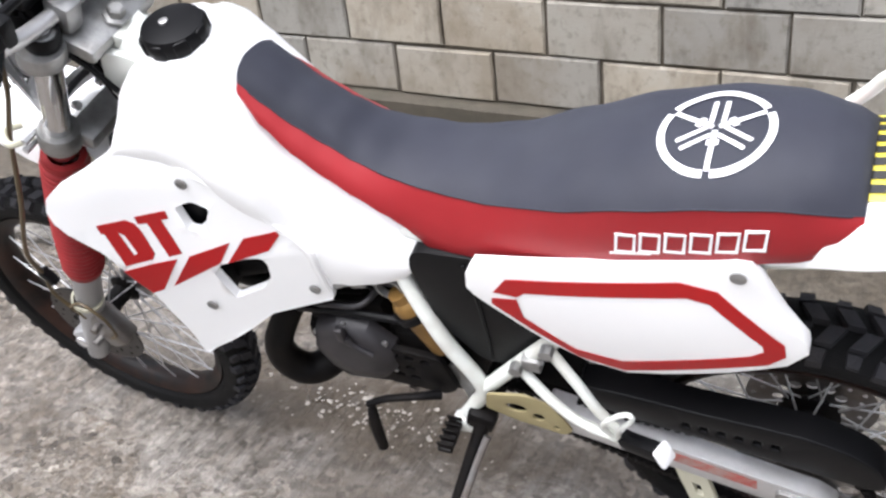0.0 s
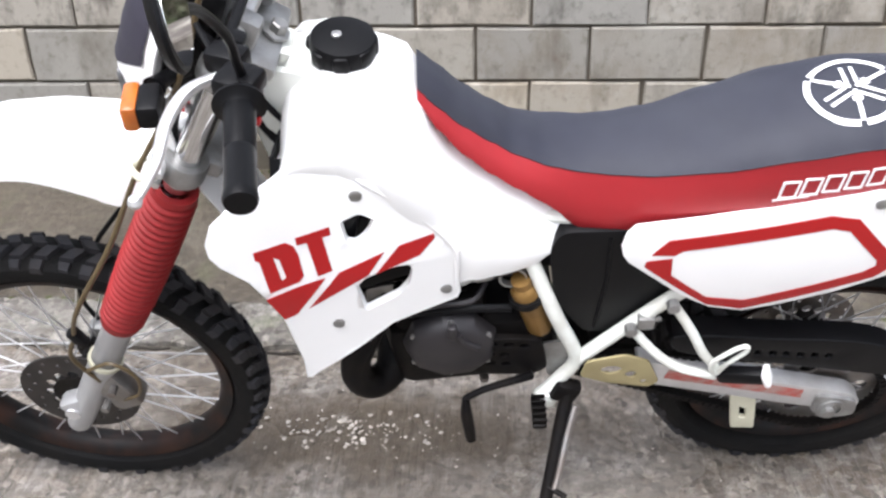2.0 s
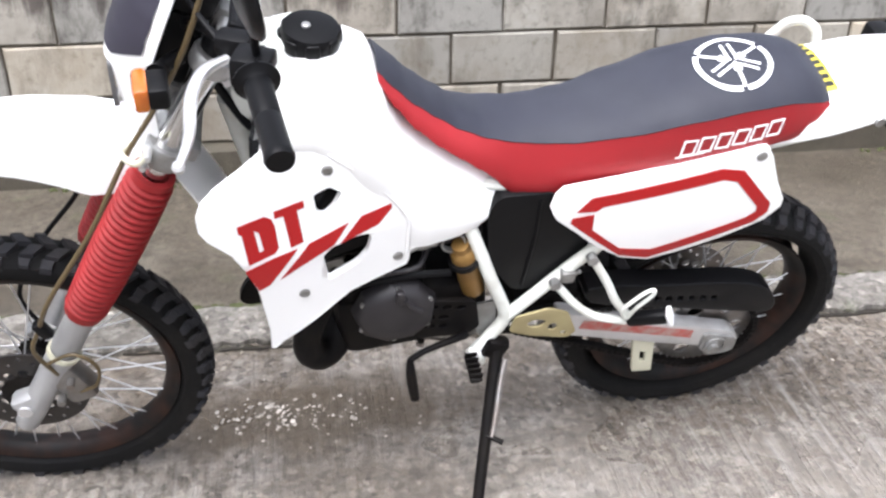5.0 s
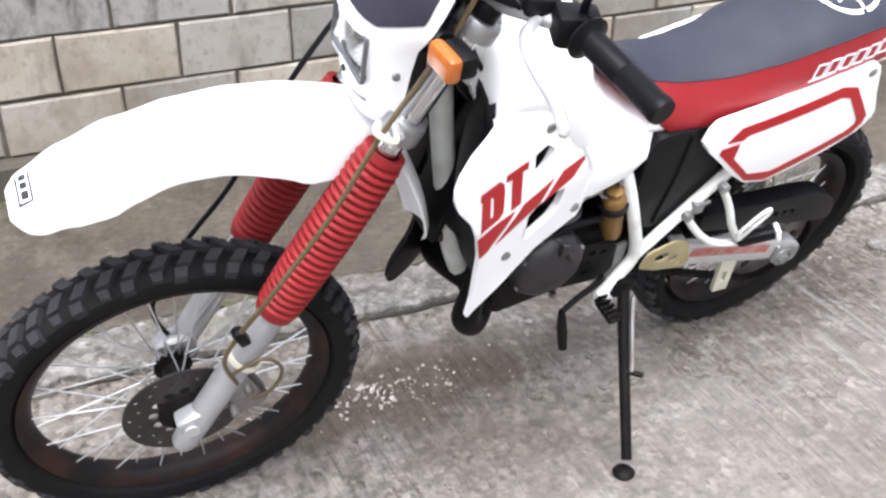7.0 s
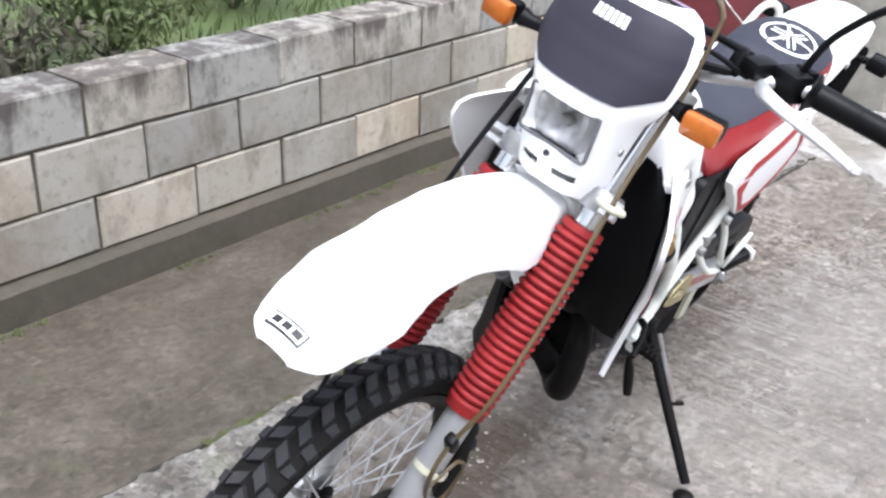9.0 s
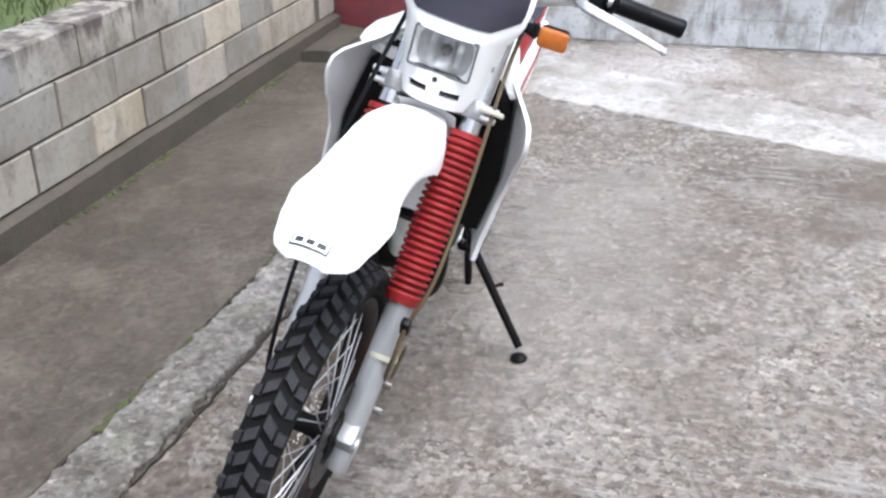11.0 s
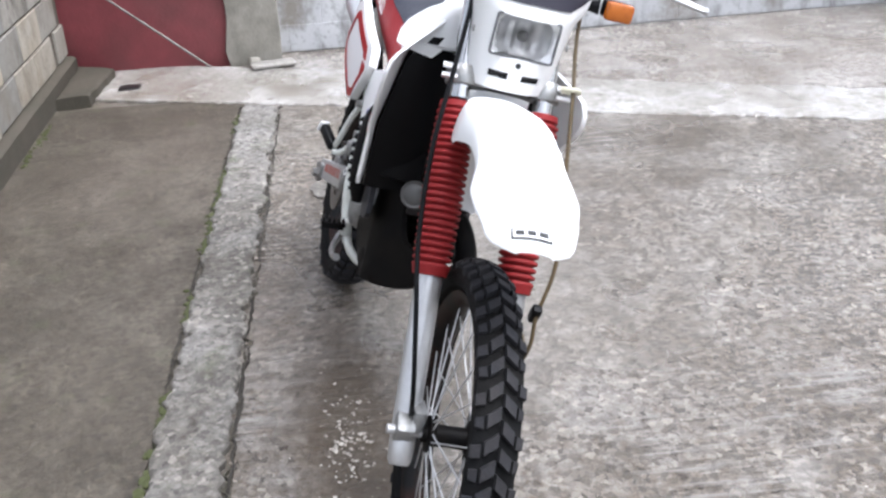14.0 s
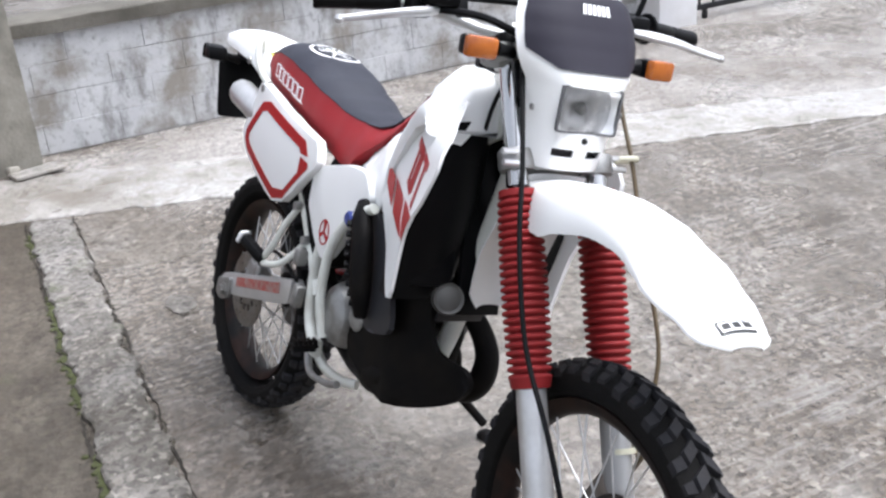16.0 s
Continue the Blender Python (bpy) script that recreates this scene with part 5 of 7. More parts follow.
# cables round the bars
for name, pts, r, mtl in (("clutch_cable", [(0.955, 0.185, 1.207), (1.01, 0.10, 1.235), (1.03, -0.03, 1.20), (0.99, -0.085, 1.08), (0.93, -0.07, 0.97)], 0.0042, BLACK),
                          ("throttle_cable", [(0.905, -0.255, 1.225), (0.96, -0.17, 1.275), (1.02, -0.02, 1.285), (1.02, 0.075, 1.20), (0.955, 0.055, 1.06), (0.90, 0.05, 0.98)], 0.0046, BLACK),
                          ("wiring_loom", [(0.915, 0.225, 1.195), (0.965, 0.15, 1.205), (1.02, 0.08, 1.19), (1.01, 0.03, 1.09), (0.95, 0.04, 0.98), (0.89, 0.04, 0.92)], 0.0075, BLACK),
                          ("brake_line", [(0.955, -0.19, 1.255), (0.965, -0.10, 1.315), (0.975, 0.02, 1.325), (0.980, 0.10, 1.295), (0.985, 0.120, 1.275)], 0.0048, HOSE_TAN),
                          ("front_loom", [(0.93, -0.225, 1.20), (0.985, -0.14, 1.20), (1.03, -0.06, 1.17)], 0.007, BLACK)):
    P(name, tube(pts, r, 8), mtl, "", front=True)

# ---- frame
def mirror_pts(pts):
    return [(a, -b, c) for a, b, c in pts]


FR = WHITE_FRAME


def shroud_y_at(x):
    return 0.086 + 0.30 * (x - 0.53)


frame_ob = P("frame", tube([(0.955, 0, 1.055), (0.925, 0, 1.12)], 0.030, 16, bm=tube([(0.93, 0, 1.09), (0.80, 0, 1.01), (0.68, 0, 0.92), (0.56, 0, 0.83)], [0.040, 0.034, 0.028, 0.026], 12)), FR, "white painted steel frame")
for sgn in (1, -1):
    part("neck_gusset", panel(corner_outline([(0.952, 1.105), (0.900, 1.098), (0.845, 1.050), (0.830, 0.985), (0.880, 0.945), (0.955, 0.985), (0.975, 1.040)], 0.015), 0.046 * sgn, 0.012, [[(0.915 + 0.014 * math.cos(t), 1.010 + 0.014 * math.sin(t)) for t in (2 * math.pi * j / 12 for j in range(12))]], bevel=0.003), FR, frame_ob)
part("head_gusset", box((0.900, 0, 1.055), (0.090, 0.060, 0.110), 0.02, (0, -26, 0)), FR, frame_ob)
part("front_downtube", tube([(0.975, 0, 1.00), (0.93, 0, 0.80), (0.875, 0, 0.58), (0.83, 0, 0.46)], 0.021, 12), FR, frame_ob)
for sgn in (1, -1):
    sw = (lambda p: p) if sgn > 0 else mirror_pts
    part("side_tube", tube([(0.600, 0.040, 0.80), (0.572, 0.080, 0.735), (0.525, 0.106, 0.615), (0.482, 0.110, 0.500), (0.505, 0.113, 0.440), (0.540, 0.116, 0.385)] if sgn > 0 else [(0.640, -0.070, 0.765), (0.575, -0.108, 0.737), (0.492, -0.116, 0.669), (0.460, -0.116, 0.600), (0.450, -0.113, 0.511), (0.462, -0.112, 0.430), (0.500, -0.112, 0.380)], 0.0132, 12), FR, frame_ob)
    part("rear_stay", tube(sw([(0.478, 0.110, 0.492), (0.410, 0.110, 0.578), (0.335, 0.110, 0.668), (0.20, 0.10, 0.80), (0.05, 0.09, 0.875)]), 0.0125, 12), FR, frame_ob)
    part("seat_rail", tube(sw([(0.56, 0.06, 0.82), (0.35, 0.085, 0.82), (0.10, 0.085, 0.875), (-0.08, 0.075, 0.90)]), 0.012, 10), FR, frame_ob)
    if sgn < 0:
        part("cradle_tube", tube(sw([(0.66, 0.070, 0.345), (0.62, 0.092, 0.340), (0.56, 0.108, 0.350), (0.500, 0.112, 0.385)]), 0.0115, 12), FR, frame_ob)
    part("peg_stay", tube(sw([(0.340, 0.125, 0.668), (0.300, 0.138, 0.605), (0.272, 0.145, 0.550), (0.238, 0.150, 0.505)]), 0.0085, 10), FR, frame_ob)
    part("peg_stay", tube(sw([(0.400, 0.120, 0.598), (0.350, 0.136, 0.540), (0.305, 0.145, 0.508), (0.240, 0.150, 0.488)]), 0.0085, 10), FR, frame_ob)
    for x, y, z in ((0.400, 0.120, 0.600), (0.340, 0.124, 0.668)):
        part("stay_bolt", lathe([(0.0, 0), (0.011, 0), (0.011, 0.016), (0.0, 0.016)], 8, axis_y(x, y * sgn, z) @ (Matrix.Rotation(math.pi, 4, "X") if sgn < 0 else Matrix())), CAST, frame_ob)
    # passenger and rider pegs
    pp = P("passenger_peg", box((0.205, 0.168 * sgn, 0.516), (0.085, 0.026, 0.030), 0.009, (0, 24, -22 * sgn)), BLACK, "black rubber folded passenger footrest")
    part("peg_end", box((0.168, 0.184 * sgn, 0.534), (0.012, 0.030, 0.034), 0.005, (0, 24, -22 * sgn)), LETTER_WHITE, pp, "white footrest end")
    rp = P("footrest", box((0.545, 0.158 * sgn, 0.395), (0.026, 0.066, 0.008), 0.003), BLACK_MATT, "serrated steel rider footrest")
    for k in range(5):
        part("tooth", box((0.545, (0.132 + 0.013 * k) * sgn, 0.405), (0.026, 0.004, 0.012), 0.001), BLACK_MATT, rp)
    part("footrest_bracket", box((0.530, 0.122 * sgn, 0.385), (0.040, 0.024, 0.044), 0.008), FR, rp)
    part("rubber_pad", box((0.545, 0.158 * sgn, 0.386), (0.020, 0.058, 0.010), 0.003), BLACK, rp)
P("boot_guard_wire", tube([(0.250, 0.160, 0.510), (0.262, 0.166, 0.548), (0.235, 0.170, 0.592), (0.216, 0.172, 0.606), (0.214, 0.172, 0.590), (0.235, 0.168, 0.552), (0.244, 0.160, 0.510)], 0.0042, 8), FR, "white bent wire guard at the footrest")

# ---- swingarm
for sgn in (1, -1):
    arm = P("swingarm", panel(corner_outline([(0.372, 0.492), (0.340, 0.482), (0.100, 0.408), (-0.040, 0.366), (-0.068, 0.340), (-0.064, 0.302), (0.08, 0.340), (0.340, 0.417), (0.372, 0.432)], 0.010), (0.118 if sgn > 0 else 0.130) * sgn, 0.032, bevel=0.004), ALLOY, "brushed aluminium box-section swingarm")
    decal = part("arm_decal", panel([(0.312, 0.462), (0.050, 0.384), (0.050, 0.358), (0.318, 0.436)], (0.1193 if sgn > 0 else 0.1313) * sgn, 0.0006), RED_FADED, arm, "worn red swingarm decal")
    part("axle_plate", panel(corner_outline([(0.022, 0.372), (-0.060, 0.348), (-0.066, 0.302), (-0.03, 0.292), (0.022, 0.315)], 0.014), (0.125 if sgn > 0 else 0.139) * sgn, 0.010, bevel=0.002), CAST, arm)
    part("axle_nut", lathe([(0.0, 0), (0.019, 0), (0.019, 0.005), (0.013, 0.006), (0.013, 0.016), (0.0, 0.016)], 6, axis_y(-0.005, (0.125 if sgn > 0 else 0.139) * sgn, 0.330) @ (Matrix.Rotation(math.pi, 4, "X") if sgn < 0 else Matrix())), CAST, arm)
    part("chain_adjuster", lathe([(0.020, 0), (0.027, 0), (0.027, 0.004), (0.020, 0.004)], 20, axis_y(-0.012, (0.1255 if sgn > 0 else 0.1395) * sgn, 0.328), close=True), CAST, arm)
P("pivot_plate", panel(corner_outline([(0.466, 0.512), (0.400, 0.530), (0.358, 0.512), (0.330, 0.446), (0.346, 0.428), (0.424, 0.446), (0.474, 0.468)], 0.008), 0.1320, 0.004,
                       [[(0.420 + 0.019 * math.cos(t), 0.486 + 0.012 * math.sin(t)) for t in (2 * math.pi * j / 12 for j in range(12))], [(0.384 + 0.010 * math.cos(t), 0.470 + 0.010 * math.sin(t)) for t in (2 * math.pi * j / 12 for j in range(12))],
                        [(0.358 + 0.006 * math.cos(t), 0.446 + 0.006 * math.sin(t)) for t in (2 * math.pi * j / 10 for j in range(10))]], bevel=0.0015), GOLD_PLATE, "yellowed plate at the swingarm pivot")
P("chain_guide", panel(corner_outline([(0.180, 0.362), (0.128, 0.346), (0.110, 0.240), (0.156, 0.244)], 0.004), 0.112, 0.010, [[(0.154, 0.318), (0.140, 0.313), (0.134, 0.277), (0.147, 0.280)]], bevel=0.002), TIE_CREAM, "pale chain guide bracket")
P("chain_guard", panel(round_outline([(0.315, 0.545), (0.235, 0.545), (0.137, 0.532), (-0.014, 0.518), (-0.092, 0.486), (-0.126, 0.440), (-0.118, 0.408), (-0.04, 0.420), (0.10, 0.452), (0.20, 0.475), (0.300, 0.500)], 3), 0.108, 0.045,
                       [corner_outline([(0.02 + 0.026 * k, 0.468 + 0.003 * k), (0.032 + 0.026 * k, 0.470 + 0.003 * k), (0.032 + 0.026 * k, 0.484 + 0.003 * k), (0.02 + 0.026 * k, 0.482 + 0.003 * k)], 0.002, 1) for k in range(6)], bevel=0.004), BLACK, "black plastic chain guard with slots")
# chain: two runs of links and round the sprockets
bm = bmesh.new()
loop = []
for a in range(-80, 101, 6):
    loop.append((0.455 + 0.030 * math.cos(radians(a)), 0.455 + 0.030 * math.sin(radians(a))))
for a in range(80, 281, 4):
    loop.append((-0.005 + 0.110 * math.cos(radians(a + 10)), 0.330 + 0.110 * math.sin(radians(a + 10))))
dense = []
for i in range(len(loop)):
    p, q = Vector(loop[i]), Vector(loop[(i + 1) % len(loop)])
    k = max(1, round((q - p).length / 0.0079))
    dense += [p + (q - p) * j / k for j in range(k)]
for i in range(0, len(dense) - 1):
    p, q = dense[i], dense[(i + 1) % len(dense)]
    ang = math.degrees(math.atan2(q.y - p.y, q.x - p.x))
    box(((p.x + q.x) / 2, 0.092, (p.y + q.y) / 2), (0.0098, 0.017 if i % 2 else 0.012, 0.012), 0.0, (0, -ang, 0), bm)
P("chain", bm, BLACK_MATT, "oily black drive chain", smooth=0)
P("arm_pivot", tube([(0.470, -0.100, 0.475), (0.470, 0.100, 0.475)], 0.020, 14, bm=box((0.40, 0.0, 0.470), (0.13, 0.16, 0.05), 0.01, (0, -14, 0))), BLACK_MATT, "swingarm pivot")

P("rear_caliper", box((0.085, -0.088, 0.412), (0.070, 0.046, 0.052), 0.010, (0, 20, 0), bm=box((0.120, -0.100, 0.425), (0.030, 0.030, 0.040), 0.006, (0, 20, 0))), CAST, "cast rear brake caliper")
P("caliper_hose", tube([(0.120, -0.105, 0.445), (0.180, -0.118, 0.500), (0.270, -0.122, 0.520), (0.380, -0.120, 0.490)], 0.0045, 8), BLACK, "black rear brake hose")
P("master_cylinder", box((0.420, -0.132, 0.470), (0.030, 0.026, 0.060), 0.007, (0, 12, 0)), CAST, "rear brake master cylinder")
P("fluid_cup", box((0.405, -0.134, 0.560), (0.028, 0.028, 0.040), 0.006), CAST, "small rear brake fluid cup")

# ---- side stand
stand = P("side_stand", tube([(0.487, 0.128, 0.425), (0.498, 0.150, 0.392), (0.568, 0.387, 0.172)], [0.016, 0.013, 0.0115], 12, 4), BLACK_MATT, "black steel side stand, folded out")
GROUND_N = BIKE.to_3x3().inverted() @ Vector((0, 0, 1))
fz = 0.400 * math.tan(radians(LEAN_DEG))
part("stand_foot", lathe([(0.0, 0.0), (0.023, 0.0), (0.024, 0.004), (0.021, 0.008), (0.013, 0.014), (0.0, 0.016)], 20, Matrix.Translation((0.572, 0.400, fz + 0.003)) @ GROUND_N.to_track_quat("Z", "Y").to_matrix().to_4x4()), BLACK_MATT, stand)
part("stand_spring", tube([(0.478, 0.152, 0.405), (0.492, 0.186, 0.372), (0.512, 0.246, 0.317), (0.520, 0.264, 0.300)], 0.0065, 8), STEEL, stand, "stand spring")
part("stand_lug", tube([(0.530, 0.258, 0.300), (0.500, 0.280, 0.300)], 0.006, 8), BLACK_MATT, stand)
part("stand_bracket", box((0.495, 0.125, 0.415), (0.050, 0.030, 0.050), 0.010, (0, -20, 0)), BLACK_MATT, stand)

# ---- engine
eng = P("engine", box((0.66, 0.0, 0.485), (0.300, 0.185, 0.170), 0.030, (0, 8, 0), bm=box((0.72, 0.0, 0.58), (0.16, 0.16, 0.10), 0.02)), BLACK_MATT, "black liquid-cooled single-cylinder engine")
part("generator_cover", lathe([(0.0, 0.040), (0.030, 0.040), (0.062, 0.036), (0.076, 0.026), (0.082, 0.010), (0.084, 0.0), (0.0, 0.0)], 9, axis_y(0.702, 0.090, 0.535)), DARK_GREY, eng, "dark grey generator cover")
part("cover_rib", tube([(0.690, 0.131, 0.600), (0.680, 0.131, 0.580), (0.655, 0.129, 0.560)], 0.006, 8, bm=box((0.700, 0.128, 0.605), (0.016, 0.014, 0.034), 0.004)), DARK_GREY, eng)
part("sprocket_cover", panel(corner_outline([(0.665, 0.565), (0.545, 0.553), (0.530, 0.470), (0.555, 0.448), (0.660, 0.455)], 0.012), 0.112, 0.012,
     [[(x + 0.010 * math.cos(t), z + 0.007 * math.sin(t)) for t in (2 * math.pi * j / 8 for j in range(8))] for x, z in ((0.630, 0.545), (0.602, 0.541), (0.574, 0.537), (0.635, 0.515), (0.607, 0.511), (0.632, 0.487), (0.604, 0.484))], bevel=0.002), BLACK_MATT, eng, "black slotted sprocket cover")
cyl = part("cylinder", box((0.735, 0, 0.690), (0.110, 0.125, 0.130), 0.014, (0, 10, 0)), BLACK_MATT, eng)
part("cylinder_head", box((0.722, 0, 0.790), (0.105, 0.115, 0.050), 0.016, (0, 10, 0)), CAST, eng, "cast cylinder head")
for k in range(4):
    part("head_bolt", lathe([(0, 0), (0.008, 0), (0.008, 0.010), (0, 0.010)], 6, pose(0.722 + (0.035 if k % 2 else -0.035), 0.045 if k < 2 else -0.045, 0.812)), ALLOY, eng)
for z in (0.635, 0.660, 0.685, 0.710):
    part("cooling_rib", box((0.735, 0, z), (0.126, 0.142, 0.006), 0.002, (0, 10, 0)), BLACK_MATT, eng)
part("clutch_cover", lathe([(0.0, 0.048), (0.040, 0.046), (0.060, 0.036), (0.068, 0.018), (0.072, 0.0), (0.0, 0.0)], 28, axis_y(0.596, -0.090, 0.490) @ Matrix.Rotation(math.pi, 4, "X") @ Matrix.Diagonal((0.85, 1.1, 1.0, 1))), CAST, eng, "grey cast clutch cover")
part("water_pump", lathe([(0.0, 0.036), (0.026, 0.034), (0.040, 0.022), (0.044, 0.0), (0.0, 0.0)], 20, axis_y(0.690, -0.092, 0.520) @ Matrix.Rotation(math.pi, 4, "X")), CAST, eng)
part("carburettor", box((0.615, 0.02, 0.700), (0.080, 0.080, 0.090), 0.014, (0, 12, 0), bm=lathe([(0, -0.05), (0.032, -0.05), (0.034, 0.05), (0, 0.05)], 18, pose(0.57, 0.02, 0.70, 0, 80, 0))), DARK_GREY, eng, "carburettor")
part("intake_joint", lathe([(0.0, 0.0), (0.030, 0.0), (0.032, 0.010), (0.026, 0.018), (0.0, 0.020)], 16, axis_y(0.655, 0.060, 0.700)), CAST, eng)
part("engine_bracket", panel(corner_outline([(0.845, 0.640), (0.790, 0.655), (0.770, 0.600), (0.840, 0.585)], 0.008), 0.060, 0.006, [[(0.812 + 0.009 * math.cos(t), 0.622 + 0.009 * math.sin(t)) for t in (2 * math.pi * j / 10 for j in range(10))]]), CAST, eng)
part("oil_pipe", tube([(0.80, 0.088, 0.60), (0.75, 0.10, 0.625), (0.68, 0.10, 0.632), (0.60, 0.095, 0.625)], 0.007, 8), BLACK, eng)
part("drain_bolt", lathe([(0, 0), (0.009, 0), (0.009, 0.012), (0, 0.012)], 6, pose(0.64, 0.085, 0.395)), STEEL, eng)
for k in range(6):
    a = radians(30 + 60 * k)
    part("cover_bolt", lathe([(0, 0), (0.0055, 0), (0.0055, 0.006), (0, 0.006)], 8, axis_y(0.702 + 0.074 * math.cos(a), 0.108, 0.535 + 0.074 * math.sin(a))), CAST, eng)
part("spark_lead", tube([(0.722, 0.0, 0.83), (0.715, 0.05, 0.835), (0.690, 0.085, 0.79), (0.660, 0.090, 0.73), (0.640, 0.080, 0.68)], 0.0042, 8), BLACK, eng)
part("carburettor_hose", tube([(0.640, 0.060, 0.660), (0.665, 0.095, 0.650), (0.720, 0.100, 0.645), (0.765, 0.090, 0.620)], 0.0060, 8), DARK_GREY, eng)
part("fuel_tap", box((0.648, 0.092, 0.716), (0.030, 0.022, 0.022), 0.005, (0, 15, 0), bm=tube([(0.66, 0.10, 0.716), (0.685, 0.106, 0.708)], 0.005, 8)), CAST, eng, "small cast fuel tap")
part("joint_clip", lathe([(0.020, -0.006), (0.0235, -0.006), (0.0235, 0.006), (0.020, 0.006)], 18, axis_y(0.600, 0.086, 0.700), close=True), CAST, eng, "bright hose clip")
P("gear_lever", tube([(0.560, 0.122, 0.462), (0.590, 0.140, 0.474), (0.646, 0.158, 0.474), (0.680, 0.166, 0.458)], [0.009, 0.0075, 0.0065, 0.006], 10, 6, bm=tube([(0.678, 0.160, 0.452), (0.676, 0.176, 0.415), (0.668, 0.192, 0.362)], [0.0065, 0.011, 0.0095], 10)), BLACK_MATT, "black gear lever with rubber tip")
P("shock_reservoir", lathe([(0.0, 0.0), (0.021, 0.002), (0.023, 0.010), (0.023, 0.085), (0.019, 0.090), (0.019, 0.096), (0.024, 0.100), (0.024, 0.122), (0.021, 0.130), (0.017, 0.134), (0.017, 0.150), (0.0, 0.152)], 24, Matrix.Translation((0.545, 0.082, 0.552)) @ Vector((0.28, 0.05, 0.96)).to_track_quat("Z", "Y").to_matrix().to_4x4()), GOLD, "gold anodised shock absorber reservoir")
P("reservoir_clamp", lathe([(0.0235, 0.0), (0.030, 0.0), (0.030, 0.014), (0.0235, 0.014)], 20, Matrix.Translation((0.573, 0.087, 0.644)) @ Vector((0.28, 0.05, 0.96)).to_track_quat("Z", "Y").to_matrix().to_4x4(), close=True), BLACK, "black reservoir clamp")
P("shock_spring", tube([(0.40 + 0.075 * k / 60 + 0.030 * math.cos(k * 0.72), 0.030 * math.sin(k * 0.72), 0.50 + 0.24 * k / 60) for k in range(61)], 0.0055, 6, 2), RED_DECAL, "red shock absorber spring")
P("airbox", panel(corner_outline([(0.545, 0.775), (0.530, 0.815), (0.405, 0.815), (0.340, 0.700), (0.335, 0.640), (0.405, 0.560), (0.470, 0.552), (0.528, 0.640)], 0.02), 0.096, 0.185, bevel=0.012), BLACK, "black plastic airbox")
P("airbox_rib", tube([(0.452, 0.0975, 0.80), (0.448, 0.0975, 0.70), (0.455, 0.0975, 0.57)], 0.003, 6), BLACK, "")
P("starter_relay", box((0.375, 0.118, 0.612), (0.030, 0.022, 0.030), 0.005, bm=tube([(0.37, 0.12, 0.61), (0.355, 0.128, 0.63)], 0.004, 6)), CAST, "small wiring connectors")
P("brake_pedal", tube([(0.500, -0.120, 0.36), (0.58, -0.150, 0.345), (0.68, -0.165, 0.365), (0.735, -0.165, 0.385)], [0.010, 0.008, 0.007, 0.009], 10), CAST, "rear brake pedal")
P("shock_body", tube([(0.49, 0, 0.76), (0.42, 0, 0.50)], 0.020, 12), BLACK, "")
P("engine_hanger", panel(corner_outline([(0.545, 0.520), (0.500, 0.530), (0.490, 0.440), (0.525, 0.420)], 0.01), 0.098, 0.006), CAST, "cast engine mounting plate")

# ---- radiators, hoses and exhaust
for sgn in (1, -1):
    low_z = 0.650
    rad = P("radiator", box((0.880, (0.084 if sgn > 0 else 0.105) * sgn, 0.815), (0.050, 0.096, 0.290), 0.010, (0, -10, 10 * sgn)), BLACK, "black radiator behind the shroud")
    for k in range(12):
        part("radiator_fin", box((0.906 + 0.0036 * (k - 5.5), (0.084 if sgn > 0 else 0.105) * sgn, 0.700 + 0.0205 * k), (0.006, 0.084, 0.004), 0.0, (0, -10, 10 * sgn)), PLASTIC_GREY, rad)
    rows = []
    for k in range(13):
        u = k / 12
        z = 1.010 + (low_z - 1.010) * u
        xo = (0.946 if sgn > 0 else 0.935) + 0.018 * math.sin(u * 3.0) - 0.035 * u
        out_y = shroud_y_at(xo) - (0.034 if sgn > 0 else 0.014) - 0.85 * max(0.0, z - 0.965) - 0.16 * max(0.0, min(z, 0.965) - 0.80)
        rows.append([(xo - 0.030, 0.030 * sgn, z), (xo - 0.004, 0.062 * sgn, z), (xo + 0.004, 0.105 * sgn, z - 0.004), (xo + 0.006, (0.105 + (out_y - 0.105) * 0.6) * sgn, z - 0.006), (xo, out_y * sgn, z - 0.008), (xo - 0.055, (out_y - 0.008) * sgn, z - 0.008)])
    bm = loft(rows, False, closed=False)
    bmesh.ops.recalc_face_normals(bm, faces=bm.faces)
    bmesh.ops.solidify(bm, geom=bm.faces[:], thickness=0.004)
    P("air_guide", bm, BLACK, "black plastic air guide inside the shroud", smooth=50)
# added black sheet that keeps the hollow behind the shroud openings dark
P("air_duct", panel(corner_outline([(0.900, 0.950), (0.800, 0.945), (0.725, 0.830), (0.735, 0.700), (0.880, 0.690)], 0.02), lambda x, z: shroud_y_at(x) - 0.082, 0.016, bevel=0.003), BLACK, "black sheet added to darken the shroud openings")
P("horn", lathe([(0.0, 0.014), (0.016, 0.014), (0.024, 0.010), (0.030, 0.012), (0.032, 0.006), (0.032, -0.010), (0.0, -0.012)], 24, pose(0.936, -0.072, 0.656, 0, 74, -25)), DULL_ZINC, "round grey horn on the frame")
P("horn_bracket", box((0.915, -0.020, 0.612), (0.010, 0.110, 0.024), 0.004, (0, 10, 0)), DARK_GREY, "")
P("radiator_hose", tube([(0.90, 0.08, 0.66), (0.87, 0.05, 0.62), (0.82, 0.0, 0.66), (0.77, -0.01, 0.74)], 0.016, 12), BLACK, "black coolant hose")
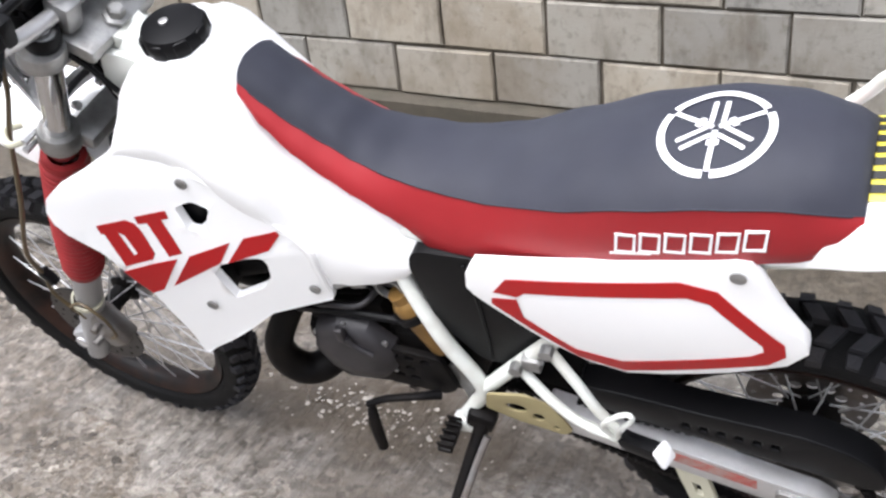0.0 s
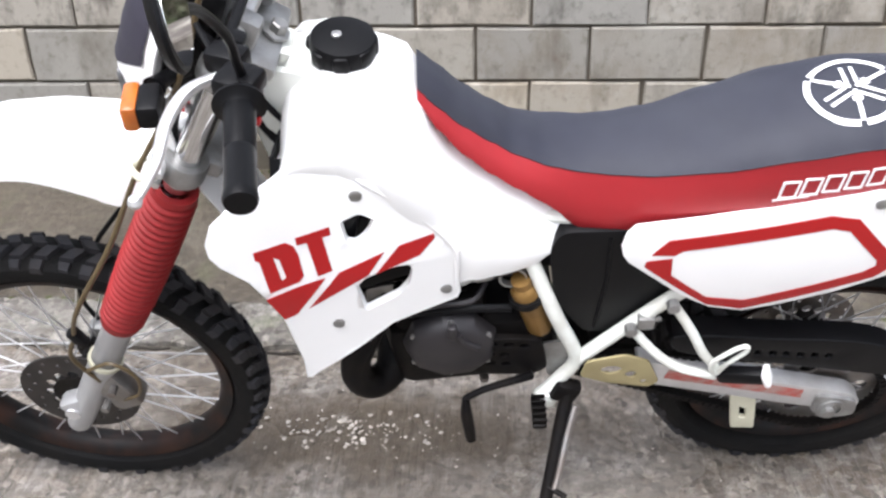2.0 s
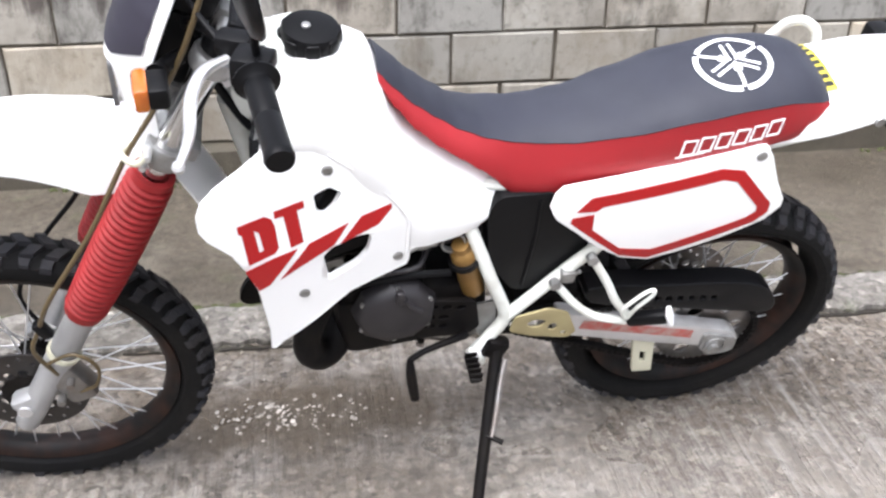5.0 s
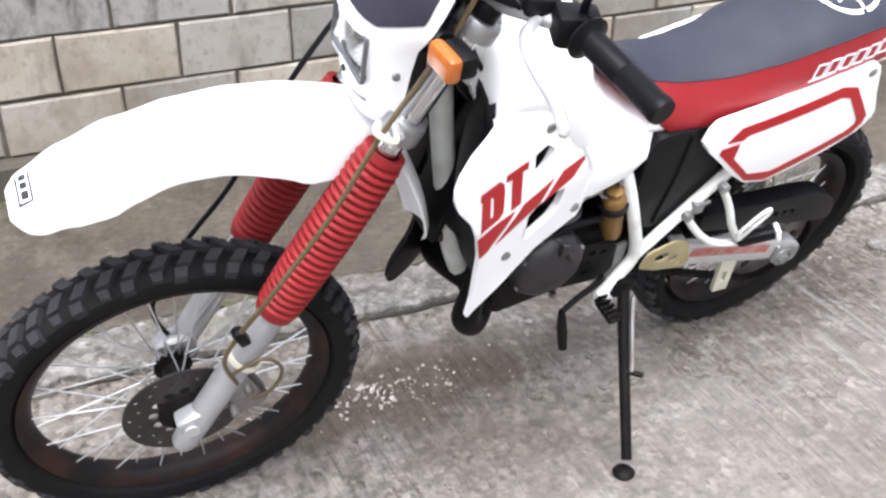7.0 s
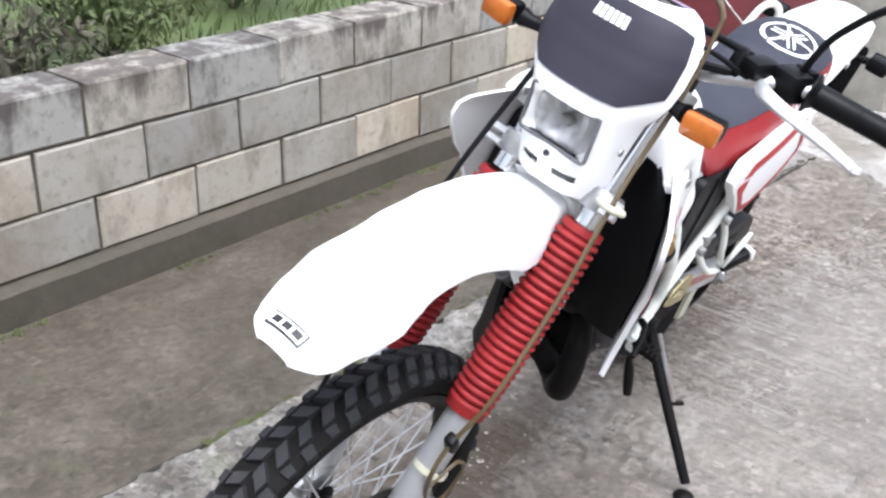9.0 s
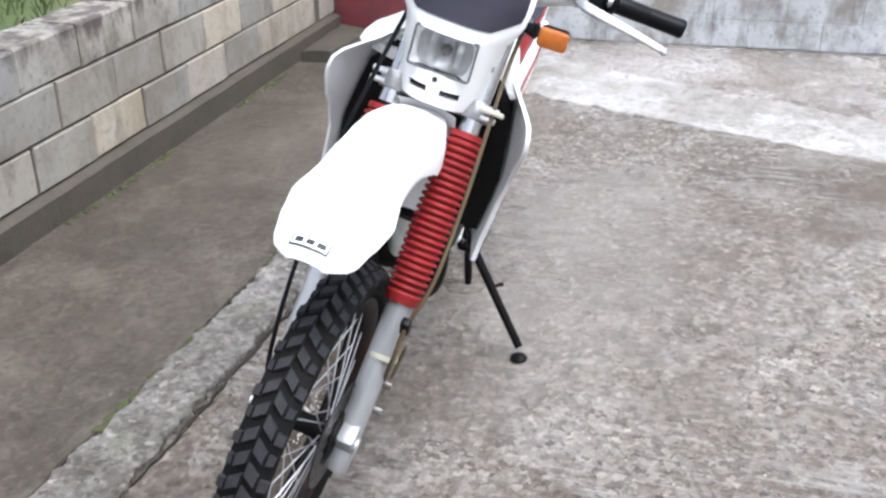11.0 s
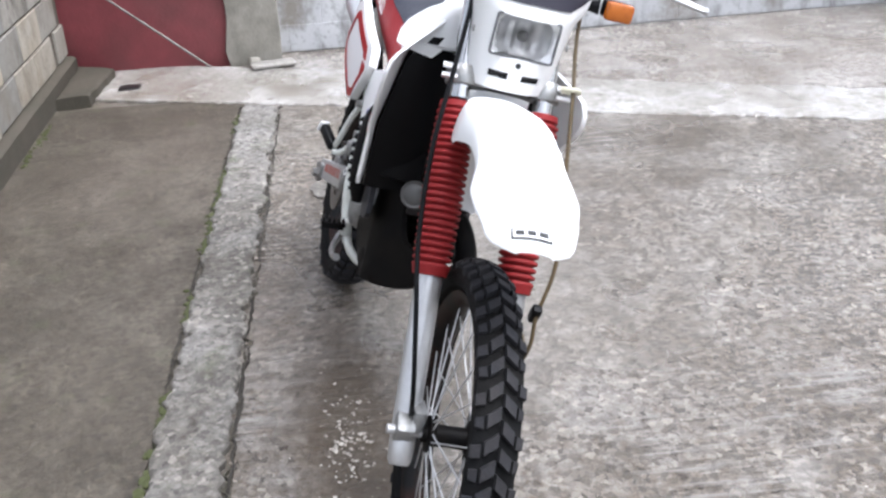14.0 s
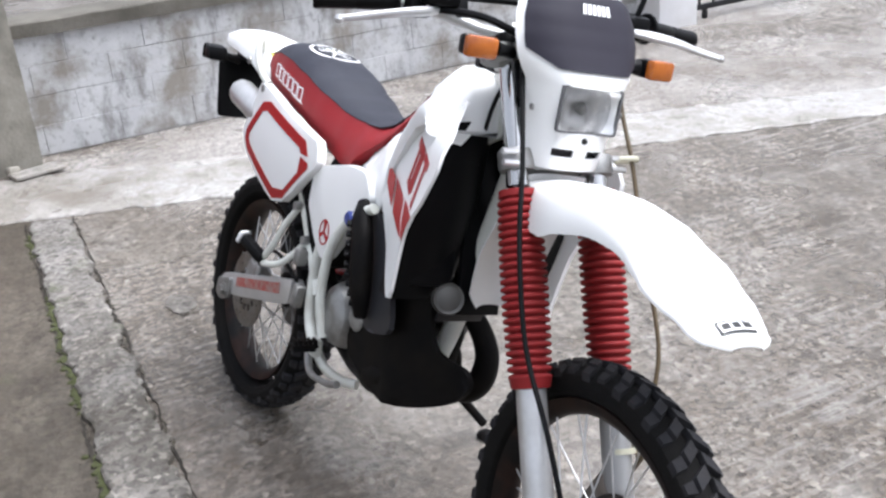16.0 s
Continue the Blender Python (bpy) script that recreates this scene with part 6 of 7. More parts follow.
P("radiator_hose", tube([(0.90, -0.08, 0.98), (0.93, -0.02, 1.00), (0.92, 0.07, 0.98)], 0.014, 12), BLACK, "black coolant hose")
P("inner_guard", box((0.905, 0.0, 0.80), (0.014, 0.10, 0.36), 0.004, (0, -12, 0)), BLACK, "black splash guard between the radiators")
P("radiator_cover", panel(round_outline([(0.600, 0.778), (0.650, 0.772), (0.700, 0.762), (0.760, 0.750), (0.815, 0.712), (0.850, 0.650), (0.880, 0.570), (0.830, 0.540), (0.765, 0.530), (0.735, 0.580), (0.700, 0.690)], 3), lambda x, z: -0.106 - 0.26 * max(0.0, min(x, 0.74) - 0.60) - 0.10 * max(0.0, x - 0.74), 0.012, bevel=0.004), PLASTIC_GREY, "smooth dark grey plastic cover on the right of the engine")
pod = P("coolant_tank", tube([(0.662, -0.140, 0.768), (0.700, -0.158, 0.742), (0.738, -0.168, 0.690), (0.762, -0.168, 0.610), (0.768, -0.160, 0.552)], [0.014, 0.022, 0.025, 0.024, 0.014], 14, 6, flat=0.8), BLACK_MATT, "ribbed black plastic coolant tank")
for k in range(9):
    u = k / 8
    part("rib", box((0.690 + 0.068 * u ** 0.75 - 0.006, -0.176 - 0.012 * math.sin(u * 3.1), 0.728 - 0.150 * u), (0.020, 0.012, 0.008), 0.003, (0, 14, -30)), BLACK, pod)
P("coolant_cap", lathe([(0, 0), (0.016, 0), (0.017, 0.016), (0.013, 0.020), (0, 0.020)], 14, axis_y(0.650, -0.146, 0.728) @ Matrix.Rotation(math.pi, 4, "X")), BLUE_CAP, "small blue cap")
ex = P("exhaust_pipe", tube([(0.790, 0.000, 0.640), (0.812, 0.050, 0.606), (0.842, 0.088, 0.560), (0.868, 0.108, 0.505), (0.868, 0.108, 0.448), (0.842, 0.096, 0.412), (0.812, 0.066, 0.412), (0.806, 0.022, 0.440), (0.824, -0.024, 0.452), (0.826, -0.074, 0.446), (0.764, -0.076, 0.420), (0.690, -0.058, 0.405), (0.590, -0.040, 0.388), (0.500, -0.060, 0.440), (0.420, -0.092, 0.580), (0.340, -0.095, 0.690), (0.200, -0.100, 0.782)],
                             [0.021, 0.022, 0.024, 0.026, 0.029, 0.030, 0.031, 0.034, 0.041, 0.046, 0.048, 0.044, 0.036, 0.028, 0.024, 0.024, 0.024], 20, 7), BLACK_MATT, "black two-stroke expansion chamber")
part("exhaust_flange", lathe([(0, 0), (0.034, 0), (0.034, 0.012), (0, 0.012)], 16, Matrix.Translation((0.790, 0, 0.640)) @ Vector((0.9, 0.2, -0.4)).to_track_quat("Z", "Y").to_matrix().to_4x4()), CAST, ex)
sil = P("silencer", lathe([(0.0, 0.0), (0.026, 0.0), (0.034, 0.012), (0.037, 0.03), (0.037, 0.30), (0.033, 0.315), (0.018, 0.325), (0.014, 0.345), (0.0, 0.345)], 24, Matrix.Translation((0.190, -0.100, 0.785)) @ Vector((-0.93, -0.10, 0.22)).to_track_quat("Z", "Y").to_matrix().to_4x4()), ALLOY, "bright aluminium silencer")
P("bash_guard", panel(round_outline([(0.690, 0.520), (0.668, 0.468), (0.690, 0.434), (0.770, 0.408), (0.850, 0.396), (0.915, 0.412), (0.968, 0.446), (0.990, 0.486), (0.975, 0.520), (0.925, 0.540), (0.905, 0.600), (0.895, 0.690), (0.840, 0.720), (0.800, 0.640), (0.795, 0.560)], 3), lambda x, z: -0.122 + 0.75 * max(0.0, x - 0.850), 0.012, bevel=0.004), BLACK_MATT, "black plastic guard over the exhaust", smooth=60)

# ---- tank, seat and body panels
def side_y(x):
    return 0.082 + 0.30 * (x - 0.53)


TANK_TOP = [(0.512, 0.835), (0.528, 0.848), (0.59, 0.886), (0.653, 0.926), (0.696, 0.962), (0.722, 1.005), (0.742, 1.055), (0.760, 1.085), (0.790, 1.096), (0.850, 1.098), (0.890, 1.090), (0.920, 1.070), (0.938, 1.030), (0.945, 0.990)]
TANK_LOW = [(0.512, 0.812), (0.528, 0.772), (0.545, 0.752), (0.565, 0.735), (0.62, 0.720), (0.700, 0.708), (0.712, 0.720), (0.730, 0.845), (0.78, 0.900), (0.82, 0.942), (0.86, 0.972), (0.92, 0.990), (0.945, 0.985)]
TANK_LOW_R = [(0.512, 0.810), (0.528, 0.803), (0.60, 0.783), (0.70, 0.764), (0.712, 0.768), (0.730, 0.845), (0.78, 0.900), (0.82, 0.942), (0.86, 0.972), (0.92, 0.990), (0.945, 0.985)]
TANK_OUT_R = [(0.512, 0.096), (0.60, 0.108), (0.70, 0.128), (0.76, 0.145), (0.80, 0.150)]
rings = []
for k in range(45):
    x = 0.512 + (0.945 - 0.512) * k / 44
    zt, zb = lerp_table(TANK_TOP, x), lerp_table(TANK_LOW, x)
    w = side_y(x) - 0.004
    wl = w - lerp_table([(0.51, -0.014), (0.58, -0.008), (0.64, 0.002), (0.70, 0.016), (0.95, 0.022)], x)
    # towards the front the tank's side runs down into the shroud
    wl = min(wl, wl + lerp_table([(0.76, 0.0), (0.82, 1.0)], x) * (side_y(x) - 0.019 - 0.52 * max(0.0, zb - 0.965) - 0.16 * (min(zb, 0.965) - 0.80) - wl))
    wt = lerp_table([(0.51, 0.090), (0.60, 0.098), (0.70, 0.101), (0.78, 0.106), (0.86, 0.120), (0.92, 0.116), (0.945, 0.098)], x)
    ring = []
    rnd = lerp_table([(0.51, 1.0), (0.75, 1.0), (0.82, 0.35), (0.87, 0.0), (0.95, 0.0)], x)
    half = [(0.0, zt + 0.004), (0.40 * wt, zt + 0.002 - 0.008 * rnd), (0.70 * wt, zt - 0.008 - 0.022 * rnd), (0.92 * wt, zt - 0.030 - 0.034 * rnd)]
    zk = zt - 0.030 - 0.034 * rnd
    for u in (0.18, 0.36, 0.55, 0.75, 1.0):
        yy = 0.92 * wt + (wl - 0.92 * wt) * min(1.0, (u / 0.62)) ** 0.75
        half.append((max(yy, 0.03) if u < 1 else wl - 0.006, min(zk, zt - 0.004) + (zb - min(zk, zt - 0.004)) * u))
    # the right cover is shorter and stands further out than the left one
    low = lerp_table([(0.512, 0.0), (0.55, -0.034), (0.66, -0.034), (0.73, 0.024), (0.80, 0.024), (0.87, 0.0)], x)
    wr, zr = max(w, lerp_table(TANK_OUT_R, x)), lerp_table(TANK_LOW_R, x)
    base = max(0.92 * wt, lerp_table([(0.512, 0.86), (0.66, 0.86), (0.73, 0.60)], x) * wr)
    right = half[:2] + [(max(half[2][0], 0.85 * base), half[2][1] - 0.6 * low), (base, half[3][1] - low)]
    zl = min(zk, zt - 0.004) - low
    for u in (0.18, 0.36, 0.55, 0.75, 1.0):
        yy = base + (wr - base) * min(1.0, (u / 0.62)) ** 0.75
        right.append((yy if u < 1 else wr - 0.006, zl + (zr - zl) * u))
    ring = [(x, y_, z_) for y_, z_ in half] + [(x, -y_, z_) for y_, z_ in right[:0:-1]]
    rings.append(ring)
tank = P("fuel_tank", loft(rings, True), WHITE, "white fuel tank with moulded side covers", smooth=60)
cap = part("filler_cap", lathe([(0.0, 0.0), (0.046, 0.0), (0.047, 0.006), (0.047, 0.024), (0.044, 0.030), (0.030, 0.033), (0.0, 0.034)], 36, pose(0.846, 0, 1.094, 0, -4, 0)), BLACK, tank, "black ribbed filler cap")
for k in range(8):
    a = 2 * math.pi * k / 8
    part("cap_lobe", box((0.846 + 0.040 * math.cos(a), 0.040 * math.sin(a), 1.108), (0.020, 0.024, 0.026), 0.006, (0, 0, math.degrees(a))), BLACK, tank)
part("cap_lock", lathe([(0.0, 0.0), (0.007, 0.0), (0.007, 0.004), (0.005, 0.005), (0.0, 0.005)], 16, pose(0.852, 0.004, 1.1275, 0, -4, 0)), CAST, tank, "cap lock")

SEAT_TOP = lifted([(-0.055, 0.962), (-0.040, 0.978), (-0.01, 0.994), (0.04, 1.002), (0.108, 1.003), (0.17, 0.996), (0.26, 0.972), (0.34, 0.945), (0.42, 0.925), (0.50, 0.918), (0.55, 0.924), (0.60, 0.949), (0.64, 0.980), (0.68, 1.013), (0.72, 1.053), (0.745, 1.076)])
SEAT_EDGE = lifted([(-0.055, 0.945), (-0.03, 0.955), (0.03, 0.970), (0.10, 0.972), (0.20, 0.960), (0.30, 0.9385), (0.40, 0.914), (0.45, 0.909), (0.50, 0.909), (0.55, 0.917), (0.60, 0.936), (0.64, 0.962), (0.68, 0.992), (0.72, 1.032), (0.745, 1.060)])
SEAT_WE = [(-0.055, 0.078), (-0.03, 0.088), (0.03, 0.099), (0.10, 0.105), (0.20, 0.104), (0.30, 0.0945), (0.40, 0.076), (0.45, 0.066), (0.50, 0.058), (0.55, 0.052), (0.60, 0.046), (0.64, 0.043), (0.68, 0.042), (0.72, 0.041), (0.745, 0.038)]
SEAT_LOW = lifted([(-0.055, 0.930), (-0.03, 0.905), (0.0, 0.884), (0.08, 0.876), (0.22, 0.858), (0.30, 0.840), (0.357, 0.822), (0.40, 0.810), (0.45, 0.800), (0.49, 0.800), (0.512, 0.812), (0.530, 0.835), (0.56, 0.861), (0.60, 0.891), (0.64, 0.920), (0.68, 0.957), (0.72, 1.005), (0.745, 1.042)])
SEAT_W = [(-0.055, 0.085), (-0.03, 0.097), (0.02, 0.107), (0.10, 0.112), (0.22, 0.111), (0.30, 0.107), (0.357, 0.102), (0.40, 0.097), (0.45, 0.091), (0.50, 0.086), (0.53, 0.080), (0.56, 0.079), (0.60, 0.077), (0.64, 0.073), (0.68, 0.069), (0.72, 0.061), (0.745, 0.046)]


def seat_ring(x, grey):
    zt, ze, zb, we, w = (lerp_table(t, x) for t in (SEAT_TOP, SEAT_EDGE, SEAT_LOW, SEAT_WE, SEAT_W))
    zt = max(zt, ze + 0.004)
    wide = 1.0 + lerp_table([(-0.06, 0.0), (0.36, 0.0), (0.46, 0.012), (0.53, 0.024), (0.60, 0.018), (0.75, 0.016)], x) / w
    drop = lerp_table([(-0.06, 0.0), (0.48, 0.0), (0.60, 0.010), (0.75, 0.010)], x)
    if grey:
        half = [(0.0, zt + 0.002), (0.30 * we, zt + 0.001), (0.58 * we, zt - 0.12 * (zt - ze)), (0.80 * we, zt - 0.42 * (zt - ze)), (0.93 * we, zt - 0.75 * (zt - ze)), (we + 0.0005, ze + 0.0005), (we - 0.004, ze - 0.004)]
        return [(x, y_, z_) for y_, z_ in half[::-1]] + [(x, -y_ * (wide + drop / we), z_ - drop * y_ / we) for y_, z_ in half[1:]]
    half = [(0.95 * we, ze - 0.003), (we, ze - 0.0005), (we + (w - we) * 0.45 + 0.003, ze + (zb - ze) * 0.33), (we + (w - we) * 0.8 + 0.003, ze + (zb - ze) * 0.66), (w, ze + (zb - ze) * 0.92), (w - 0.006, zb)]
    return [(x, y_, z_) for y_, z_ in half] + [(x, -y_ * wide, z_ - drop) for y_, z_ in half[::-1]]


xs = [-0.055 + 0.80 * k / 64 for k in range(65)]
seat = P("seat", loft([seat_ring(x, False) for x in xs], True), SEAT_RED, "long red and grey vinyl seat", smooth=50)
part("seat_top", loft([seat_ring(x, True) for x in xs], True), SEAT_GREY, seat, "dark grey vinyl seat top", smooth=50)
for sgn in (1, -1):
    pts = [seat_ring(x, False)[1 if sgn > 0 else -2] for x in xs[1:-1]]
    part("seat_piping", tube(pts, 0.0016, 6, 1), SEAT_GREY, seat, "dark seam")


def seat_z(x, y):
    """The seat top's height."""
    ring = [q for q in seat_ring(x, True) if q[1] >= -1e-6]
    ring = sorted((q[1], q[2]) for q in ring)
    a = abs(y)
    for (y0, z0), (y1, z1) in zip(ring, ring[1:]):
        if a <= y1:
            return z0 + (z1 - z0) * (a - y0) / max(1e-9, y1 - y0)
    return ring[-1][1]


def seat_print(loop_list, name):
    """White print following the seat's top."""
    bm = bmesh.new()
    for loop in loop_list:
        vs = [bm.verts.new((x, y, seat_z(x, y) + 0.0022)) for x, y in loop]
        n = len(vs) // 2
        for k in range(n - 1):
            bm.faces.new((vs[k], vs[k + 1], vs[2 * n - 2 - k], vs[2 * n - 1 - k]))
    return part(name, bm, LETTER_WHITE, seat, "white round emblem printed on the seat")


LC, LR = (0.116, 0.010), 0.068
ring_loops = []
for part_i in range(3):
    a0 = radians(90 + 120 * part_i + 4)
    arc = [a0 + radians(112) * k / 24 for k in range(25)]
    ring_loops.append([(LC[0] + LR * math.cos(a), LC[1] + LR * math.sin(a)) for a in arc] + [(LC[0] + (LR - 0.009) * math.cos(a), LC[1] + (LR - 0.009) * math.sin(a)) for a in arc[::-1]])
for k in range(3):
    a = radians(90 + 120 * k)
    ux, uy, vx, vy = math.cos(a), math.sin(a), -math.sin(a), math.cos(a)

    def bar_loop(r0, r1, off, w):
        n = 8
        p = [(LC[0] + ux * (r0 + (r1 - r0) * j / n) + vx * (off - w / 2), LC[1] + uy * (r0 + (r1 - r0) * j / n) + vy * (off - w / 2)) for j in range(n + 1)]
        q = [(LC[0] + ux * (r0 + (r1 - r0) * j / n) + vx * (off + w / 2), LC[1] + uy * (r0 + (r1 - r0) * j / n) + vy * (off + w / 2)) for j in range(n + 1)]
        return p + q[::-1]
    ring_loops += [bar_loop(0.004, 0.060, 0.0, 0.006), bar_loop(0.018, 0.026, 0.0, 0.014)]
    a = radians(90 + 120 * k + 180)
    ux, uy, vx, vy = math.cos(a), math.sin(a), -math.sin(a), math.cos(a)
    ring_loops += [bar_loop(0.008, 0.046, 0.007, 0.0055), bar_loop(0.008, 0.046, -0.007, 0.0055)]
seat_print(ring_loops, "emblem")
# slanted white bars on the seat's red side
def seat_side_y(x, z):
    we, w, ze, zb = (lerp_table(t, x) for t in (SEAT_WE, SEAT_W, SEAT_EDGE, SEAT_LOW))
    u = max(0.0, min(1.0, (ze - z) / max(1e-6, ze - zb)))
    for (u0, y0), (u1, y1) in zip([(0.0, we), (0.33, we + (w - we) * 0.45 + 0.003), (0.66, we + (w - we) * 0.8 + 0.003), (0.92, w)], [(0.33, we + (w - we) * 0.45 + 0.003), (0.66, we + (w - we) * 0.8 + 0.003), (0.92, w), (1.01, w - 0.006)]):
        if u <= u1:
            return y0 + (y1 - y0) * (u - u0) / (u1 - u0)
    return w


for sgn in (1, -1):
    on_side = lambda x, z, s=sgn: s * (seat_side_y(x, z) + 0.0016)
    for k in range(6):
        x0 = 0.222 - k * 0.0305
        zc = 0.914 + k * 0.0062
        hgt, wid = 0.0165, 0.0262
        o = [(x0, zc - hgt), (x0 - wid, zc - hgt + 0.002), (x0 - wid - 0.003, zc + hgt + 0.002), (x0 - 0.003, zc + hgt)]
        inner = [(x0 - 0.0035, zc - hgt + 0.0035), (x0 - wid + 0.0035, zc - hgt + 0.0055), (x0 - wid, zc + hgt - 0.0015), (x0 - 0.0065, zc + hgt - 0.0035)]
        part("print_block", panel(o, on_side, 0.0012, [inner], 0.02), LETTER_WHITE, seat, "white outlined print block")
    part("print_line", panel([(0.228, 0.893), (0.176, 0.902), (0.176, 0.905), (0.228, 0.896)], on_side, 0.0012), LETTER_WHITE, seat, "tiny unreadable white script")

# shrouds
SHROUD = [(0.830, 1.005), (0.866, 1.034), (0.893, 1.040), (0.912, 1.020), (0.940, 1.000), (0.975, 0.985), (1.010, 0.973), (1.032, 0.958), (1.041, 0.936), (1.039, 0.913), (1.028, 0.890), (0.994, 0.847), (0.975, 0.806), (0.957, 0.750), (0.949, 0.692), (0.941, 0.630), (0.941, 0.580), (0.934, 0.575),
          (0.918, 0.586), (0.884, 0.602), (0.852, 0.622), (0.820, 0.645), (0.794, 0.664), (0.750, 0.674), (0.691, 0.686), (0.686, 0.700), (0.687, 0.796), (0.706, 0.828), (0.745, 0.878), (0.784, 0.926)]
SHROUD_UP = [(0.842, 1.022), (0.876, 1.040), (0.905, 1.052), (0.930, 1.036), (0.975, 1.006), (1.010, 0.992), (1.036, 0.978), (1.046, 0.958), (1.048, 0.935), (1.040, 0.912), (1.010, 0.861)]
WIN1 = corner_outline([(0.861, 0.910), (0.834, 0.917), (0.812, 0.900), (0.826, 0.873), (0.842, 0.861), (0.854, 0.868)], 0.006)
WIN2 = corner_outline([(0.847, 0.776), (0.831, 0.793), (0.789, 0.802), (0.765, 0.799), (0.760, 0.784), (0.766, 0.752), (0.783, 0.731), (0.836, 0.712)], 0.006)


def shroud_y(x, z, slope=0.52):
    """The shroud's outer face, curving in towards the tank at its top."""
    y = side_y(x) + 0.004
    y -= slope * max(0.0, z - 0.965)
    y -= 0.16 * max(0.0, min(z, 0.965) - 0.80)
    y += 0.10 * max(0.0, x - 0.93)
    return y


SHROUD_R = SHROUD_UP + [(0.982, 0.830), (0.955, 0.775), (0.947, 0.712), (0.944, 0.675), (0.934, 0.656), (0.915, 0.652), (0.896, 0.664), (0.842, 0.722), (0.765, 0.768), (0.700, 0.800)] + [(0.689, 0.815), (0.708, 0.848), (0.753, 0.911), (0.803, 0.973)]
for sgn in (1, -1):
    sh = P("shroud", panel(SHROUD if sgn > 0 else SHROUD_R, (lambda x, z, s=sgn: s * (shroud_y(x, z, 0.52 if s > 0 else 0.85) - (0.018 if s > 0 else lerp_table([(0.68, 0.012), (0.80, 0.008), (0.90, 0.001), (1.1, 0.0)], x)))), 0.010 if sgn > 0 else 0.007, [WIN1, WIN2] if sgn > 0 else [], 0.025, 0.0035), WHITE, "white plastic radiator shroud with two openings" if sgn > 0 else "white plastic radiator shroud without openings", smooth=40)
    on = (lambda d: (lambda x, z, s=sgn: s * (shroud_y(x, z, 0.52 if s > 0 else 0.85) + d - (0.018 if s > 0 else min(0.003, lerp_table([(0.68, 0.012), (0.80, 0.008), (0.90, 0.001), (1.1, 0.0)], x))))))
    for loop in (WIN1, WIN2) if sgn > 0 else ():
        cx, cz = sum(p[0] for p in loop) / len(loop), sum(p[1] for p in loop) / len(loop)
        rings = []
        for depth, k in ((0.0, 1.0), (0.006, 0.985), (0.012, 0.97)):
            rings.append([(cx + (p[0] - cx) * k, sgn * (shroud_y(*p) - 0.020 - depth), cz + (p[1] - cz) * k) for p in loop])
        part("opening_lip", loft(rings, False), WHITE, sh)
    if sgn > 0:
        # moulded ridge along the tank side and the hollows behind the two openings
        part("moulded_ridge", tube([(x, shroud_y(x, z) - 0.0185, z) for x, z in ((0.846, 0.986), (0.822, 0.966), (0.784, 0.928), (0.745, 0.882), (0.712, 0.838), (0.694, 0.802), (0.692, 0.760), (0.692, 0.706))], [0.0015, 0.0042, 0.0046, 0.0046, 0.0046, 0.0046, 0.0042, 0.003], 8, 5), WHITE, sh)
    for x, z in ((0.836, 0.950), (0.879, 0.701), (0.709, 0.717)) if sgn > 0 else ():
        part("shroud_screw", lathe([(0.0, 0.0), (0.0095, 0.0), (0.0095, 0.003), (0.006, 0.0045), (0.006, 0.003), (0.0, 0.003)], 16, (axis_y(x, sgn * (shroud_y(x, z) - 0.018), z) if sgn > 0 else axis_y(x, sgn * (shroud_y(x, z) - 0.018), z) @ Matrix.Rotation(math.pi, 4, "X"))), CAST, sh, "shroud screw")
    # red marks: two block figures and three slanted bars
    left_marks = (("red_block", [(0.982, 0.898), (0.939, 0.899), (0.928, 0.889), (0.923, 0.872), (0.919, 0.830), (0.926, 0.820), (0.968, 0.816), (0.976, 0.880), (0.981, 0.884)], [[(0.957, 0.880), (0.949, 0.873), (0.943, 0.835), (0.950, 0.833)]]),
                  ("red_block", [(0.924, 0.902), (0.876, 0.907), (0.875, 0.893), (0.887, 0.892), (0.878, 0.826), (0.899, 0.822), (0.909, 0.889), (0.923, 0.889)], []),
                  ("red_bar", [(0.975, 0.806), (0.889, 0.815), (0.936, 0.752), (0.955, 0.748)], []),
                  ("red_bar", [(0.869, 0.818), (0.801, 0.836), (0.827, 0.799), (0.918, 0.757)], []),
                  ("red_bar", [(0.779, 0.841), (0.727, 0.848), (0.725, 0.840), (0.748, 0.814), (0.816, 0.797)], []))
    right_marks = (("red_block", [(0.984, 0.928), (0.930, 0.941), (0.923, 0.930), (0.930, 0.856), (0.940, 0.846), (0.978, 0.842), (0.970, 0.914), (0.984, 0.912)], [[(0.956, 0.914), (0.947, 0.916), (0.955, 0.862), (0.963, 0.859)]]),
                   ("red_block", [(0.918, 0.944), (0.868, 0.957), (0.870, 0.940), (0.884, 0.936), (0.893, 0.852), (0.910, 0.850), (0.901, 0.932), (0.919, 0.928)], []),
                   ("red_bar", [(0.984, 0.828), (0.904, 0.840), (0.946, 0.778), (0.974, 0.776)], []),
                   ("red_bar", [(0.930, 0.776), (0.890, 0.838), (0.806, 0.858), (0.848, 0.800)], []),
                   ("red_bar", [(0.826, 0.806), (0.790, 0.858), (0.726, 0.868), (0.746, 0.836)], []))
    for name, o, h in left_marks if sgn > 0 else right_marks:
        if sgn < 0 and "block" in name:
            # the two figures read the other way round on this side
            o, h = [(1.852 - x, z + 0.5 * (x - 0.926)) for x, z in o], [[(1.852 - x, z + 0.5 * (x - 0.926)) for x, z in q] for q in h]
        elif sgn < 0 and o[0][0] > 0.95:
            o = [(0.976, 0.826), (0.904, 0.840), (0.938, 0.780), (0.953, 0.776)]
        part(name, panel(o, on(0.0016), 0.0010, h, 0.03), RED_DECAL, sh, "red shroud decal")

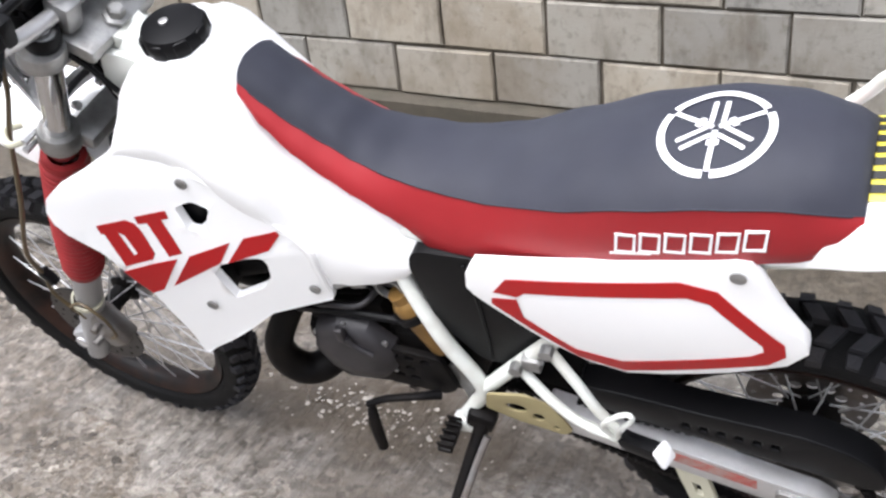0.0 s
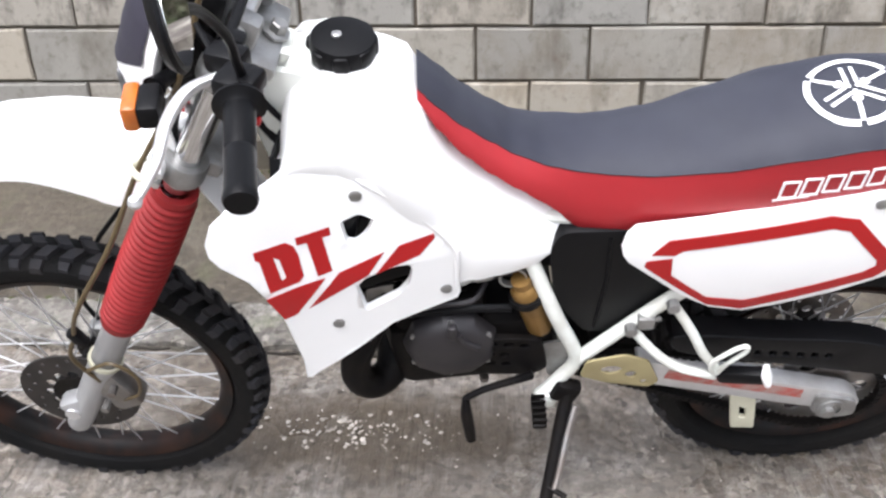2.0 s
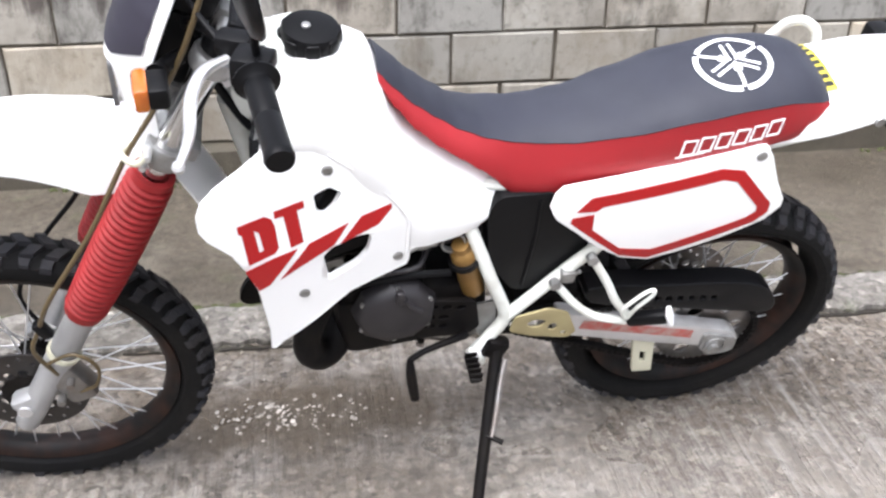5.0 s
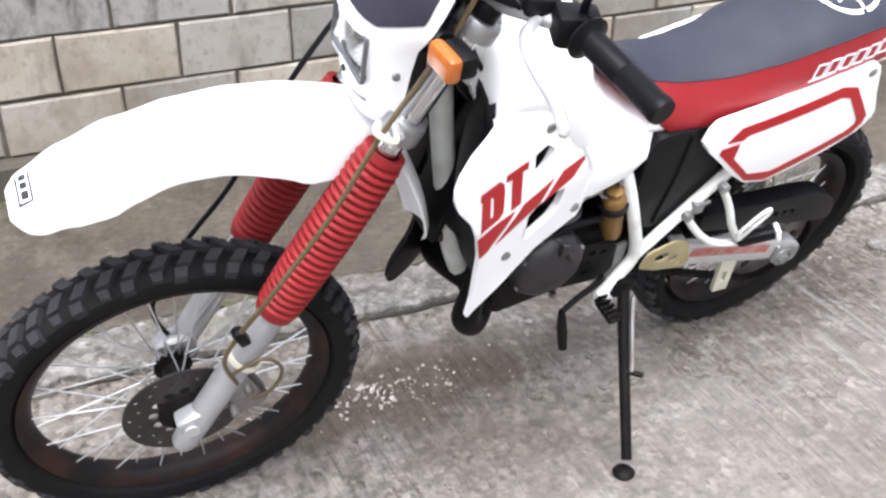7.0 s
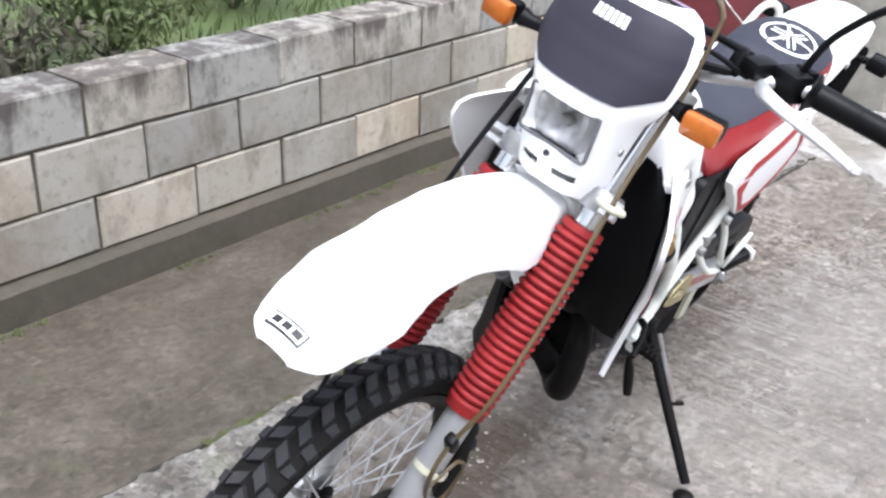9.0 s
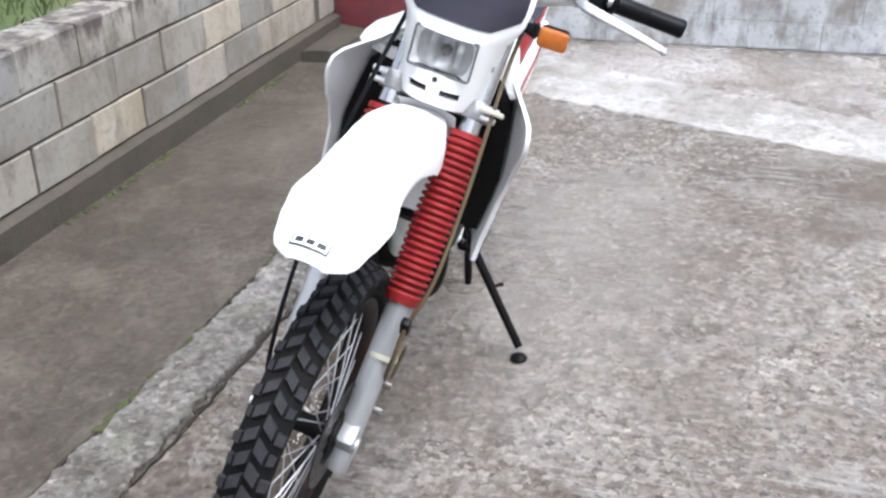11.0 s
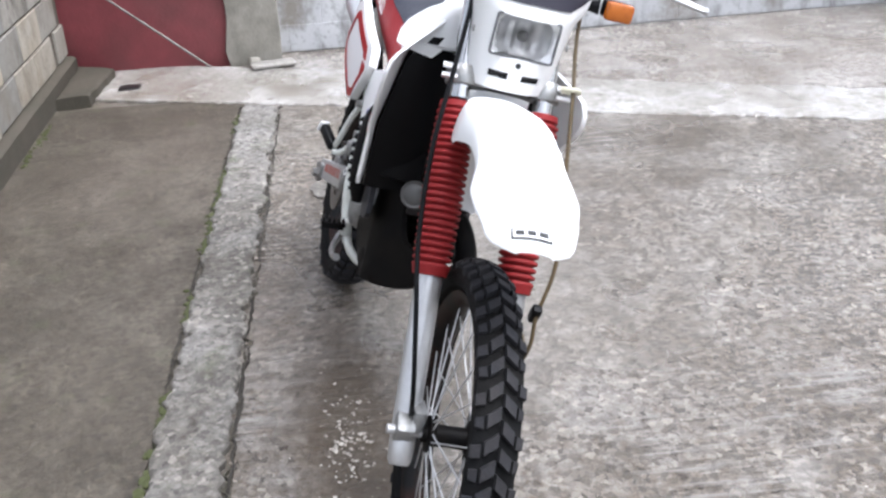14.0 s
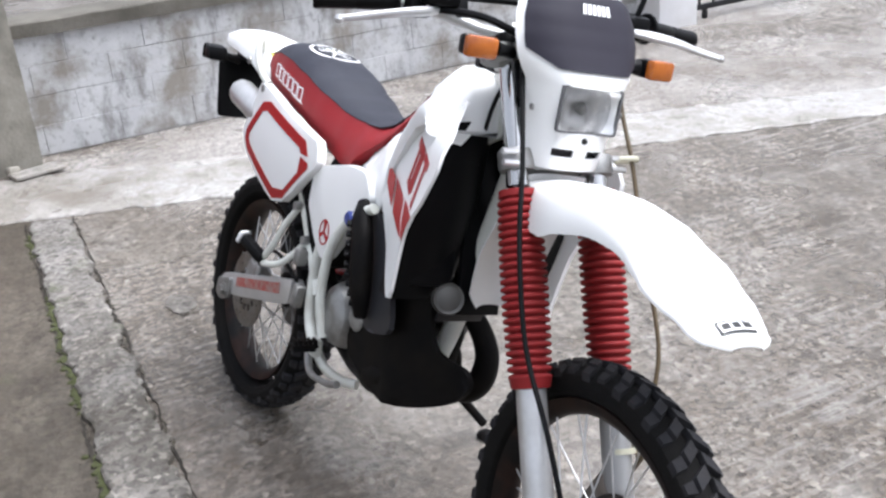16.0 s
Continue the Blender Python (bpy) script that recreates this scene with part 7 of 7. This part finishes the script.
# side panels
SIDE = [(0.437, 0.795), (0.432, 0.825), (0.420, 0.842), (0.364, 0.852), (0.227, 0.878), (0.075, 0.912), (0.058, 0.910), (0.047, 0.894), (0.018, 0.832), (-0.010, 0.785), (-0.012, 0.765), (0.012, 0.733), (0.085, 0.696), (0.175, 0.660), (0.224, 0.647), (0.282, 0.660), (0.335, 0.698), (0.390, 0.748), (0.428, 0.780)]


def side_panel_y(x, z):
    cx, cz = (x - 0.21) / 0.24, (z - 0.775) / 0.12
    return 0.128 + 0.010 * max(0.0, 1 - cx * cx - cz * cz)


def inset(loop, d):
    """The outline moved inwards by d."""
    out, n = [], len(loop)
    area = sum(loop[i][0] * loop[(i + 1) % n][1] - loop[(i + 1) % n][0] * loop[i][1] for i in range(n))
    s = 1 if area > 0 else -1
    for i in range(n):
        p, q, r = (Vector(loop[(i + k) % n]) for k in (-1, 0, 1))
        t = (r - p).normalized()
        out.append((q.x - s * t.y * d, q.y + s * t.x * d))
    return out


STRIPE = [(0.395, 0.799), (0.372, 0.831), (0.140, 0.877), (0.095, 0.868), (0.016, 0.780), (0.014, 0.756), (0.035, 0.733), (0.228, 0.654), (0.288, 0.670), (0.402, 0.772)]
STRIPE_IN = [(0.360, 0.799), (0.348, 0.810), (0.132, 0.852), (0.104, 0.845), (0.042, 0.775), (0.040, 0.762), (0.056, 0.748), (0.228, 0.681), (0.292, 0.692), (0.358, 0.752)]
for sgn, yo in ((1, 0.0), (-1, 0.022)):
    f_y = (lambda d: (lambda x, z, s=sgn, e=yo: s * (side_panel_y(x, z) + e + d)))
    sp = P("side_panel", panel(SIDE, f_y(0.0), 0.022, (), 0.04, 0.006), WHITE, "white side panel with a red outline", smooth=40)
    n = len(STRIPE)
    bm = bmesh.new()
    for i in range(n - 1):
        q = [STRIPE[i], STRIPE[i + 1], STRIPE_IN[i + 1], STRIPE_IN[i]]
        panel(q, f_y(0.0016), 0.001, (), 0.03, bm=bm)
    panel([STRIPE[-1], (0.400, 0.784), (0.362, 0.792), STRIPE_IN[-1]], f_y(0.0016), 0.001, (), 0.03, bm=bm)
    part("red_outline", bm, RED_DECAL, sp, "broad red outline stripe")
    q = axis_y(0.071, sgn * (side_panel_y(0.071, 0.898) + yo), 0.898) @ (Matrix.Rotation(math.pi, 4, "X") if sgn < 0 else Matrix())
    part("panel_screw", lathe([(0.0, 0.0), (0.010, 0.0), (0.010, 0.002), (0.006, 0.003), (0.0, 0.003)], 14, q), CAST, sp)
# right lower cover with a round red emblem
part("frame_tube", tube([(0.722, -0.146, 0.772), (0.662, -0.150, 0.738), (0.610, -0.152, 0.690), (0.572, -0.152, 0.620), (0.562, -0.148, 0.520), (0.580, -0.136, 0.430)], 0.0115, 12), FR, frame_ob)
lowr = P("lower_cover", panel(corner_outline([(0.395, 0.690), (0.400, 0.780), (0.560, 0.825), (0.640, 0.828), (0.676, 0.780), (0.655, 0.742), (0.575, 0.650), (0.535, 0.600), (0.505, 0.588), (0.455, 0.620)], 0.014), -0.134, 0.020, bevel=0.005), WHITE, "white lower side cover on the right")
ccx, ccz = 0.500, 0.652
part("emblem_ring", panel([(ccx + 0.024 * math.cos(t), ccz + 0.030 * math.sin(t)) for t in (2 * math.pi * j / 24 for j in range(24))], -0.1355, 0.0008, [[(ccx + 0.020 * math.cos(t), ccz + 0.026 * math.sin(t)) for t in (2 * math.pi * j / 24 for j in range(24))]]), RED_DECAL, lowr, "round red emblem")
for a in (90, 210, 330):
    t = radians(a)
    ux, uz = math.cos(t), math.sin(t) * 1.25
    part("emblem_bar", panel([(ccx - 0.003 * uz, ccz + 0.003 * ux), (ccx + 0.020 * ux - 0.005 * uz, ccz + 0.020 * uz + 0.005 * ux), (ccx + 0.020 * ux + 0.005 * uz, ccz + 0.020 * uz - 0.005 * ux), (ccx + 0.003 * uz, ccz - 0.003 * ux)], -0.1355, 0.0008), RED_DECAL, lowr)

# ---- tail
def tail_ring(x):
    hw = lerp_table([(-0.46, 0.050), (-0.43, 0.074), (-0.36, 0.086), (-0.20, 0.100), (-0.05, 0.105), (0.06, 0.100)], x)
    zt = tail_lift(x) + lerp_table([(-0.46, 0.950), (-0.42, 0.964), (-0.34, 0.974), (-0.20, 0.970), (-0.05, 0.955), (0.06, 0.930)], x)
    d = lerp_table([(-0.46, 0.02), (-0.42, 0.045), (-0.34, 0.060), (-0.18, 0.066), (-0.05, 0.072), (0.06, 0.055)], x)
    half = [(0.0, zt), (0.5 * hw, zt - 0.004), (0.82 * hw, zt - 0.016), (0.97 * hw, zt - 0.5 * d), (hw, zt - d)]
    inner = [(0.985 * hw - 0.004, zt - d), (0.95 * hw - 0.004, zt - 0.5 * d), (0.80 * hw, zt - 0.022), (0.0, zt - 0.006)]
    line = half + inner
    return [(x, a, b) for a, b in line] + [(x, -a, b) for a, b in line[-2:0:-1]]


tail = P("rear_mudguard", loft([tail_ring(-0.46 + 0.52 * k / 30) for k in range(31)], True), WHITE, "long white plastic rear mudguard", smooth=50)
for sgn in (1, -1):
    part("tail_screw", lathe([(0, 0), (0.010, 0), (0.009, 0.004), (0, 0.005)], 12, axis_y(-0.155, 0.104 * sgn, 0.937) @ (Matrix.Rotation(math.pi, 4, "X") if sgn < 0 else Matrix())), CAST, tail)
def tail_patch(x0, x1, y0, y1, lift):
    """A small print that follows the mudguard's top."""
    bm = bmesh.new()
    rows = []
    for i in range(13):
        y = y0 + (y1 - y0) * i / 12
        row = []
        for x in (x0, x1):
            ring = sorted((q[1], q[2]) for q in tail_ring(x)[:5])
            a, z = abs(y), ring[-1][1]
            for (ya, za), (yb, zb) in zip(ring, ring[1:]):
                if a <= yb:
                    z = za + (zb - za) * (a - ya) / max(1e-9, yb - ya)
                    break
            row.append(bm.verts.new((x, y, z + lift)))
        rows.append(row)
    for r, q in zip(rows, rows[1:]):
        bm.faces.new((r[0], r[1], q[1], q[0]))
    return bm


part("yellow_sticker", tail_patch(-0.045, -0.078, -0.085, 0.060, 0.0022), STICKER_YELLOW, tail, "yellow sticker with dark marks")
for k in range(7):
    part("sticker_mark", tail_patch(-0.050, -0.073, -0.078 + 0.0195 * k, -0.066 + 0.0195 * k, 0.0032), STICKER_INK, tail)
P("grab_rail", tube([(0.050, -0.128, 0.885), (0.000, -0.130, 0.905), (-0.036, -0.130, 0.940), (-0.058, -0.124, 0.972), (-0.082, -0.110, 0.984), (-0.104, -0.096, 0.970), (-0.110, -0.090, 0.940)], 0.0090, 12), WHITE_FRAME, "white tubular grab handle behind the seat").matrix_basis = Matrix.Translation((0, 0, 0.022))
P("tail_lamp", box((-0.365, 0, 0.938), (0.090, 0.095, 0.055), 0.014), BLACK, "black tail lamp housing")
P("plate_hanger", panel(corner_outline([(-0.092, 0.892), (0.092, 0.892), (0.096, 0.705), (-0.096, 0.705)], 0.012), 0.0001, 0.006, bevel=0.001), BLACK, "black number plate hanger")
bpy.data.objects["plate_hanger"].matrix_basis = pose(-0.395, 0, 0.83, 0, 0, 90) @ Matrix.Rotation(radians(-20), 4, "X") @ Matrix.Translation((0, 0, -0.80))
for sgn in (1, -1):
    ri = P("rear_indicator", tube([(-0.30, 0.075 * sgn, 0.915), (-0.295, 0.130 * sgn, 0.928)], 0.010, 10, bm=box((-0.290, 0.152 * sgn, 0.930), (0.046, 0.056, 0.040), 0.010)), BLACK, "black rear indicator")
    part("indicator_lens", box((-0.316, 0.152 * sgn, 0.930), (0.016, 0.058, 0.042), 0.007), BLACK, ri)
